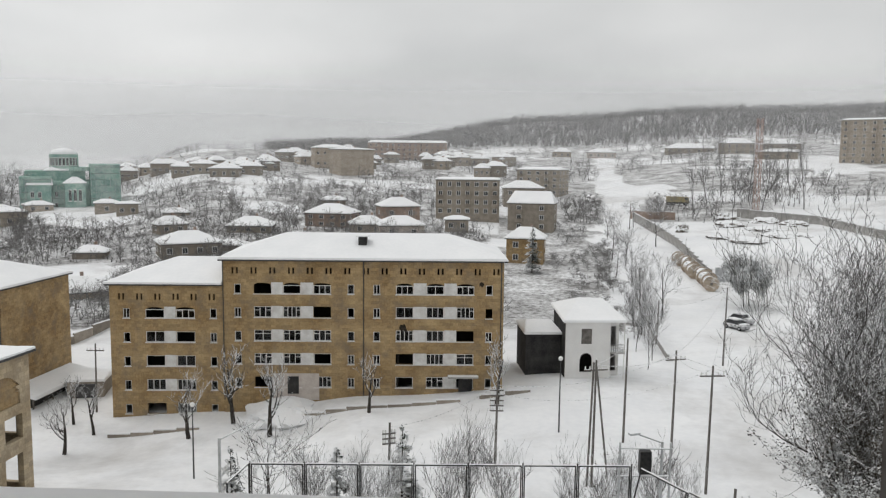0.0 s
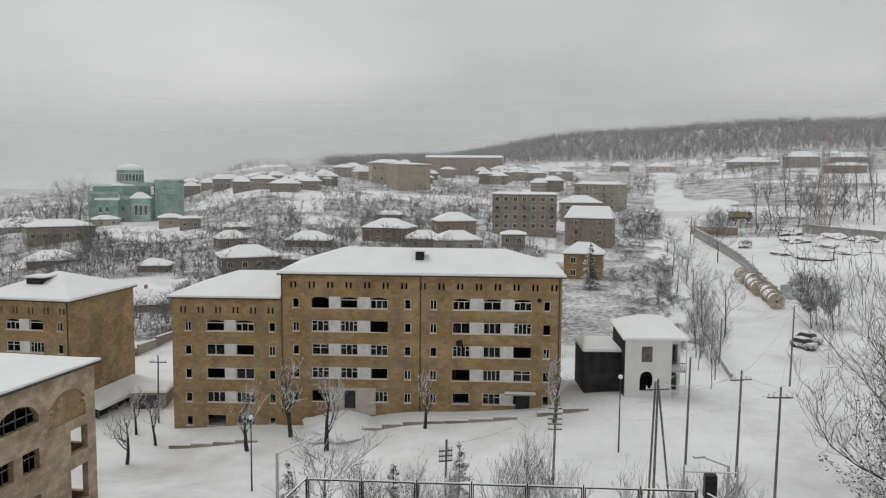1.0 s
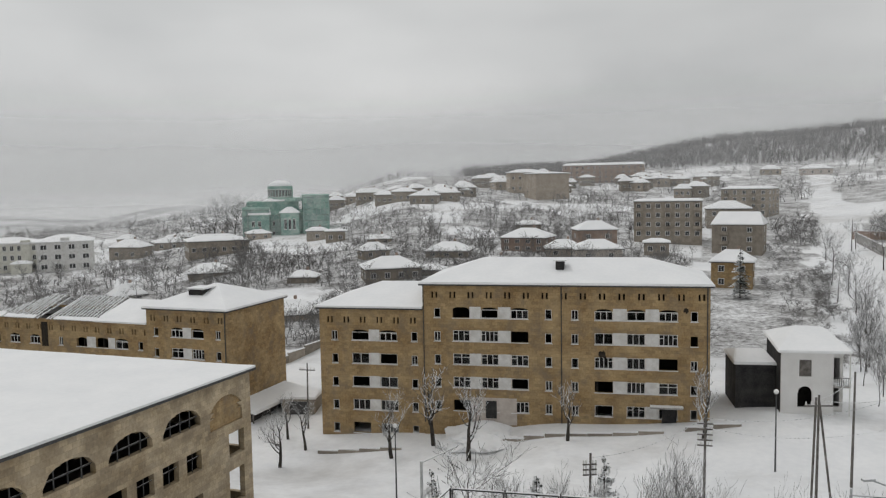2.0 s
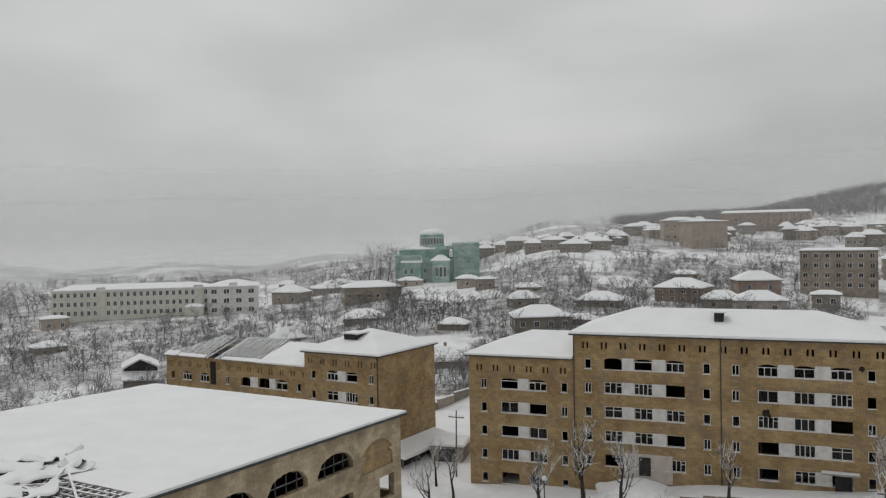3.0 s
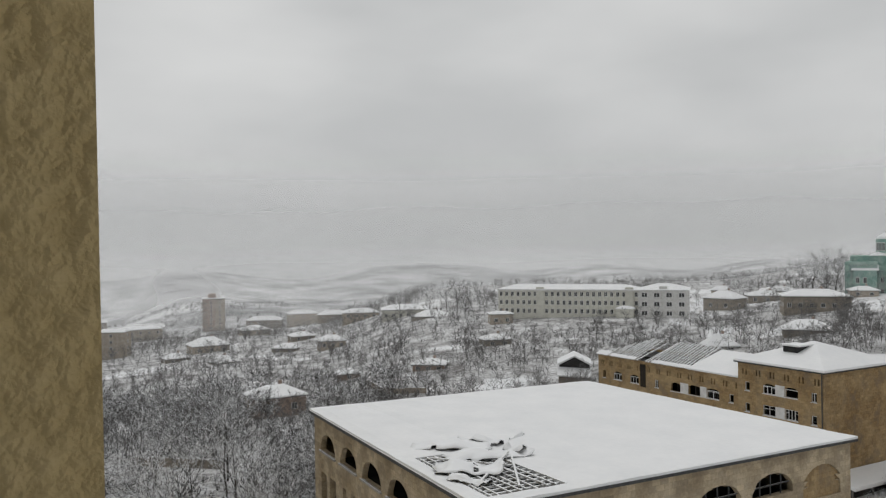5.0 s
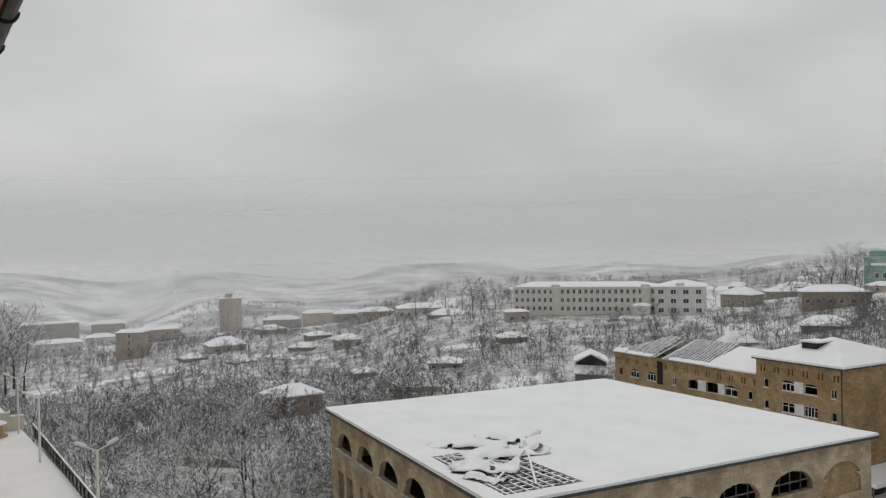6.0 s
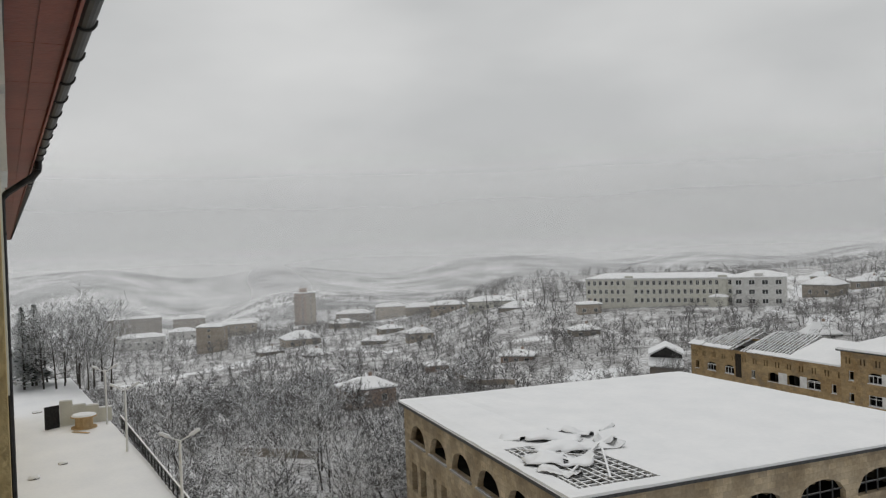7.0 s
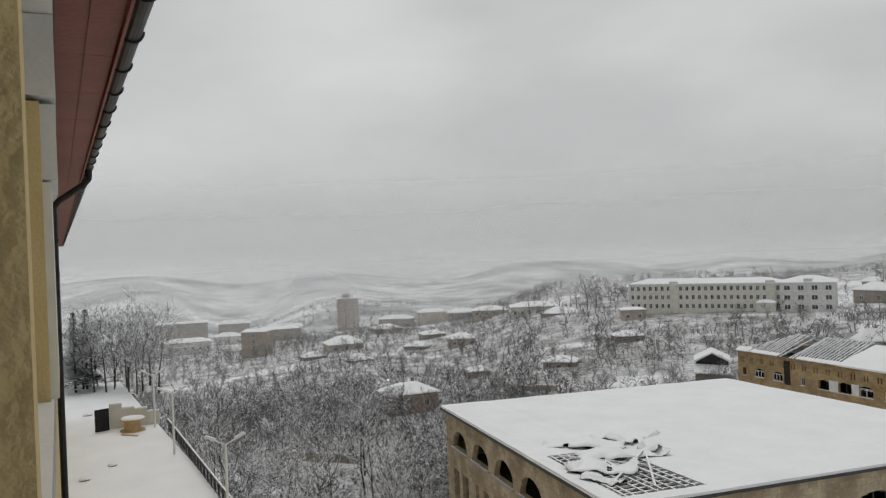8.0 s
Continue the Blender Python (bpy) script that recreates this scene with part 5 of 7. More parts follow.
house(28.2, 288.1, 13.3, -1, 14.0, 6.4, 2.4, STONE_GREY, 3, 2)
house(24.9, 233.7, 9.5, -14, 13.0, 7.8, 3.2, STONE_GREY, 2, 3)
house(18.6, 184.3, 6.4, -11, 8.4, 5.6, 2.3, STONE, 2, 2)
house(-22.8, 509.6, 27.7, -3, 48.6, 11.3, 1.4, BRICK_RED, 14, 4)
house(-42.7, 407.7, 20.6, 36, 18.7, 13.0, 0.8, STONE_TAN, 0, 0)
house(-59.4, 436.5, 23.7, 18, 18.2, 10.9, 1.8, STONE_TAN, 5, 2)
house(77.5, 541.4, 31.3, -8, 12.1, 3.4, 2.6, STONE_TAN, 3, 1)
house(99.0, 516.1, 30.8, -6, 17.4, 3.6, 2.5, PLASTER_PINK, 4, 1)
house(146.8, 493.8, 34.5, -22, 28.4, 2.8, 2.8, STONE_GREY, 5, 1)
house(163.9, 462.0, 33.8, -16, 18.6, 6.1, 3.0, STONE_TAN, 5, 2)
house(169.9, 419.6, 30.8, -25, 18.7, 4.1, 1.6, STONE_GREY, 2, 1)
house(199.7, 486.1, 36.8, -16, 19.9, 3.6, 2.9, STONE_GREY, 3, 1)
house(195.5, 380.0, 29.0, -42, 24.7, 20.6, 0.9, STONE_TAN, 6, 7)
house(-128.5, 186.1, 1.1, 55, 7.8, 1.2, 2.8, PLASTER_WHITE, 2, 1)
house(-179.7, 257.2, 4.1, 5, 11.9, 4.8, 2.6, STONE_GREY, 2, 1)
house(-218.0, 314.5, 5.8, 35, 8.4, 2.1, 1.8, STONE_TAN, 2, 1)
ruin = thing("ruined_house", pose(-134.2, 137.0, -1.6, 0, 0, 45) @ Matrix.Diagonal((0.82, 0.82, 0.82, 1)), "small ruined house with a dark open gable and sagging snowy roofs", "house")
part("wall", box(-4.2, 4.2, 0, 9, -3, 4.2), [DARK_WALL_HOLE], ruin)
part("roof", hip_roof(9.6, 8.4, 2.3, 0.0, 0.6, 0.3), [SNOW_ROOF], ruin, at=pose(4.2, -0.4, 4.23, 0, 0, 90))
low_roof = prism([(-4.8, -3.6), (4.6, -3.6), (4.6, 0.2), (-4.8, 0.2)], 1.2, 1.55)
for v in low_roof.verts:
    v.co.z += 0.5 * (v.co.y + 3.6) + 0.25 * math.sin(v.co.x)
part("low_roof", low_roof, [SNOW_ROOF], ruin, "sagging lower roof under snow")
part("porch_wall", box(-4.4, 4.2, -3.2, -0.02, -3, 1.0), [STONE_GREY], ruin)
# solid triangle, coloured near-black for the shade inside an open gable
gable = bmesh.new()
tri = [gable.verts.new(p) for p in ((-4.3, -1.08, 4.2), (4.3, -1.08, 4.2), (0.0, -1.08, 6.45))]
gable.faces.new(tri)
g = bmesh.ops.extrude_face_region(gable, geom=gable.faces[:])["geom"]
bmesh.ops.translate(gable, verts=[q for q in g if isinstance(q, bmesh.types.BMVert)], vec=(0, 0.06, 0))
part("gable", gable, [DARK_WALL_HOLE], ruin, "gable end painted near-black as an unlit opening")
HOUSE_SPOTS.append((-138, 141, 9))
garage = thing("garage", pose(-45.0, 101.0, land(-45, 101) - 0.1, 0, 0, 8), "low grey garage under snow in the yard", "shed")
part("wall", box(-2.2, 2.2, 0, 5, -0.5, 2.2), [STONE_GREY], garage)
part("roof", hip_roof(4.4, 5, 0.25, 0.3, 0.25, 0.28), [SNOW_ROOF], garage, at=pose(-2.2, 0, 2.23))
part("door", box(-1.2, 1.2, -0.08, -0.02, 0, 1.9), [METAL_DARK], garage)
house(-224.4, 192.4, 0.4, 59, 8.1, 4.1, 0.8, STONE_TAN, 2, 1)
house(-174.1, 280.1, 6.3, 42, 13.6, 2.7, 1.6, STONE_GREY, 3, 1)
house(-141.1, 265.7, 6.8, 38, 8.3, 2.9, 1.2, STONE_GREY, 2, 1)
house(-159.5, 75.7, -5.9, 85, 10.9, 4.1, 1.9, BRICK_RED, 2, 1)
house(-377.9, 97.2, -18.4, 56, 11.8, 11.3, 1.1, STONE_TAN, 1, 4)
house(-509.9, 148.3, -27.7, 84, 25.6, 8.1, 1.5, STONE_GREY, 5, 2)
house(-745.9, 126.9, -46.4, 85, 47.0, 15.7, 1.6, STONE_GREY, 12, 3)
house(-487.4, 87.6, -27.5, 85, 25.3, 6.8, 2.0, PLASTER_WHITE, 6, 1)
house(-549.7, 124.4, -31.3, 77, 17.1, 5.8, 2.3, PLASTER_WHITE, 3, 1)
house(-763.1, 178.2, -43.1, 77, 28.1, 7.6, 3.2, STONE_GREY, 4, 1)
house(-751.4, 222.8, -47.0, 73, 32.4, 5.4, 2.7, PLASTER_WHITE, 4, 1)
house(-327.3, 123.8, -13.9, 84, 14.9, 3.4, 3.1, STONE_TAN, 3, 1)
house(-277.3, 110.5, -11.8, 98, 7.4, 1.2, 2.1, STONE_GREY, 1, 0)
house(-297.7, 141.8, -12.2, 50, 9.5, 1.8, 1.6, STONE_GREY, 2, 1)
house(-274.9, 151.4, -9.2, 71, 9.9, 3.0, 1.9, STONE_TAN, 3, 1)
house(-178.9, 127.4, -4.1, 45, 8.5, 1.8, 1.2, BRICK_RED, 3, 1)
house(-195.9, 113.0, -6.8, 80, 6.2, 1.6, 1.1, BRICK_RED, 1, 1)
house(-299.8, 200.8, -3.2, 60, 19.4, 4.5, 2.0, PLASTER_CREAM, 6, 1)
house(-269.2, 192.4, -3.9, 44, 15.0, 4.6, 2.3, STONE_GREY, 3, 1)
house(-374.1, 222.9, -8.8, 64, 18.6, 3.0, 2.1, STONE_TAN, 4, 1)
house(-489.2, 268.9, -20.5, 56, 20.0, 3.8, 2.7, STONE_GREY, 3, 1)
house(-579.0, 292.7, -27.0, 71, 23.3, 4.0, 2.7, STONE_TAN, 3, 1)
house(-592.1, 265.1, -31.1, 58, 26.8, 4.0, 2.7, STONE_GREY, 4, 1)
house(-191.1, 162.6, -1.5, 70, 8.3, 2.1, 1.4, STONE_GREY, 2, 1)
house(-309.3, 104.2, -13.8, 91, 9.0, 1.8, 1.6, STONE_GREY, 2, 1)
house(-444.6, 195.3, -20.9, 86, 15.4, 2.7, 2.3, STONE_TAN, 3, 1)
house(-334.6, 169.6, -12.8, 83, 10.3, 2.1, 1.6, STONE_GREY, 2, 1)
house(-250.8, 200.2, -5.2, 31, 8.8, 1.8, 1.5, STONE_TAN, 2, 1)
house(-81.3, 249.2, 10.8, 23, 7.6, 1.6, 1.3, STONE_TAN, 2, 1)
house(-34.2, 201.7, 8.1, 25, 8.5, 1.7, 1.4, STONE_GREY, 2, 1)
house(-179.1, 296.3, 7.5, 31, 14.3, 2.4, 1.4, STONE_GREY, 3, 1)
house(-141.5, 286.8, 9.7, 36, 8.8, 2.2, 1.3, STONE_TAN, 2, 1)
house(-50.4, 192.1, 7.5, -5, 6.3, 1.4, 1.1, STONE_GREY, 2, 0)
house(-157.3, 444.1, 21.2, 25, 13.0, 2.6, 1.9, STONE_TAN, 2, 1)
house(-36.8, 273.0, 13.8, 8, 8.4, 1.7, 1.3, STONE_GREY, 2, 1)
house(13.2, 254.1, 11.2, 7, 6.3, 1.8, 1.4, STONE_GREY, 2, 1)
house(-43.7, 459.8, 24.4, 36, 10.7, 4.8, 2.3, STONE_GREY, 3, 1)
house(-12.0, 495.0, 26.9, -23, 6.2, 3.9, 2.3, STONE_GREY, 2, 1)
house(-65.2, 554.1, 30.7, -9, 7.2, 5.3, 2.2, STONE_TAN, 2, 1)
house(-115.4, 356.7, 20.1, -17, 6.7, 5.2, 1.6, STONE_TAN, 2, 1)
house(9.4, 471.0, 25.6, 2, 11.6, 4.7, 1.6, STONE_TAN, 3, 1)
house(-95.4, 386.3, 24.4, -11, 6.9, 3.2, 1.7, STONE_GREY, 3, 1)
house(-151.3, 422.0, 19.8, 33, 7.8, 3.5, 1.9, STONE_TAN, 2, 1)
house(-90.3, 337.8, 20.7, 5, 11.6, 4.0, 1.9, STONE_GREY, 3, 1)
house(-80.3, 381.7, 22.9, 26, 8.6, 4.6, 2.4, STONE_GREY, 2, 1)
house(19.0, 409.5, 20.8, -13, 8.0, 4.3, 2.2, STONE_GREY, 3, 1)
house(7.1, 505.0, 27.7, -29, 11.6, 3.9, 2.0, STONE_TAN, 3, 1)
house(-91.8, 355.8, 22.1, 27, 6.5, 3.8, 2.2, STONE_TAN, 3, 1)
house(35.6, 465.1, 25.2, 30, 6.2, 4.3, 1.8, STONE_TAN, 3, 1)
house(-0.5, 461.9, 24.8, -31, 8.4, 5.3, 1.4, STONE_GREY, 3, 1)
house(2.2, 495.1, 27.2, 31, 10.3, 4.6, 2.2, STONE_GREY, 2, 1)
house(-90.9, 496.9, 28.7, -4, 11.0, 4.1, 2.4, STONE_TAN, 3, 1)
house(25.6, 425.8, 22.0, -19, 7.8, 4.2, 2.3, STONE_GREY, 3, 1)
house(-1.4, 457.3, 24.3, 31, 7.0, 5.2, 1.6, STONE_GREY, 3, 1)
house(-69.0, 475.6, 26.4, -22, 8.9, 5.0, 1.8, STONE_GREY, 3, 1)
house(-83.4, 385.1, 23.5, 11, 7.6, 4.9, 2.1, STONE_TAN, 3, 1)
house(-39.1, 474.2, 25.4, 8, 6.0, 3.6, 2.1, STONE_GREY, 3, 1)
house(-2.4, 448.3, 23.6, -10, 10.7, 4.6, 2.1, STONE_GREY, 3, 1)
house(20.3, 475.4, 25.9, -6, 11.1, 3.9, 1.7, STONE_TAN, 2, 1)
house(-108.1, 366.8, 22.6, 1, 11.0, 3.2, 2.1, STONE_GREY, 2, 1)
house(-43.2, 441.8, 23.1, 36, 9.0, 3.8, 2.0, STONE_TAN, 2, 1)
house(-104.4, 352.4, 21.4, -6, 9.6, 4.9, 1.6, STONE_GREY, 3, 1)
house(32.1, 465.4, 25.4, -31, 11.2, 5.4, 1.9, STONE_GREY, 3, 1)
house(-81.5, 483.4, 27.7, 16, 9.6, 3.6, 2.3, STONE_GREY, 3, 1)
house(-90.0, 457.7, 27.0, -16, 8.4, 5.1, 1.8, STONE_GREY, 3, 1)
house(-134.9, 391.4, 20.3, 25, 8.0, 5.4, 2.2, STONE_GREY, 3, 1)
house(-3.2, 448.3, 23.6, -25, 8.1, 4.5, 2.0, STONE_TAN, 2, 1)
house(-51.1, 502.5, 27.4, -29, 11.2, 3.3, 2.0, STONE_TAN, 3, 1)
house(-41.0, 446.4, 23.3, 0, 8.2, 3.6, 1.7, STONE_GREY, 3, 1)
house(24.8, 409.2, 20.7, -20, 9.5, 5.5, 1.9, STONE_GREY, 2, 1)
house(-83.2, 350.5, 21.4, -2, 8.9, 4.2, 1.5, STONE_GREY, 2, 1)
house(-89.1, 356.5, 22.0, -20, 10.8, 4.3, 1.7, STONE_GREY, 2, 1)
house(-102.5, 376.4, 24.0, 49, 6.9, 3.7, 2.0, STONE_GREY, 2, 1)
house(-180.5, 471.7, 18.6, 35, 7.6, 4.5, 2.1, STONE_GREY, 3, 1)
house(-84.9, 380.7, 23.4, -13, 10.8, 3.0, 2.0, STONE_GREY, 2, 1)
house(-158.9, 414.4, 16.9, 26, 8.5, 4.8, 2.0, STONE_GREY, 3, 1)
house(-73.8, 451.3, 25.6, 37, 10.2, 4.2, 2.2, STONE_TAN, 2, 1)
house(-30.2, 489.3, 26.3, 23, 7.6, 5.3, 1.5, STONE_GREY, 3, 1)
house(28.6, 434.2, 22.9, -1, 8.5, 3.1, 2.1, STONE_TAN, 2, 1)
house(-7.6, 448.2, 23.7, 17, 6.1, 5.4, 2.4, STONE_GREY, 2, 1)
house(-135.3, 409.0, 22.4, 41, 9.6, 3.3, 2.3, STONE_TAN, 3, 1)
house(-112.6, 353.7, 20.4, -6, 8.4, 4.6, 1.4, STONE_GREY, 3, 1)
# four-storey block on the slope
apt = house(7.4, 250.3, 12.6, -3, 19.4, 10.8, 0.5, STONE_GREY, 7, 4)

# long cream school
SC = pose(-236.7, 201.4, 3.2, 0, 0, 34.9)
school = thing("school", SC, "long cream three-storey school with rows of windows", "building")
part("wall", box(0, 52, 0, 13, -4, 9.4), [PLASTER_CREAM], school)
part("roof", hip_roof(52, 13, 1.6, 6, 0.5), [SNOW_ROOF], school, at=Matrix.Translation((0, 0, 9.43)))
far_windows(school, 52, 9.4, 24, 3, None, 1.15, 1.75)
part("gable", box(14.5, 17.5, -0.35, -0.02, -1, 10.4), [PLASTER_CREAM], school)
part("gable", box(47.0, 50.0, -0.35, -0.02, -1, 10.4), [PLASTER_CREAM], school)
part("cornice", box(-0.4, 52.0, -0.4, -0.02, 9.0, 9.4), [PLASTER_WHITE], school)
s_wing = thing("school_wing", SC @ pose(52.05, -4.5, 0), "white plastered end wing of a school", "building")
part("wall", box(0, 16.8, 0, 17, -4, 9.6), [PLASTER_WHITE], s_wing)
part("roof", hip_roof(16.8, 17, 2.0, 7, 0.5), [SNOW_ROOF], s_wing, at=Matrix.Translation((0, 0, 9.63)))
far_windows(s_wing, 16.8, 9.6, 4, 3, None, 2.1, 1.7)
part("pilaster", box(0, 1.0, -0.3, -0.02, -2, 9.5), [PLASTER_WHITE], s_wing)
part("pilaster", box(8.2, 8.8, -0.3, -0.02, -2, 9.5), [PLASTER_WHITE], s_wing)
part("pilaster", box(15.8, 16.8, -0.3, -0.02, -2, 9.5), [PLASTER_WHITE], s_wing)
part("dormer", box(7.2, 9.8, 0.3, 3.5, 9.7, 11.0), [PLASTER_WHITE], s_wing)
porch = thing("porch", SC @ pose(44.5, -5.5, 0), "small snow-roofed porch before the school", "porch")
part("wall", box(0, 6, 0, 5.2, -3, 3.0), [PLASTER_CREAM], porch)
part("roof", hip_roof(6, 5.2, 0.8, 2, 0.3), [SNOW_ROOF], porch, at=Matrix.Translation((0, 0, 3.03)))

# church under construction, wrapped in green netting
CH = pose(-152.2, 294.0, 9.0, 0, 0, 24.3)
church = thing("church", CH, "domed church under construction wrapped in green scaffold netting", "church")
for r in ((0.0, 10.5, 0.0, 22, 12.6), (10.6, 23.4, 2.0, 24, 11.0), (23.5, 34.0, -0.5, 21, 17.2)):
    part("net_wall", box(r[0], r[1], r[2], r[3], -6, r[4]), [NET_GREEN], church)
part("net_wall", box(1.5, 22.0, 6.0, 23.0, 11.0, 14.6), [NET_GREEN], church)
part("net_wall", box(16.5, 23.3, 4.0, 20, 14.62, 16.0), [NET_GREEN], church)
part("gable_roof", hip_roof(8.0, 10, 2.2, 0.4, 0.4), [SNOW_ROOF], church, at=Matrix.Translation((2.6, -1.2, 9.6)))
part("gable_roof", hip_roof(7.4, 10, 2.2, 3.2, 0.4), [SNOW_ROOF], church, at=Matrix.Translation((14.6, -1.6, 10.2)))
part("bay", box(2.8, 10.4, -1.0, -0.02, -4, 9.58), [NET_GREEN], church)
part("bay", box(14.8, 21.8, -1.4, 1.9, -4, 10.18), [NET_GREEN], church)
part("drum", bar(bmesh.new(), (14.8, 12, 14.6), (14.8, 12, 20.8), 5.1, 20), [NET_GREEN], church, "round drum in torn green netting")
dome = bmesh.new()
for k in range(5):
    a0, a1 = k * math.pi / 10, (k + 1) * math.pi / 10
    bar(dome, (14.8, 12, 20.8 + 2.4 * math.sin(a0)), (14.8, 12, 20.8 + 2.4 * math.sin(a1)), 4.9 * math.cos(a0), 20, max(0.05, 4.9 * math.cos(a1)))
part("dome", dome, [SNOW_ROOF], church, "snowy unfinished dome")
part("shoulder_roof", hip_roof(13.0, 12, 2.4, 5.5, 0.4), [SNOW_ROOF], church, at=Matrix.Translation((8.0, 6.0, 14.7)))
for x0, w, n, rows, y in ((0.4, 10.0, 6, 5, -0.18), (23.9, 9.8, 6, 7, -0.68), (10.9, 3.6, 3, 4, 1.8)):
    for c in range(n + 1):
        part("scaffold_pole", bar(bmesh.new(), (x0 + w * c / n, y, -4), (x0 + w * c / n, y, 2.4 * rows), 0.06, 4), [METAL_LIGHT], church)
    for r in range(1, rows + 1):
        part("scaffold_deck", box(x0, x0 + w, y - 0.25, y - 0.05, 2.3 * r, 2.3 * r + 0.1), [WOOD], church)
for x, z, ww, h in ((4.2, 1.0, 1.2, 2.2), (6.6, 1.0, 1.2, 2.2), (4.2, 5.0, 1.2, 2.2), (6.6, 5.0, 1.2, 2.2), (12.0, 1.0, 1.0, 2.0), (12.0, 5.0, 1.0, 2.0), (16.6, 3.5, 1.0, 4.5), (18.3, 3.5, 1.0, 4.5), (20.0, 3.5, 1.0, 4.5)):
    part("window", FAR_WINDOW, None, church, at=Matrix.Translation((x, -1.1 if x < 10 else 1.9 if x < 14 else -1.5, z)) @ Matrix.Diagonal((ww, 1, h, 1)))
for k in range(10):
    a = radians(200 + 14 * k)
    part("drum_window", FAR_WINDOW, None, church, at=Matrix.Translation((14.8 + 5.12 * math.cos(a), 12 + 5.12 * math.sin(a), 16.4)) @ pose(0, 0, 0, 0, 0, math.degrees(a) + 90) @ Matrix.Diagonal((0.9, 1, 3.2, 1)))
arcade = thing("arcade", CH @ pose(11.0, -8.0, -4), "long low white arcade with snow on its roof", "building")
part("wall", facade(24, 4.6, [(1 + 4.6 * k, 4.4 + 4.6 * k, 0.2, 3.4, 0.9) for k in range(5)], 0.5, -4.0), [PLASTER_WHITE], arcade)
part("back_wall", box(0, 24, 3.4, 3.8, -4, 4.5), [PLASTER_WHITE], arcade)
part("roof", box(-0.3, 24.3, -0.4, 4.1, 4.64, 4.95), [SNOW_ROOF], arcade)

# lone tower block on the town's edge
TW = pose(-611, 224, -40, 0, 0, 69)
tower = thing("apartment_tower", TW, "lone brown nine-storey tower block", "building")
part("wall", box(0, 9.0, 0, 14, -8, 30.5), [BRICK_RED], tower)
part("stair_shaft", box(9.05, 16.5, -1.0, 13, -8, 30.0), [STONE_TAN], tower)
part("roof", box(-0.3, 16.8, -1.3, 14.3, 30.55, 31.2), [SNOW_ROOF], tower)
part("lift_house", box(4, 10, 3, 9, 31.2, 34.2), [BRICK_RED], tower)
for r in range(9):
    part("balcony", box(-0.9, 3.4, -1.1, -0.03, 3.2 * r + 1.0, 3.2 * r + 2.0), [STONE_GREY], tower)
    part("window", FAR_WINDOW, None, tower, at=Matrix.Translation((6.2, 0, 3.2 * r + 1.2)) @ Matrix.Diagonal((1.8, 1, 1.5, 1)))
    part("window", FAR_WINDOW, None, tower, at=Matrix.Translation((12.6, -1.0, 3.2 * r + 1.2)) @ Matrix.Diagonal((1.2, 1, 1.6, 1)))


# ---- woods: bare twigs of many small trees, laid out by the lie of the land ----
def twig_template(seed, n):
    """Flat vertex array of thin triangles: one small bare tree of height 1."""
    r = np.random.RandomState(seed)
    tris = []
    stems = r.randint(1, 4)
    for s in range(stems):
        lean = r.normal(0, 0.09, 2)
        tops = np.array([lean[0], lean[1], r.uniform(0.6, 0.85)])
        side = np.array([0.016, 0.004, 0])
        tris.append([(-side), side, tops])
        tris.append([np.array([0, -0.016, 0]), np.array([0, 0.016, 0]), tops])
        for k in range(n // stems):
            f = r.uniform(0.2, 0.98)
            p = tops * f
            a = r.uniform(0, 2 * np.pi)
            length = r.uniform(0.14, 0.46) * (1.2 - 0.6 * f)
            q = p + length * np.array([np.cos(a) * r.uniform(0.4, 1), np.sin(a) * r.uniform(0.4, 1), r.uniform(0.15, 1.0)])
            t = np.array([-np.sin(a), np.cos(a), r.uniform(-0.6, 0.6)]) * 0.0062
            tris.append([p - t, p + t, q])
            for m in range(2):
                g = r.uniform(0.3, 0.9)
                p2 = p + (q - p) * g
                q2 = p2 + length * 0.5 * r.normal(0, 0.6, 3) + np.array([0, 0, length * 0.25])
                tris.append([p2 - t * 0.7, p2 + t * 0.7, q2])
    return np.array(tris)


SHRUBS = [twig_template(300 + k, 12) for k in range(6)]


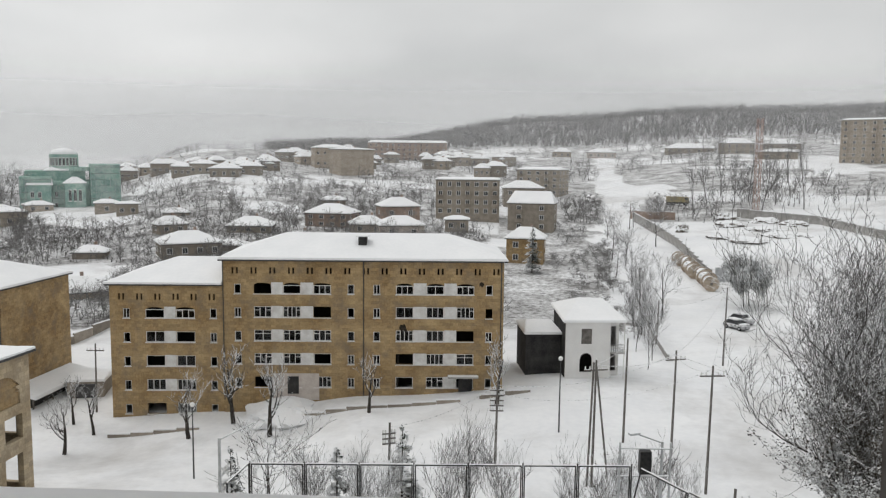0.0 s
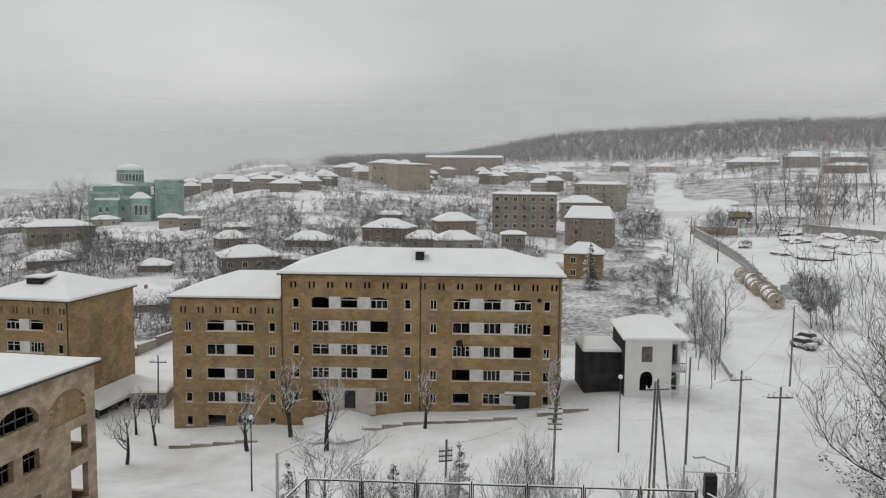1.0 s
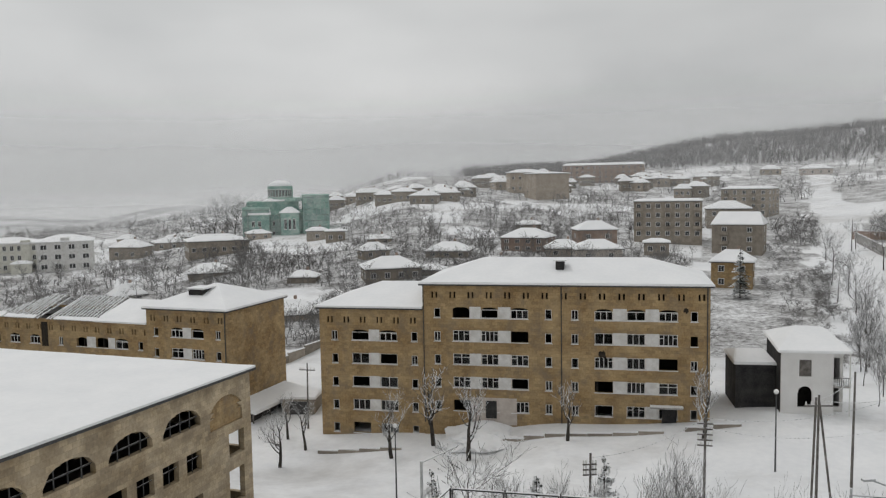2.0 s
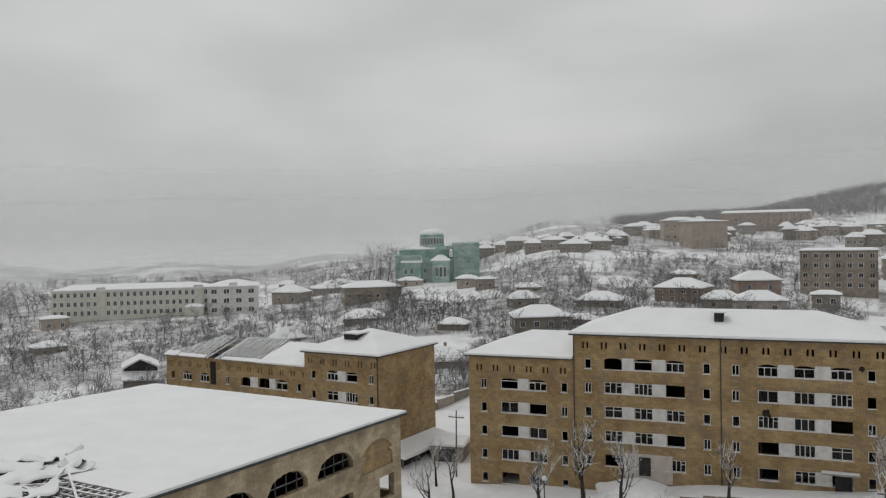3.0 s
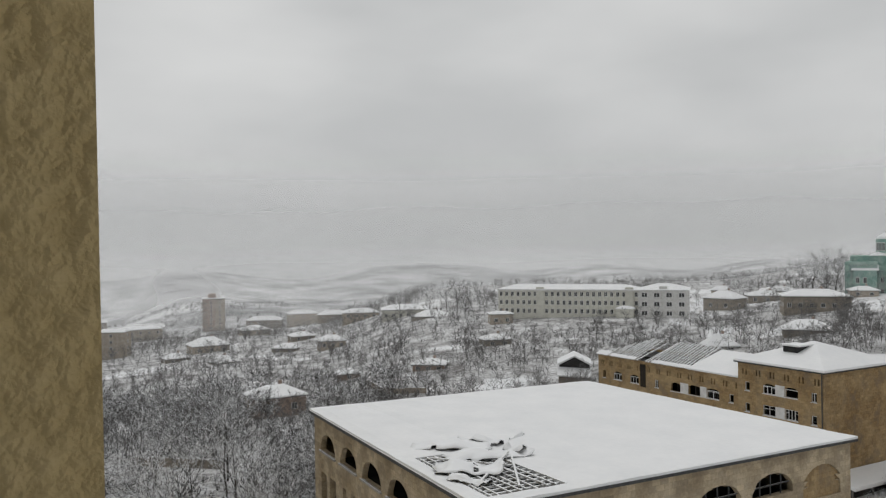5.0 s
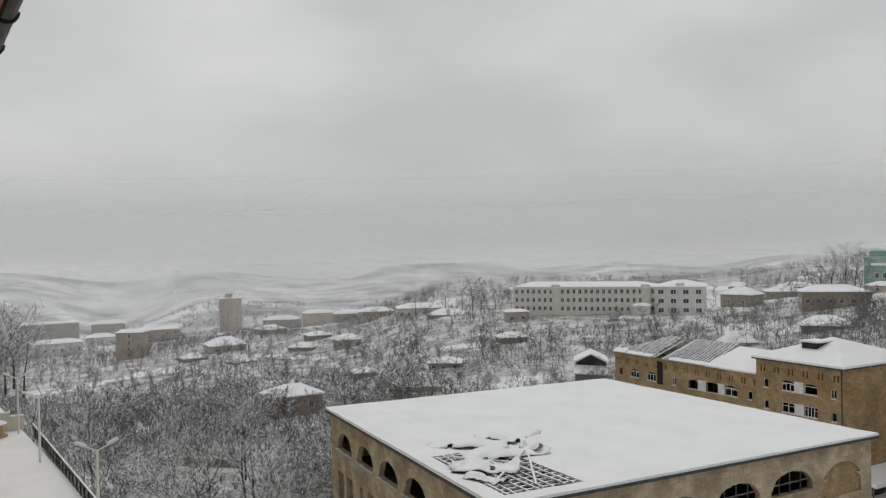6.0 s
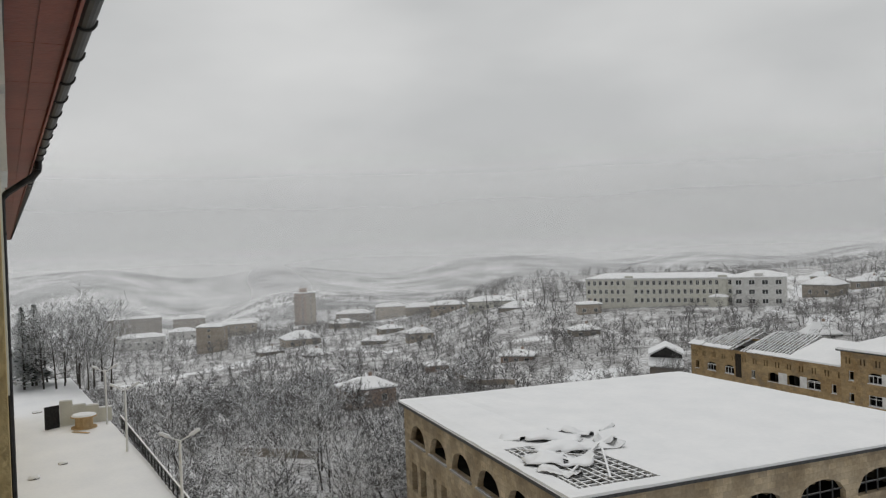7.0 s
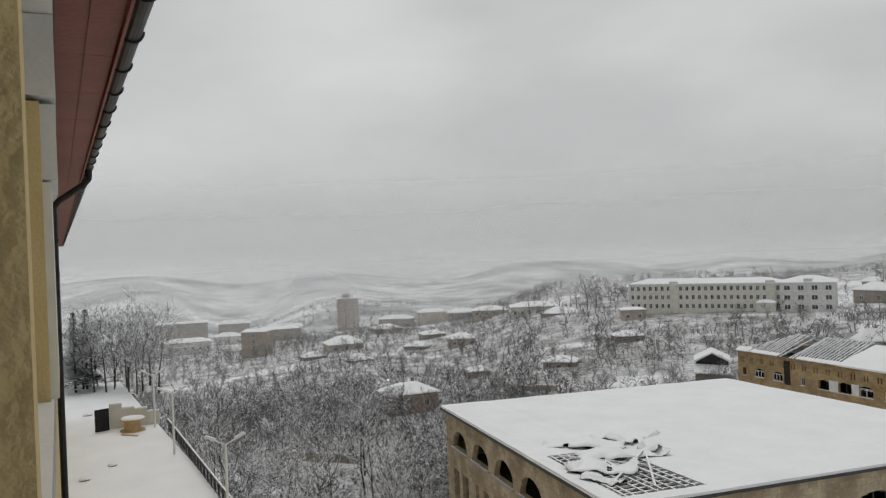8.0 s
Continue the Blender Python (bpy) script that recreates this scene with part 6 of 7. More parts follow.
def twiggy(seed, limbs, boughs, twigs, broad=0.8, w=0.011):
    """A bare tree of height 1 with a rounded crown of very fine twigs, in slim tapered slivers."""
    r = random.Random(seed)
    tris = []

    def sliver(p, q, w0, w1):
        side = (q - p).cross(Vector((r.gauss(0, 1), r.gauss(0, 1), r.gauss(0, 1)))).normalized()
        a, b = side * w0, side * w1
        tris.append((p - a, p + a, q + b))
        if w1 > 0.0012:
            tris.append((p - a, q + b, q - b))

    def bend(d, k, up):
        return (d + Vector((r.gauss(0, k), r.gauss(0, k), r.gauss(0, k) + up))).normalized()

    p, d = Vector((0, 0, 0)), Vector((r.gauss(0, 0.12), r.gauss(0, 0.12), 1)).normalized()
    trunk = [p]
    for i in range(4):
        d = bend(d, 0.14, 0.1)
        q = p + d * 0.17
        sliver(p, q, w * (1 - 0.2 * i), w * (0.8 - 0.2 * i))
        p = q
        trunk.append(p)
    for k in range(limbs):
        f = r.uniform(0.9, 3.99)
        i = int(f)
        p = trunk[i].lerp(trunk[i + 1], f - i)
        ang = k * 2.4 + r.uniform(-0.5, 0.5)
        d = Vector((math.cos(ang) * broad, math.sin(ang) * broad, r.uniform(0.35, 1.0))).normalized()
        length = r.uniform(0.26, 0.42) * (1.15 - 0.13 * f)
        pts = [p]
        for m in range(3):
            d = bend(d, 0.22, 0.12)
            q = p + d * length / 3
            sliver(p, q, w * (0.5 - 0.12 * m), w * (0.38 - 0.12 * m))
            p = q
            pts.append(p)
        for m in range(boughs):
            g = r.uniform(0.5, 2.99)
            j = int(g)
            b0 = pts[j].lerp(pts[j + 1], g - j)
            bd = bend(d, 0.75, 0.15)
            b1 = b0 + bd * length * r.uniform(0.35, 0.6)
            sliver(b0, b1, w * 0.26, w * 0.1)
            for t in range(twigs):
                t0 = b0.lerp(b1, r.uniform(0.15, 1.0))
                sliver(t0, t0 + bend(bd, 0.7, 0.1) * length * r.uniform(0.16, 0.36), w * 0.2, 0.0004)
    return np.array([[list(v) for v in t] for t in tris])


FINE = [twiggy(500 + k, 11, 7, 6, 0.75 + 0.12 * (k % 3), 0.0105) for k in range(8)]
TEMPLATES = [twiggy(800 + k, 8, 5, 4, 0.8, 0.013) for k in range(10)]
DISTANT = [twiggy(900 + k, 6, 4, 3, 0.85, 0.016) for k in range(8)]


def wood(name, places, label, mat, seed, shapes=None, stretch=1.0):
    shapes = shapes or TEMPLATES
    r = np.random.RandomState(seed)
    out = []
    for x, y, h in places:
        t = shapes[r.randint(len(shapes))]
        a = r.uniform(0, 2 * np.pi)
        c, s = np.cos(a), np.sin(a)
        w = h * r.uniform(1.1, 1.8) * stretch
        rot = np.array([[c * w, -s * w, 0], [s * w, c * w, 0], [0, 0, h]])
        out.append(t @ rot.T + np.array([x, y, land(x, y) + rough(x, y) - 0.1]))
    v = np.concatenate(out).reshape(-1, 3)
    me = bpy.data.meshes.new(name)
    me.from_pydata(v.tolist(), [], np.arange(len(v)).reshape(-1, 3).tolist())
    me.materials.append(mat)
    return tagged(new(name, me), label, "trees", kind="stuff")


def scatter(n, yaw0, yaw1, r0, r1, h0, h1, seed, keep=0.0, patch=45.0, steep=1.0):
    r = random.Random(seed)
    got = []
    tries = 0
    while len(got) < n and tries < n * 12:
        tries += 1
        yaw, d = radians(r.uniform(yaw0, yaw1)), r0 * (r1 / r0) ** (r.random() ** steep)
        x, y = -math.sin(yaw) * d, math.cos(yaw) * d
        if noise.noise((x / patch, y / patch, 7.7 if patch == 34 else seed * 0.37)) < keep or not clear_of(x, y):
            continue
        if any((x - a) ** 2 + (y - b) ** 2 < c * c for a, b, c in HOUSE_SPOTS):
            continue
        got.append((x, y, r.uniform(h0, h1)))
    return got


wood("bare_woods", scatter(430, 57, 91, 62, 205, 4.0, 11, 1, -0.12, 16), "dense bare trees with snow on every twig", GULLY_TWIG, 1, FINE, 0.8)
wood("bare_woods", scatter(2700, 26, 92, 140, 420, 3.5, 8.5, 2, -0.42, 34), "grey bare woods on the snowy slopes between houses", FAR_TWIG, 2, TEMPLATES, 0.75)
wood("bare_woods", scatter(1700, -4.0, 30, 112, 330, 3.0, 7.0, 3, -0.2, 34), "grey bare gardens between village houses", FAR_TWIG, 3, TEMPLATES, 0.8)
wood("bare_woods", scatter(620, -34, -7, 250, 620, 5, 9, 5, 0.08, 50), "bare woods above the road", FAR_TWIG, 5, DISTANT, 0.8)
wood("bare_woods", scatter(1500, -6, 60, 330, 760, 4, 8, 6, 0.02, 40), "bare trees among far houses", FAR_TWIG, 6, DISTANT, 0.9)
wood("undergrowth", scatter(2000, 56, 91, 60, 260, 0.8, 2.2, 11, -0.1, 12), "tangled bare undergrowth in the gully", GULLY_TWIG, 11, SHRUBS, 1.7)
wood("undergrowth", scatter(3000, -4, 58, 112, 420, 1.0, 2.4, 12, -0.2, 34), "tangled bare garden shrubs between the houses", FAR_TWIG, 12, SHRUBS, 2.0)
bank_rnd = random.Random(19)
bank = []
while len(bank) < 260:
    by = bank_rnd.uniform(112, 300)
    bx = road_x(by) - road_half(by) - 1.5 - bank_rnd.random() ** 1.3 * 13
    if clear_of(bx, by) and noise.noise((bx / 6, by / 9, 5.5)) > -0.1:
        bank.append((bx, by, bank_rnd.uniform(1.3, 3.4)))
wood("bare_thicket", bank, "bare snowy thicket on the road bank", FAR_TWIG, 14, FINE, 1.3)
wood("hill_forest", scatter(8000, -36, 12, 640, 1150, 7, 12, 7, -0.7, 120), "misty bare forest covering the hill", FAR_TWIG, 7, SHRUBS, 1.5)
wood("valley_woods", scatter(1800, 48, 95, 1250, 2500, 8, 14, 9, 0.12, 260), "grey patches of woods in the snowy valley", FAR_TWIG, 9, SHRUBS, 2.2)
wood("bare_woods", scatter(1200, 55, 92, 380, 760, 4, 9, 8, -0.05, 60), "bare trees among the lower town", FAR_TWIG, 8, DISTANT, 0.9)
for i, (x, y, s) in enumerate(((-72, 33, 0.8), (-78, 25, 1.0), (-70, 21, 0.9), (-85, 30, 1.0), (-95, 22, 1.1), (-62, 19, 0.8), (-92, 38, 0.9), (-104, 30, 1.1), (-110, 44, 1.0), (-80, 44, 0.9), (-98, 52, 0.9), (-76, 62, 0.9), (-88, 66, 0.9), (-120, 26, 1.1), (-112, 20, 1.2), (-68, 26, 0.7), (-103, 18.5, 1.2), (-90, 18.5, 1.1), (-74, 17.5, 0.9), (-66, 30, 0.8), (-82, 36, 0.9), (-88, 26, 1.0), (-70, 44, 0.8), (-100, 40, 0.9), (-116, 36, 1.0), (-94, 60, 0.8), (-106, 58, 0.9), (-126, 50, 1.0))):
    plant(TREES[i % 5], x, y, land(x, y), s * 1.12, 77 * i, "bare tree in the gully with snow on its branches", "gully trees")
for i, (x, y, s) in enumerate(((-119, 11.0, 1.1), (-122, 14.0, 1.2), (-117, 13.6, 1.05), (-124, 8.5, 1.2), (-121, 12.2, 1.0), (-115, 14.4, 0.9), (-126, 10.5, 1.2), (-118, 15.5, 1.3), (-122, 17.0, 1.35), (-114, 17.0, 1.15), (-126, 14.5, 1.3), (-120, 9.6, 1.15), (-124, 12.6, 1.25))):
    plant(TREES[(i + 2) % 5], x, y, 12.0, s * 0.8, 61 * i, "bare tree at the terrace end with snow on its branches", "terrace trees")
for x, y, size in ((-121.5, 7.4, 1.15), (-124.0, 9.0, 1.25), (-126.5, 7.6, 1.2)):
    plant(CONIFERS[1], x, y, 12.0, size, 30 + 20 * size, "dark conifer at the terrace end", "terrace conifers", "conifer_tree")
plant(CONIFERS[0], 19.2, 174.0, land(19, 174), 1.1, 30, "dark pine beside the houses", "", "conifer_tree")
for i, (x, y, s) in enumerate(((36.6, 134, 1.05), (41.0, 181.6, 0.85), (39.2, 188, 0.75), (37.5, 160, 0.95), (53.3, 203.6, 1.05), (35.0, 143, 0.9), (55.0, 236, 0.8), (36.5, 170, 0.7), (43.0, 205, 0.8), (44.5, 220, 0.8))):
    plant(TREES[i % 5], x, y, land(x, y), s, 67 * i, "bare dark tree beside the snowy road", "roadside trees")
for i in range(9):
    yaw, d = radians(-17.0 - 0.85 * i), 270 + 9 * ((i * 7) % 5)
    x, y = -math.sin(yaw) * d, math.cos(yaw) * d
    plant(POPLARS[i % 2], x, y, land(x, y), 1.5 + 0.25 * (i % 3), 55 * i, "tall bare poplar above the road", "tall poplars")

for i, (yaw, d, size) in enumerate(((52.5, 336, 1.35), (53.2, 340, 1.1), (51.9, 338, 1.0), (54.4, 345, 0.9), (50.9, 340, 0.9), (56.5, 350, 1.0), (33.4, 335, 1.0), (34.2, 345, 1.2), (31.6, 350, 1.1), (29.2, 345, 1.5), (28.4, 350, 1.7), (27.9, 340, 1.6), (29.8, 352, 1.2))):
    x, y = -d * math.sin(radians(yaw)), d * math.cos(radians(yaw))
    plant(TREES[i % 5], x, y, land(x, y), size, 83 * i, "tall bare tree on the town's skyline", "skyline trees")


# ---- along the road ----
def pole(x, y, h, arms=1, turn=0, label="weathered wooden utility pole with crossarm and insulators", strut=False, reach=1.0):
    z = land(x, y)
    p = thing("utility_pole", pose(x, y, z - 0.2, 0, 0, turn), label, "utility pole", "utility poles")
    part("post", bar(bmesh.new(), (0, 0, 0), (0.12, 0, h + 0.2), 0.13, 8, 0.085), [WOOD], p)
    for k in range(arms):
        a = part("crossarm", box(-0.95 * reach, 1.15 * reach, -0.06, 0.06, h - 0.75 - 0.8 * reach * k, h - 0.62 - 0.8 * reach * k), [WOOD], p)
        for s in (-0.85, -0.45, 0.6, 1.05):
            part("insulator", bar(bmesh.new(), (s * reach, 0, h - 0.62 - 0.8 * reach * k), (s * reach, 0, h - 0.36 - 0.8 * reach * k), 0.07, 6, 0.045), [FRAME_WHITE], a)
    if strut:
        part("strut", bar(bmesh.new(), (1.6, 0.2, 0), (0.15, 0, h - 0.4), 0.085, 6), [WOOD], p)
        part("second_post", bar(bmesh.new(), (-0.35, 0.2, 0), (-0.1, 0, h), 0.09, 6), [WOOD], p)
    return Vector((x, y, z + h - 0.4))


P1 = pole(13.1, 68.0, 11.2, 1, 10, "double wooden utility pole with slanting strut", True)
P2 = pole(21.9, 75.0, 10.0, 1, 15)
P3 = pole(22.3, 65.9, 11.0, 1, 5)
P4 = pole(37.1, 105.5, 10.4, 0, 0, "plain concrete utility pole beside the road")
P5 = pole(31.5, 117.7, 6.4, 0, 0, "plain wooden pole at the roadside")
P6 = pole(5.1, 73.0, 8.0, 5, 0, "short pole stacked with crossarms", False, 0.6)
P7 = pole(18.0, 78.0, 10.5, 0, 0, "slim concrete pole with a small lamp")
P8 = pole(-41.5, 96.0, 8.5, 1, 0)
P9 = pole(-4.0, 61.5, 8.6, 3, 20, "short pole stacked with crossarms", False, 0.5)
P11 = pole(18.3, 48.9, 7.8, 3, 10, "short pole with three snow-laden crossarms")
P10 = pole(53.5, 234.0, 8.0, 0, 0, "plain wooden pole at the roadside")


def wire(a, b, sag=0.9):
    bm = bmesh.new()
    n = 12
    pts = [a.lerp(b, k / n) - Vector((0, 0, sag * 4 * (k / n) * (1 - k / n))) for k in range(n + 1)]
    side = (b - a).cross(Vector((0, 0, 1))).normalized() * 0.024
    rings = [[bm.verts.new(p + o) for o in (side, -side, Vector((0, 0, 0.04)))] for p in pts]
    for p, q in zip(rings, rings[1:]):
        for k in range(3):
            bm.faces.new((p[k], p[(k + 1) % 3], q[(k + 1) % 3], q[k]))
    tagged(new("power_cable", to_mesh("power_cable", bm, [METAL_DARK])), "sagging power cable frosted with snow", "cable", "power cables")


for a, b, s in ((P6, P2, 1.2), (P6 - Vector((0, 0, 0.8)), P3, 1.5), (P2, P3, 0.6), (P2, P4, 1.0), (P3, P4, 1.4), (P1, P2, 0.6), (P4, P5, 0.9), (P5, P10, 2.5), (P9, P6, 0.7), (P1, P7, 0.4), (P3, Vector((39, 58, 9)), 1.0), (P2, Vector((40, 70, 9.5)), 1.0), (Vector((24, 42, 11)), Vector((40, 38, 10)), 0.8), (Vector((24, 42, 10)), Vector((40, 38, 9)), 0.8)):
    wire(a, b, s)


def yard_lamp(x, y, h=7.6, label="slim dark yard lamp with a round white globe"):
    lamp = thing("street_lamp", pose(x, y, land(x, y) - 0.1), label, "street lamp", "yard lamps")
    part("pole", bar(bmesh.new(), (0, 0, 0), (0, 0, h), 0.09, 8, 0.05), [METAL_DARK], lamp)
    g = bmesh.new()
    bmesh.ops.create_icosphere(g, subdivisions=2, radius=0.24, matrix=Matrix.Translation((0, 0, h + 0.2)))
    part("globe", g, [FRAME_WHITE], lamp)


yard_lamp(12.1, 81.0)
yard_lamp(-23.1, 74.1, 7.0)
arm_lamp = thing("street_lamp", pose(14.2, 50.5, 2.0, 0, 0, 200), "grey mast lamp with a long slanting arm", "street lamp")
part("pole", bar(bmesh.new(), (0, 0, 0), (0, 0, 10.2), 0.13, 8, 0.08), [METAL_LIGHT], arm_lamp)
part("arm", bar(bmesh.new(), (0, 0, 10.1), (2.1, 0.2, 11.0), 0.05, 6), [METAL_LIGHT], arm_lamp)
part("lamp_head", box(1.9, 2.6, 0.05, 0.35, 10.95, 11.08), [METAL_LIGHT], arm_lamp)
mast = thing("street_lamp", pose(-12.4, 44.6, 2.0, 0, 0, 100), "pale street lamp standing behind the fence", "street lamp")
part("pole", bar(bmesh.new(), (0, 0, 0), (0, 0, 12.2), 0.13, 8, 0.08), [METAL_LIGHT], mast)
part("arm", bar(bmesh.new(), (0, 0, 12.1), (0.3, -1.9, 12.9), 0.05, 6), [METAL_LIGHT], mast)
board = thing("transformer_box", pose(13.0, 50.0, 2.0, 0, 0, 0), "dark grey cabinet on a steel frame behind the fence", "cabinet")
part("cabinet", box(-0.36, 0.36, -0.25, 0.25, 8.3, 9.75), [METAL_BLACK], board)
for x in (-1.6, 1.6):
    part("leg", bar(bmesh.new(), (x, 0, 0), (x, 0, 10.3), 0.07, 6), [METAL_LIGHT], board)
for z in (8.1, 9.9):
    part("crossbar", bar(bmesh.new(), (-1.7, 0, z), (1.7, 0, z), 0.06, 6), [METAL_LIGHT], board)

# cable reels in a row, corrugated gate, roadside walls
RP0, RP1 = Vector((53.2, 181.0)), Vector((51.9, 155.5))
step = (RP1 - RP0) / 6
turn = math.degrees(math.atan2(step.y, step.x))
for k in range(7):
    c = RP0 + step * k
    reel = thing("cable_reel", pose(c.x + 0.5 * ((k * 5) % 3 - 1), c.y, land(c.x, c.y) + 1.45, 0, 0, turn + 6 * ((k * 7) % 3 - 1)), "large tan cable reel lying on its rim in snow", "cable reel", "row of cable reels")
    s = step.length
    part("drum", bar(bmesh.new(), (-s * 0.38, 0, 0), (s * 0.38, 0, 0), 1.15, 16), [BALE], reel)
    for e in (-0.44, 0.36):
        part("flange", bar(bmesh.new(), (s * e, 0, 0), (s * (e + 0.06), 0, 0), 1.5, 18), [BALE], reel)
    part("hub", bar(bmesh.new(), (s * 0.425, 0, 0), (s * 0.45, 0, 0), 0.3, 10), [WOOD], reel)
gz = land(58, 163)
gate2 = thing("sheet_gate", pose(54.9, 163.2, gz - 0.1, 0, 0, 2), "pair of grey corrugated sheet gates", "gate")
for k in range(2):
    leaf = part("leaf", box(3.7 * k, 3.7 * k + 3.62, -0.05, 0.05, 0, 3.1), [METAL_LIGHT], gate2)
    for q in range(12):
        part("rib", box(3.7 * k + 0.3 * q, 3.7 * k + 0.3 * q + 0.12, -0.10, -0.053, 0.05, 3.05), [METAL_LIGHT], leaf)


def wall_run(name, pts, h, mat, label, seg=4.0):
    w = thing(name, pose(*pts[0], 0), label, "wall")
    base = Vector(pts[0])
    for a, b in zip(pts, pts[1:]):
        a, b = Vector(a), Vector(b)
        n = max(1, int((b - a).length / seg))
        for k in range(n):
            p, q = a.lerp(b, k / n), a.lerp(b, (k + 1) / n)
            d = (q - p).normalized()
            z = land(*((p + q) / 2))
            ang = math.degrees(math.atan2(d.y, d.x))
            s = part("panel", box(0, (q - p).length - 0.06, -0.12, 0.12, -1.5, h), [mat], w, at=pose(p.x - base.x, p.y - base.y, z, 0, 0, ang))
            part("snow_cap", box(0, (q - p).length - 0.06, -0.15, 0.15, h + 0.003, h + 0.14), [SNOW], s)
    return w


def heap(x, y, r, h, label="snow-dusted mound of soil and rubble", mat=SOIL):
    bm = bmesh.new()
    bmesh.ops.create_icosphere(bm, subdivisions=4, radius=1.0)
    for v in bm.verts:
        k = 1 + 0.35 * noise.noise(v.co * 1.7 + Vector((x, y, 0))) + 0.15 * noise.noise(v.co * 6)
        v.co = Vector((v.co.x * r * k, v.co.y * r * k, v.co.z * h * k))
    ob = tagged(new("soil_mound", to_mesh("soil_mound", bm, [mat])), label, "heap", "soil heaps")
    ob.matrix_basis = pose(x, y, land(x, y))


wall_run("concrete_fence", [(54.6, 164.5), (57.9, 200.0), (58.6, 252.0)], 2.3, CONCRETE, "long concrete fence beside the snowy road")
wall_run("concrete_fence", [(88.8, 247), (104.3, 226.0), (106.4, 200.0), (112, 180)], 2.6, CONCRETE, "grey concrete wall round the building site")
wall_run("concrete_fence", [(59.0, 257.0), (70.6, 248.5)], 2.0, BRICK_RED, "low reddish wall across the slope")
wall_run("low_wall", [(-15.3, 89.6), (-6, 90.6), (2.3, 91.7)], 0.35, STONE_GREY, "low stone kerb wall before the block", 2.2)
wall_run("low_wall", [(-37, 88.2), (-27, 89.0)], 0.3, STONE_GREY, "low stone kerb wall before the wing", 2.2)
wall_run("low_wall", [(4.5, 92.0), (10.5, 93.2)], 0.35, STONE_GREY, "low stone kerb beside the block's end", 2.2)
wall_run("low_wall", [(30.6, 108.0), (32.0, 121.0), (36.2, 150.0)], 0.8, CONCRETE, "low concrete kerb wall along the road bank", 3.0)
wall_run("gully_wall", [(-133.0, 38.0), (-125.0, 42.5), (-117.5, 46.5)], 1.3, STONE_GREY, "low dark stone wall in the wooded gully", 2.5)
wall_run("garden_wall", [(-181, 109.5), (-166, 105), (-158, 112)], 1.4, STONE_TAN, "pale garden wall capped with snow")
wall_run("yard_wall", [(-61, 118.5), (-57, 124.5), (-55, 133.7)], 1.5, STONE_GREY, "grey courtyard wall between the blocks")
heap(-18.0, 91.6, 4.4, 1.5, "mound of snow over the entrance ramp", SNOW)

crane = thing("lattice_mast", pose(95.7, 250.5, 13.0), "faded red lattice mast on the building site", "mast")
for sx, sy in ((-0.7, -0.7), (0.7, -0.7), (0.7, 0.7), (-0.7, 0.7)):
    part("leg", bar(bmesh.new(), (sx, sy, 0), (sx, sy, 30), 0.09, 4), [CRANE_RED], crane)
for k in range(15):
    for a, b in (((-0.7, -0.7), (0.7, -0.7)), ((0.7, -0.7), (0.7, 0.7)), ((0.7, 0.7), (-0.7, 0.7)), ((-0.7, 0.7), (-0.7, -0.7))):
        part("brace", bar(bmesh.new(), (*a, 2 * k), (*b, 2 * k + 2), 0.05, 4), [CRANE_RED], crane)


def wheel(parent, x, y, r, w=0.35):
    t = part("wheel", bar(bmesh.new(), (x, y - w / 2, r), (x, y + w / 2, r), r, 14), [RUBBER], parent)
    part("rim", bar(bmesh.new(), (x, y - w / 2 - 0.02, r), (x, y + w / 2 + 0.02, r), r * 0.5, 10), [METAL_LIGHT], t)


truck = thing("lorry", pose(74.8, 275.0, land(78, 275), 0, 0, -8), "sand-coloured lorry parked in the snow", "lorry")
body = box(0, 5.4, -1.2, 1.2, 1.1, 3.0)
bmesh.ops.bevel(body, geom=body.edges[:], offset=0.08, segments=2, affect="EDGES")
part("cargo_box", body, [PAINT_SAND], truck)
cab = box(5.5, 7.3, -1.15, 1.15, 0.8, 2.9)
bmesh.ops.bevel(cab, geom=cab.edges[:], offset=0.2, segments=2, affect="EDGES")
part("cab", cab, [PAINT_SAND], truck)
part("windscreen", box(7.24, 7.33, -0.95, 0.95, 1.95, 2.6), [PANE_DARK], truck)
part("side_window", box(5.9, 6.9, -1.18, -1.1, 1.95, 2.6), [PANE_DARK], truck)
part("chassis", box(0, 7.0, -0.5, 0.5, 0.6, 1.08), [METAL_BLACK], truck)
for x in (1.0, 2.3, 6.3):
    for y in (-1.05, 1.05):
        wheel(truck, x, y, 0.55)


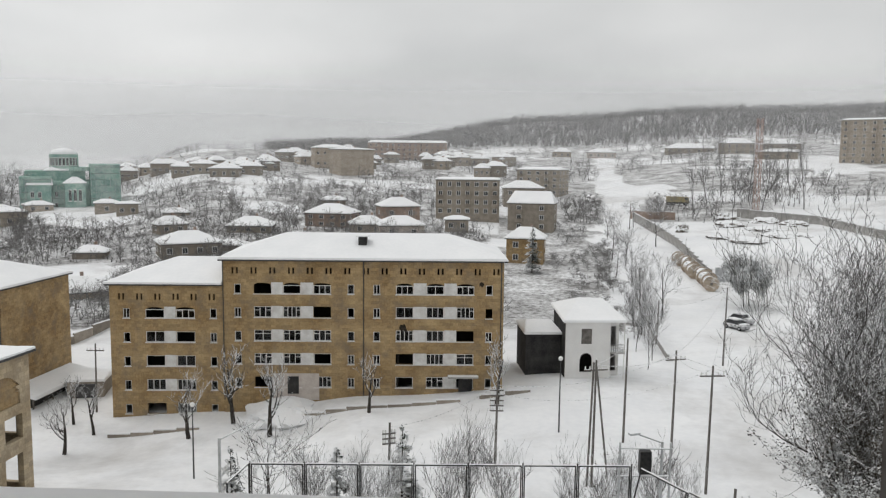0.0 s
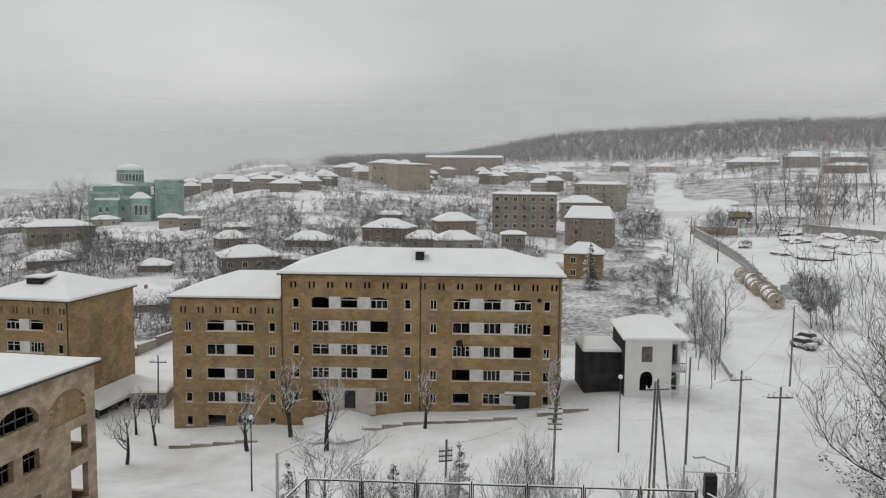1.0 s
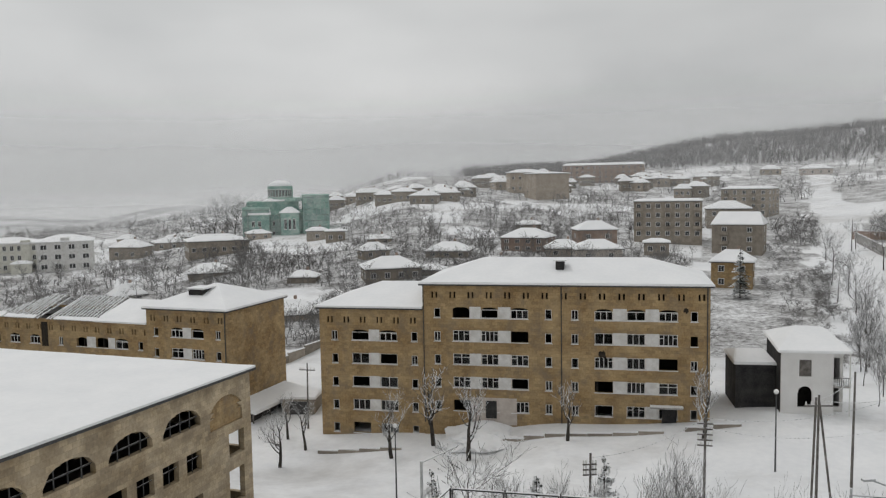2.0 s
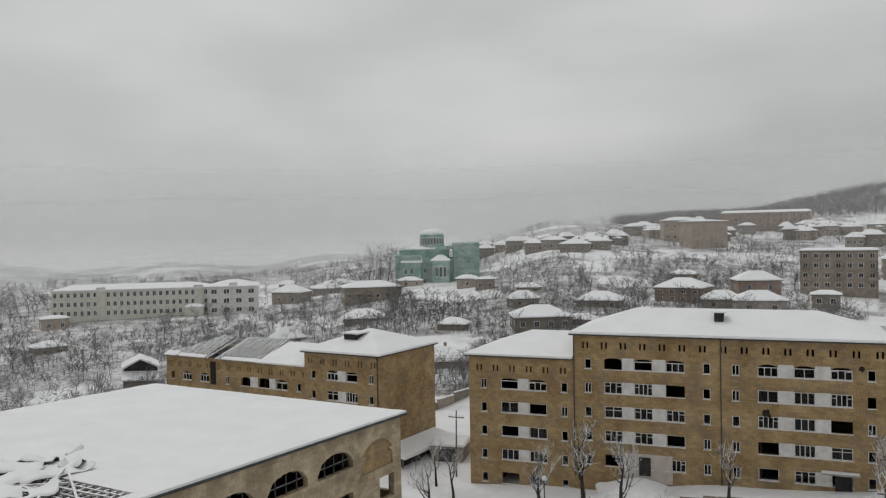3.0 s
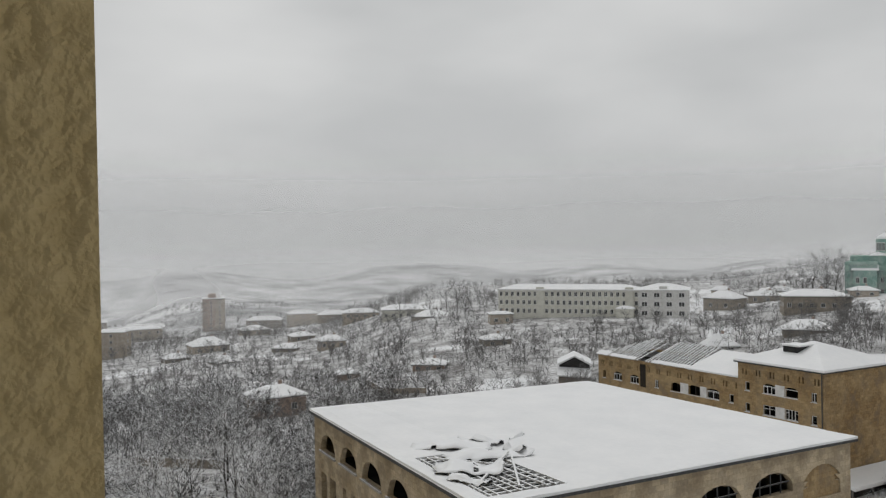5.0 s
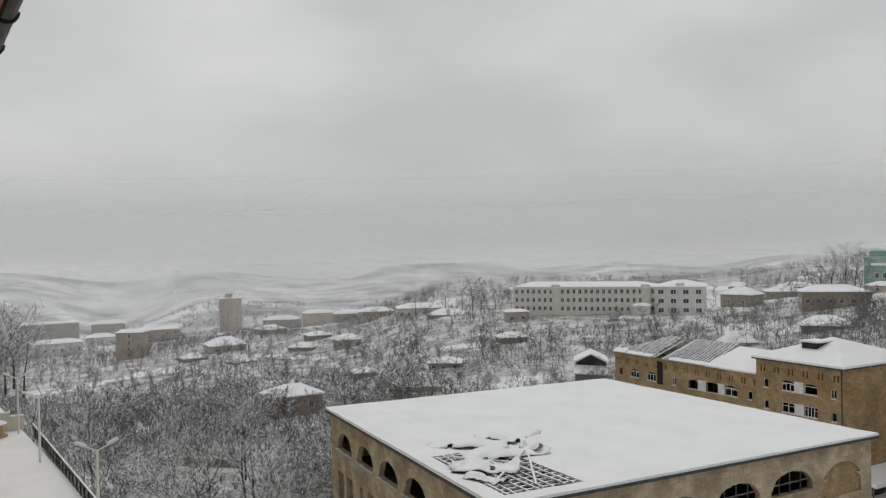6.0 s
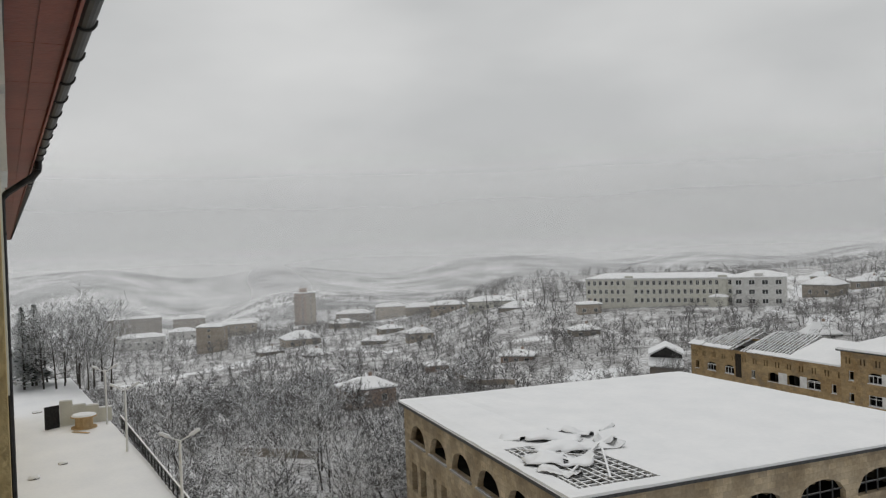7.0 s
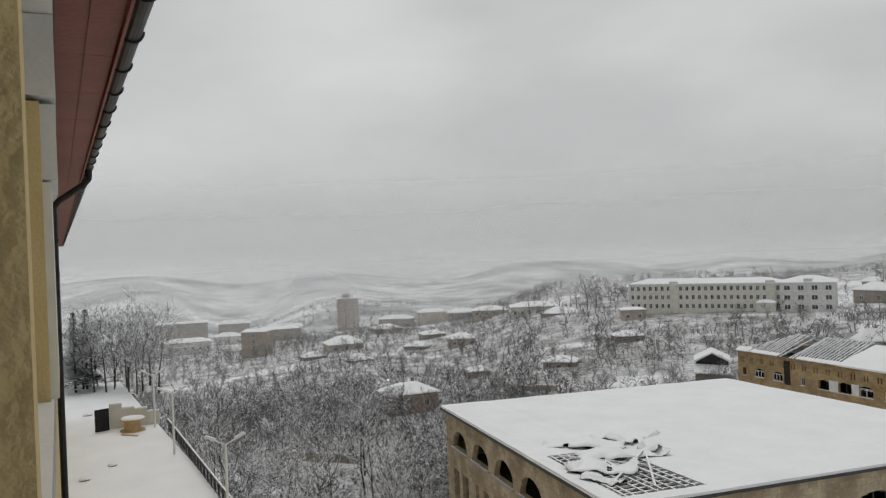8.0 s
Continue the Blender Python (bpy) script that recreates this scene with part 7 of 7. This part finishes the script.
def parked_car(x, y, turn):
    c = thing("car", pose(x, y, land(x, y), 0, 0, turn), "grey parked car buried under fresh snow", "car", "parked cars")
    lower = box(-2.1, 2.1, -0.85, 0.85, 0.3, 0.95)
    bmesh.ops.bevel(lower, geom=lower.edges[:], offset=0.15, segments=3, affect="EDGES")
    part("body", lower, [CAR_GREY], c)
    up = bmesh.new()
    lo = [up.verts.new(p) for p in ((-1.7, -0.78, 0.93), (1.1, -0.78, 0.93), (1.1, 0.78, 0.93), (-1.7, 0.78, 0.93))]
    hi = [up.verts.new(p) for p in ((-1.2, -0.66, 1.48), (0.5, -0.66, 1.48), (0.5, 0.66, 1.48), (-1.2, 0.66, 1.48))]
    for k in range(4):
        up.faces.new((lo[k], lo[(k + 1) % 4], hi[(k + 1) % 4], hi[k]))
    up.faces.new(hi)
    up.faces.new(lo[::-1])
    part("cabin", up, [PANE_DARK], c)
    sn = box(-1.25, 0.55, -0.68, 0.68, 1.485, 1.68)
    bmesh.ops.bevel(sn, geom=sn.edges[:], offset=0.07, segments=2, affect="EDGES")
    part("snow_cap", sn, [SNOW], c)
    hood = box(1.05, 2.05, -0.75, 0.75, 0.953, 1.08)
    bmesh.ops.bevel(hood, geom=hood.edges[:], offset=0.05, segments=2, affect="EDGES")
    part("snow_cap", hood, [SNOW], c)
    for wx in (-1.3, 1.3):
        for wy in (-0.78, 0.78):
            wheel(c, wx, wy, 0.32, 0.22)


parked_car(48.2, 129.6, -60)
parked_car(46.2, 126.2, -62)


for x, y, r, h in ((77.6, 206, 5, 1.0), (81, 231, 4, 1.4), (90, 212, 6, 1.0), (84, 245, 3.4, 1.7), (98, 228, 4, 1.5), (66, 225, 1.7, 2.2), (88, 222, 5, 0.9), (72, 212, 3, 0.8), (93, 236, 4, 1.3)):
    heap(x, y, r, h)


# ---- curtains standing in for haze and low cloud over far town and valley ----
def mist_material(name, dens, lift, soft, patch, rise, top):
    m = bpy.data.materials.new(name)
    m.use_nodes = True
    n, l = m.node_tree.nodes, m.node_tree.links
    n.remove(n["Principled BSDF"])
    tr, df, tl = n.new("ShaderNodeBsdfTransparent"), n.new("ShaderNodeBsdfDiffuse"), n.new("ShaderNodeBsdfTranslucent")
    df.inputs[0].default_value = tl.inputs[0].default_value = (0.92, 0.925, 0.93, 1)
    both, mix = n.new("ShaderNodeMixShader"), n.new("ShaderNodeMixShader")
    l.new(df.outputs[0], both.inputs[1])
    l.new(tl.outputs[0], both.inputs[2])
    co = n.new("ShaderNodeTexCoord")
    mp = n.new("ShaderNodeMapping")
    mp.inputs["Scale"].default_value = (1, 1, 2.0)
    l.new(co.outputs["Object"], mp.inputs[0])
    no = n.new("ShaderNodeTexNoise")
    no.inputs["Scale"].default_value, no.inputs["Detail"].default_value = patch, 1.5
    l.new(mp.outputs[0], no.inputs["Vector"])
    sep = n.new("ShaderNodeSeparateXYZ")
    l.new(co.outputs["Object"], sep.inputs[0])
    up = n.new("ShaderNodeMapRange")
    up.interpolation_type = "SMOOTHSTEP"
    up.inputs[1].default_value, up.inputs[2].default_value = lift, lift + soft
    thin = n.new("ShaderNodeMapRange")
    thin.interpolation_type = "SMOOTHSTEP"
    thin.inputs[1].default_value, thin.inputs[2].default_value = top * 0.35, top * 0.95
    thin.inputs[3].default_value, thin.inputs[4].default_value = 1.0, 0.0
    l.new(sep.outputs["Z"], thin.inputs[0])
    l.new(sep.outputs["Z"], up.inputs[0])
    a = n.new("ShaderNodeMath")
    a.operation = "MULTIPLY_ADD"
    l.new(no.outputs["Fac"], a.inputs[0])
    a.inputs[1].default_value = dens
    a.inputs[2].default_value = dens * 0.5
    b = n.new("ShaderNodeMath")
    b.operation = "MULTIPLY_ADD"
    b.use_clamp = True
    l.new(up.outputs[0], b.inputs[0])
    b.inputs[1].default_value = rise
    l.new(a.outputs[0], b.inputs[2])
    c = n.new("ShaderNodeMath")
    c.operation = "MULTIPLY"
    l.new(b.outputs[0], c.inputs[0])
    l.new(thin.outputs[0], c.inputs[1])
    l.new(c.outputs[0], mix.inputs[0])
    l.new(tr.outputs[0], mix.inputs[1])
    l.new(both.outputs[0], mix.inputs[2])
    l.new(mix.outputs[0], n["Material Output"].inputs[0])
    return m


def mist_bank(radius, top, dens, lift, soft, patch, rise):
    bm = bmesh.new()
    ring = []
    for k in range(61):
        a = radians(-45 + 2.5 * k)
        ring.append([bm.verts.new((-math.sin(a) * radius, math.cos(a) * radius, z)) for z in (-160.0, top)])
    for p, q in zip(ring, ring[1:]):
        bm.faces.new((p[0], q[0], q[1], p[1]))
    me = to_mesh("mist_bank", bm, [mist_material("mist", dens, lift, soft, patch, rise, top)])
    me.shade_smooth()
    tagged(new("mist_bank", me), "pale see-through curtain standing in for haze and low cloud", "mist", kind="structure")


# added sheets at set distances, each veils what lies behind it
mist_bank(285, 90, 0.06, 120, 300, 0.006, 0.0)
mist_bank(455, 110, 0.10, 120, 300, 0.006, 0.0)
mist_bank(625, 120, 0.17, 50, 60, 0.004, 0.25)
mist_bank(1180, 190, 0.16, 50, 90, 0.004, 0.4)
mist_bank(2650, 300, 0.22, -40, 90, 0.002, 0.7)
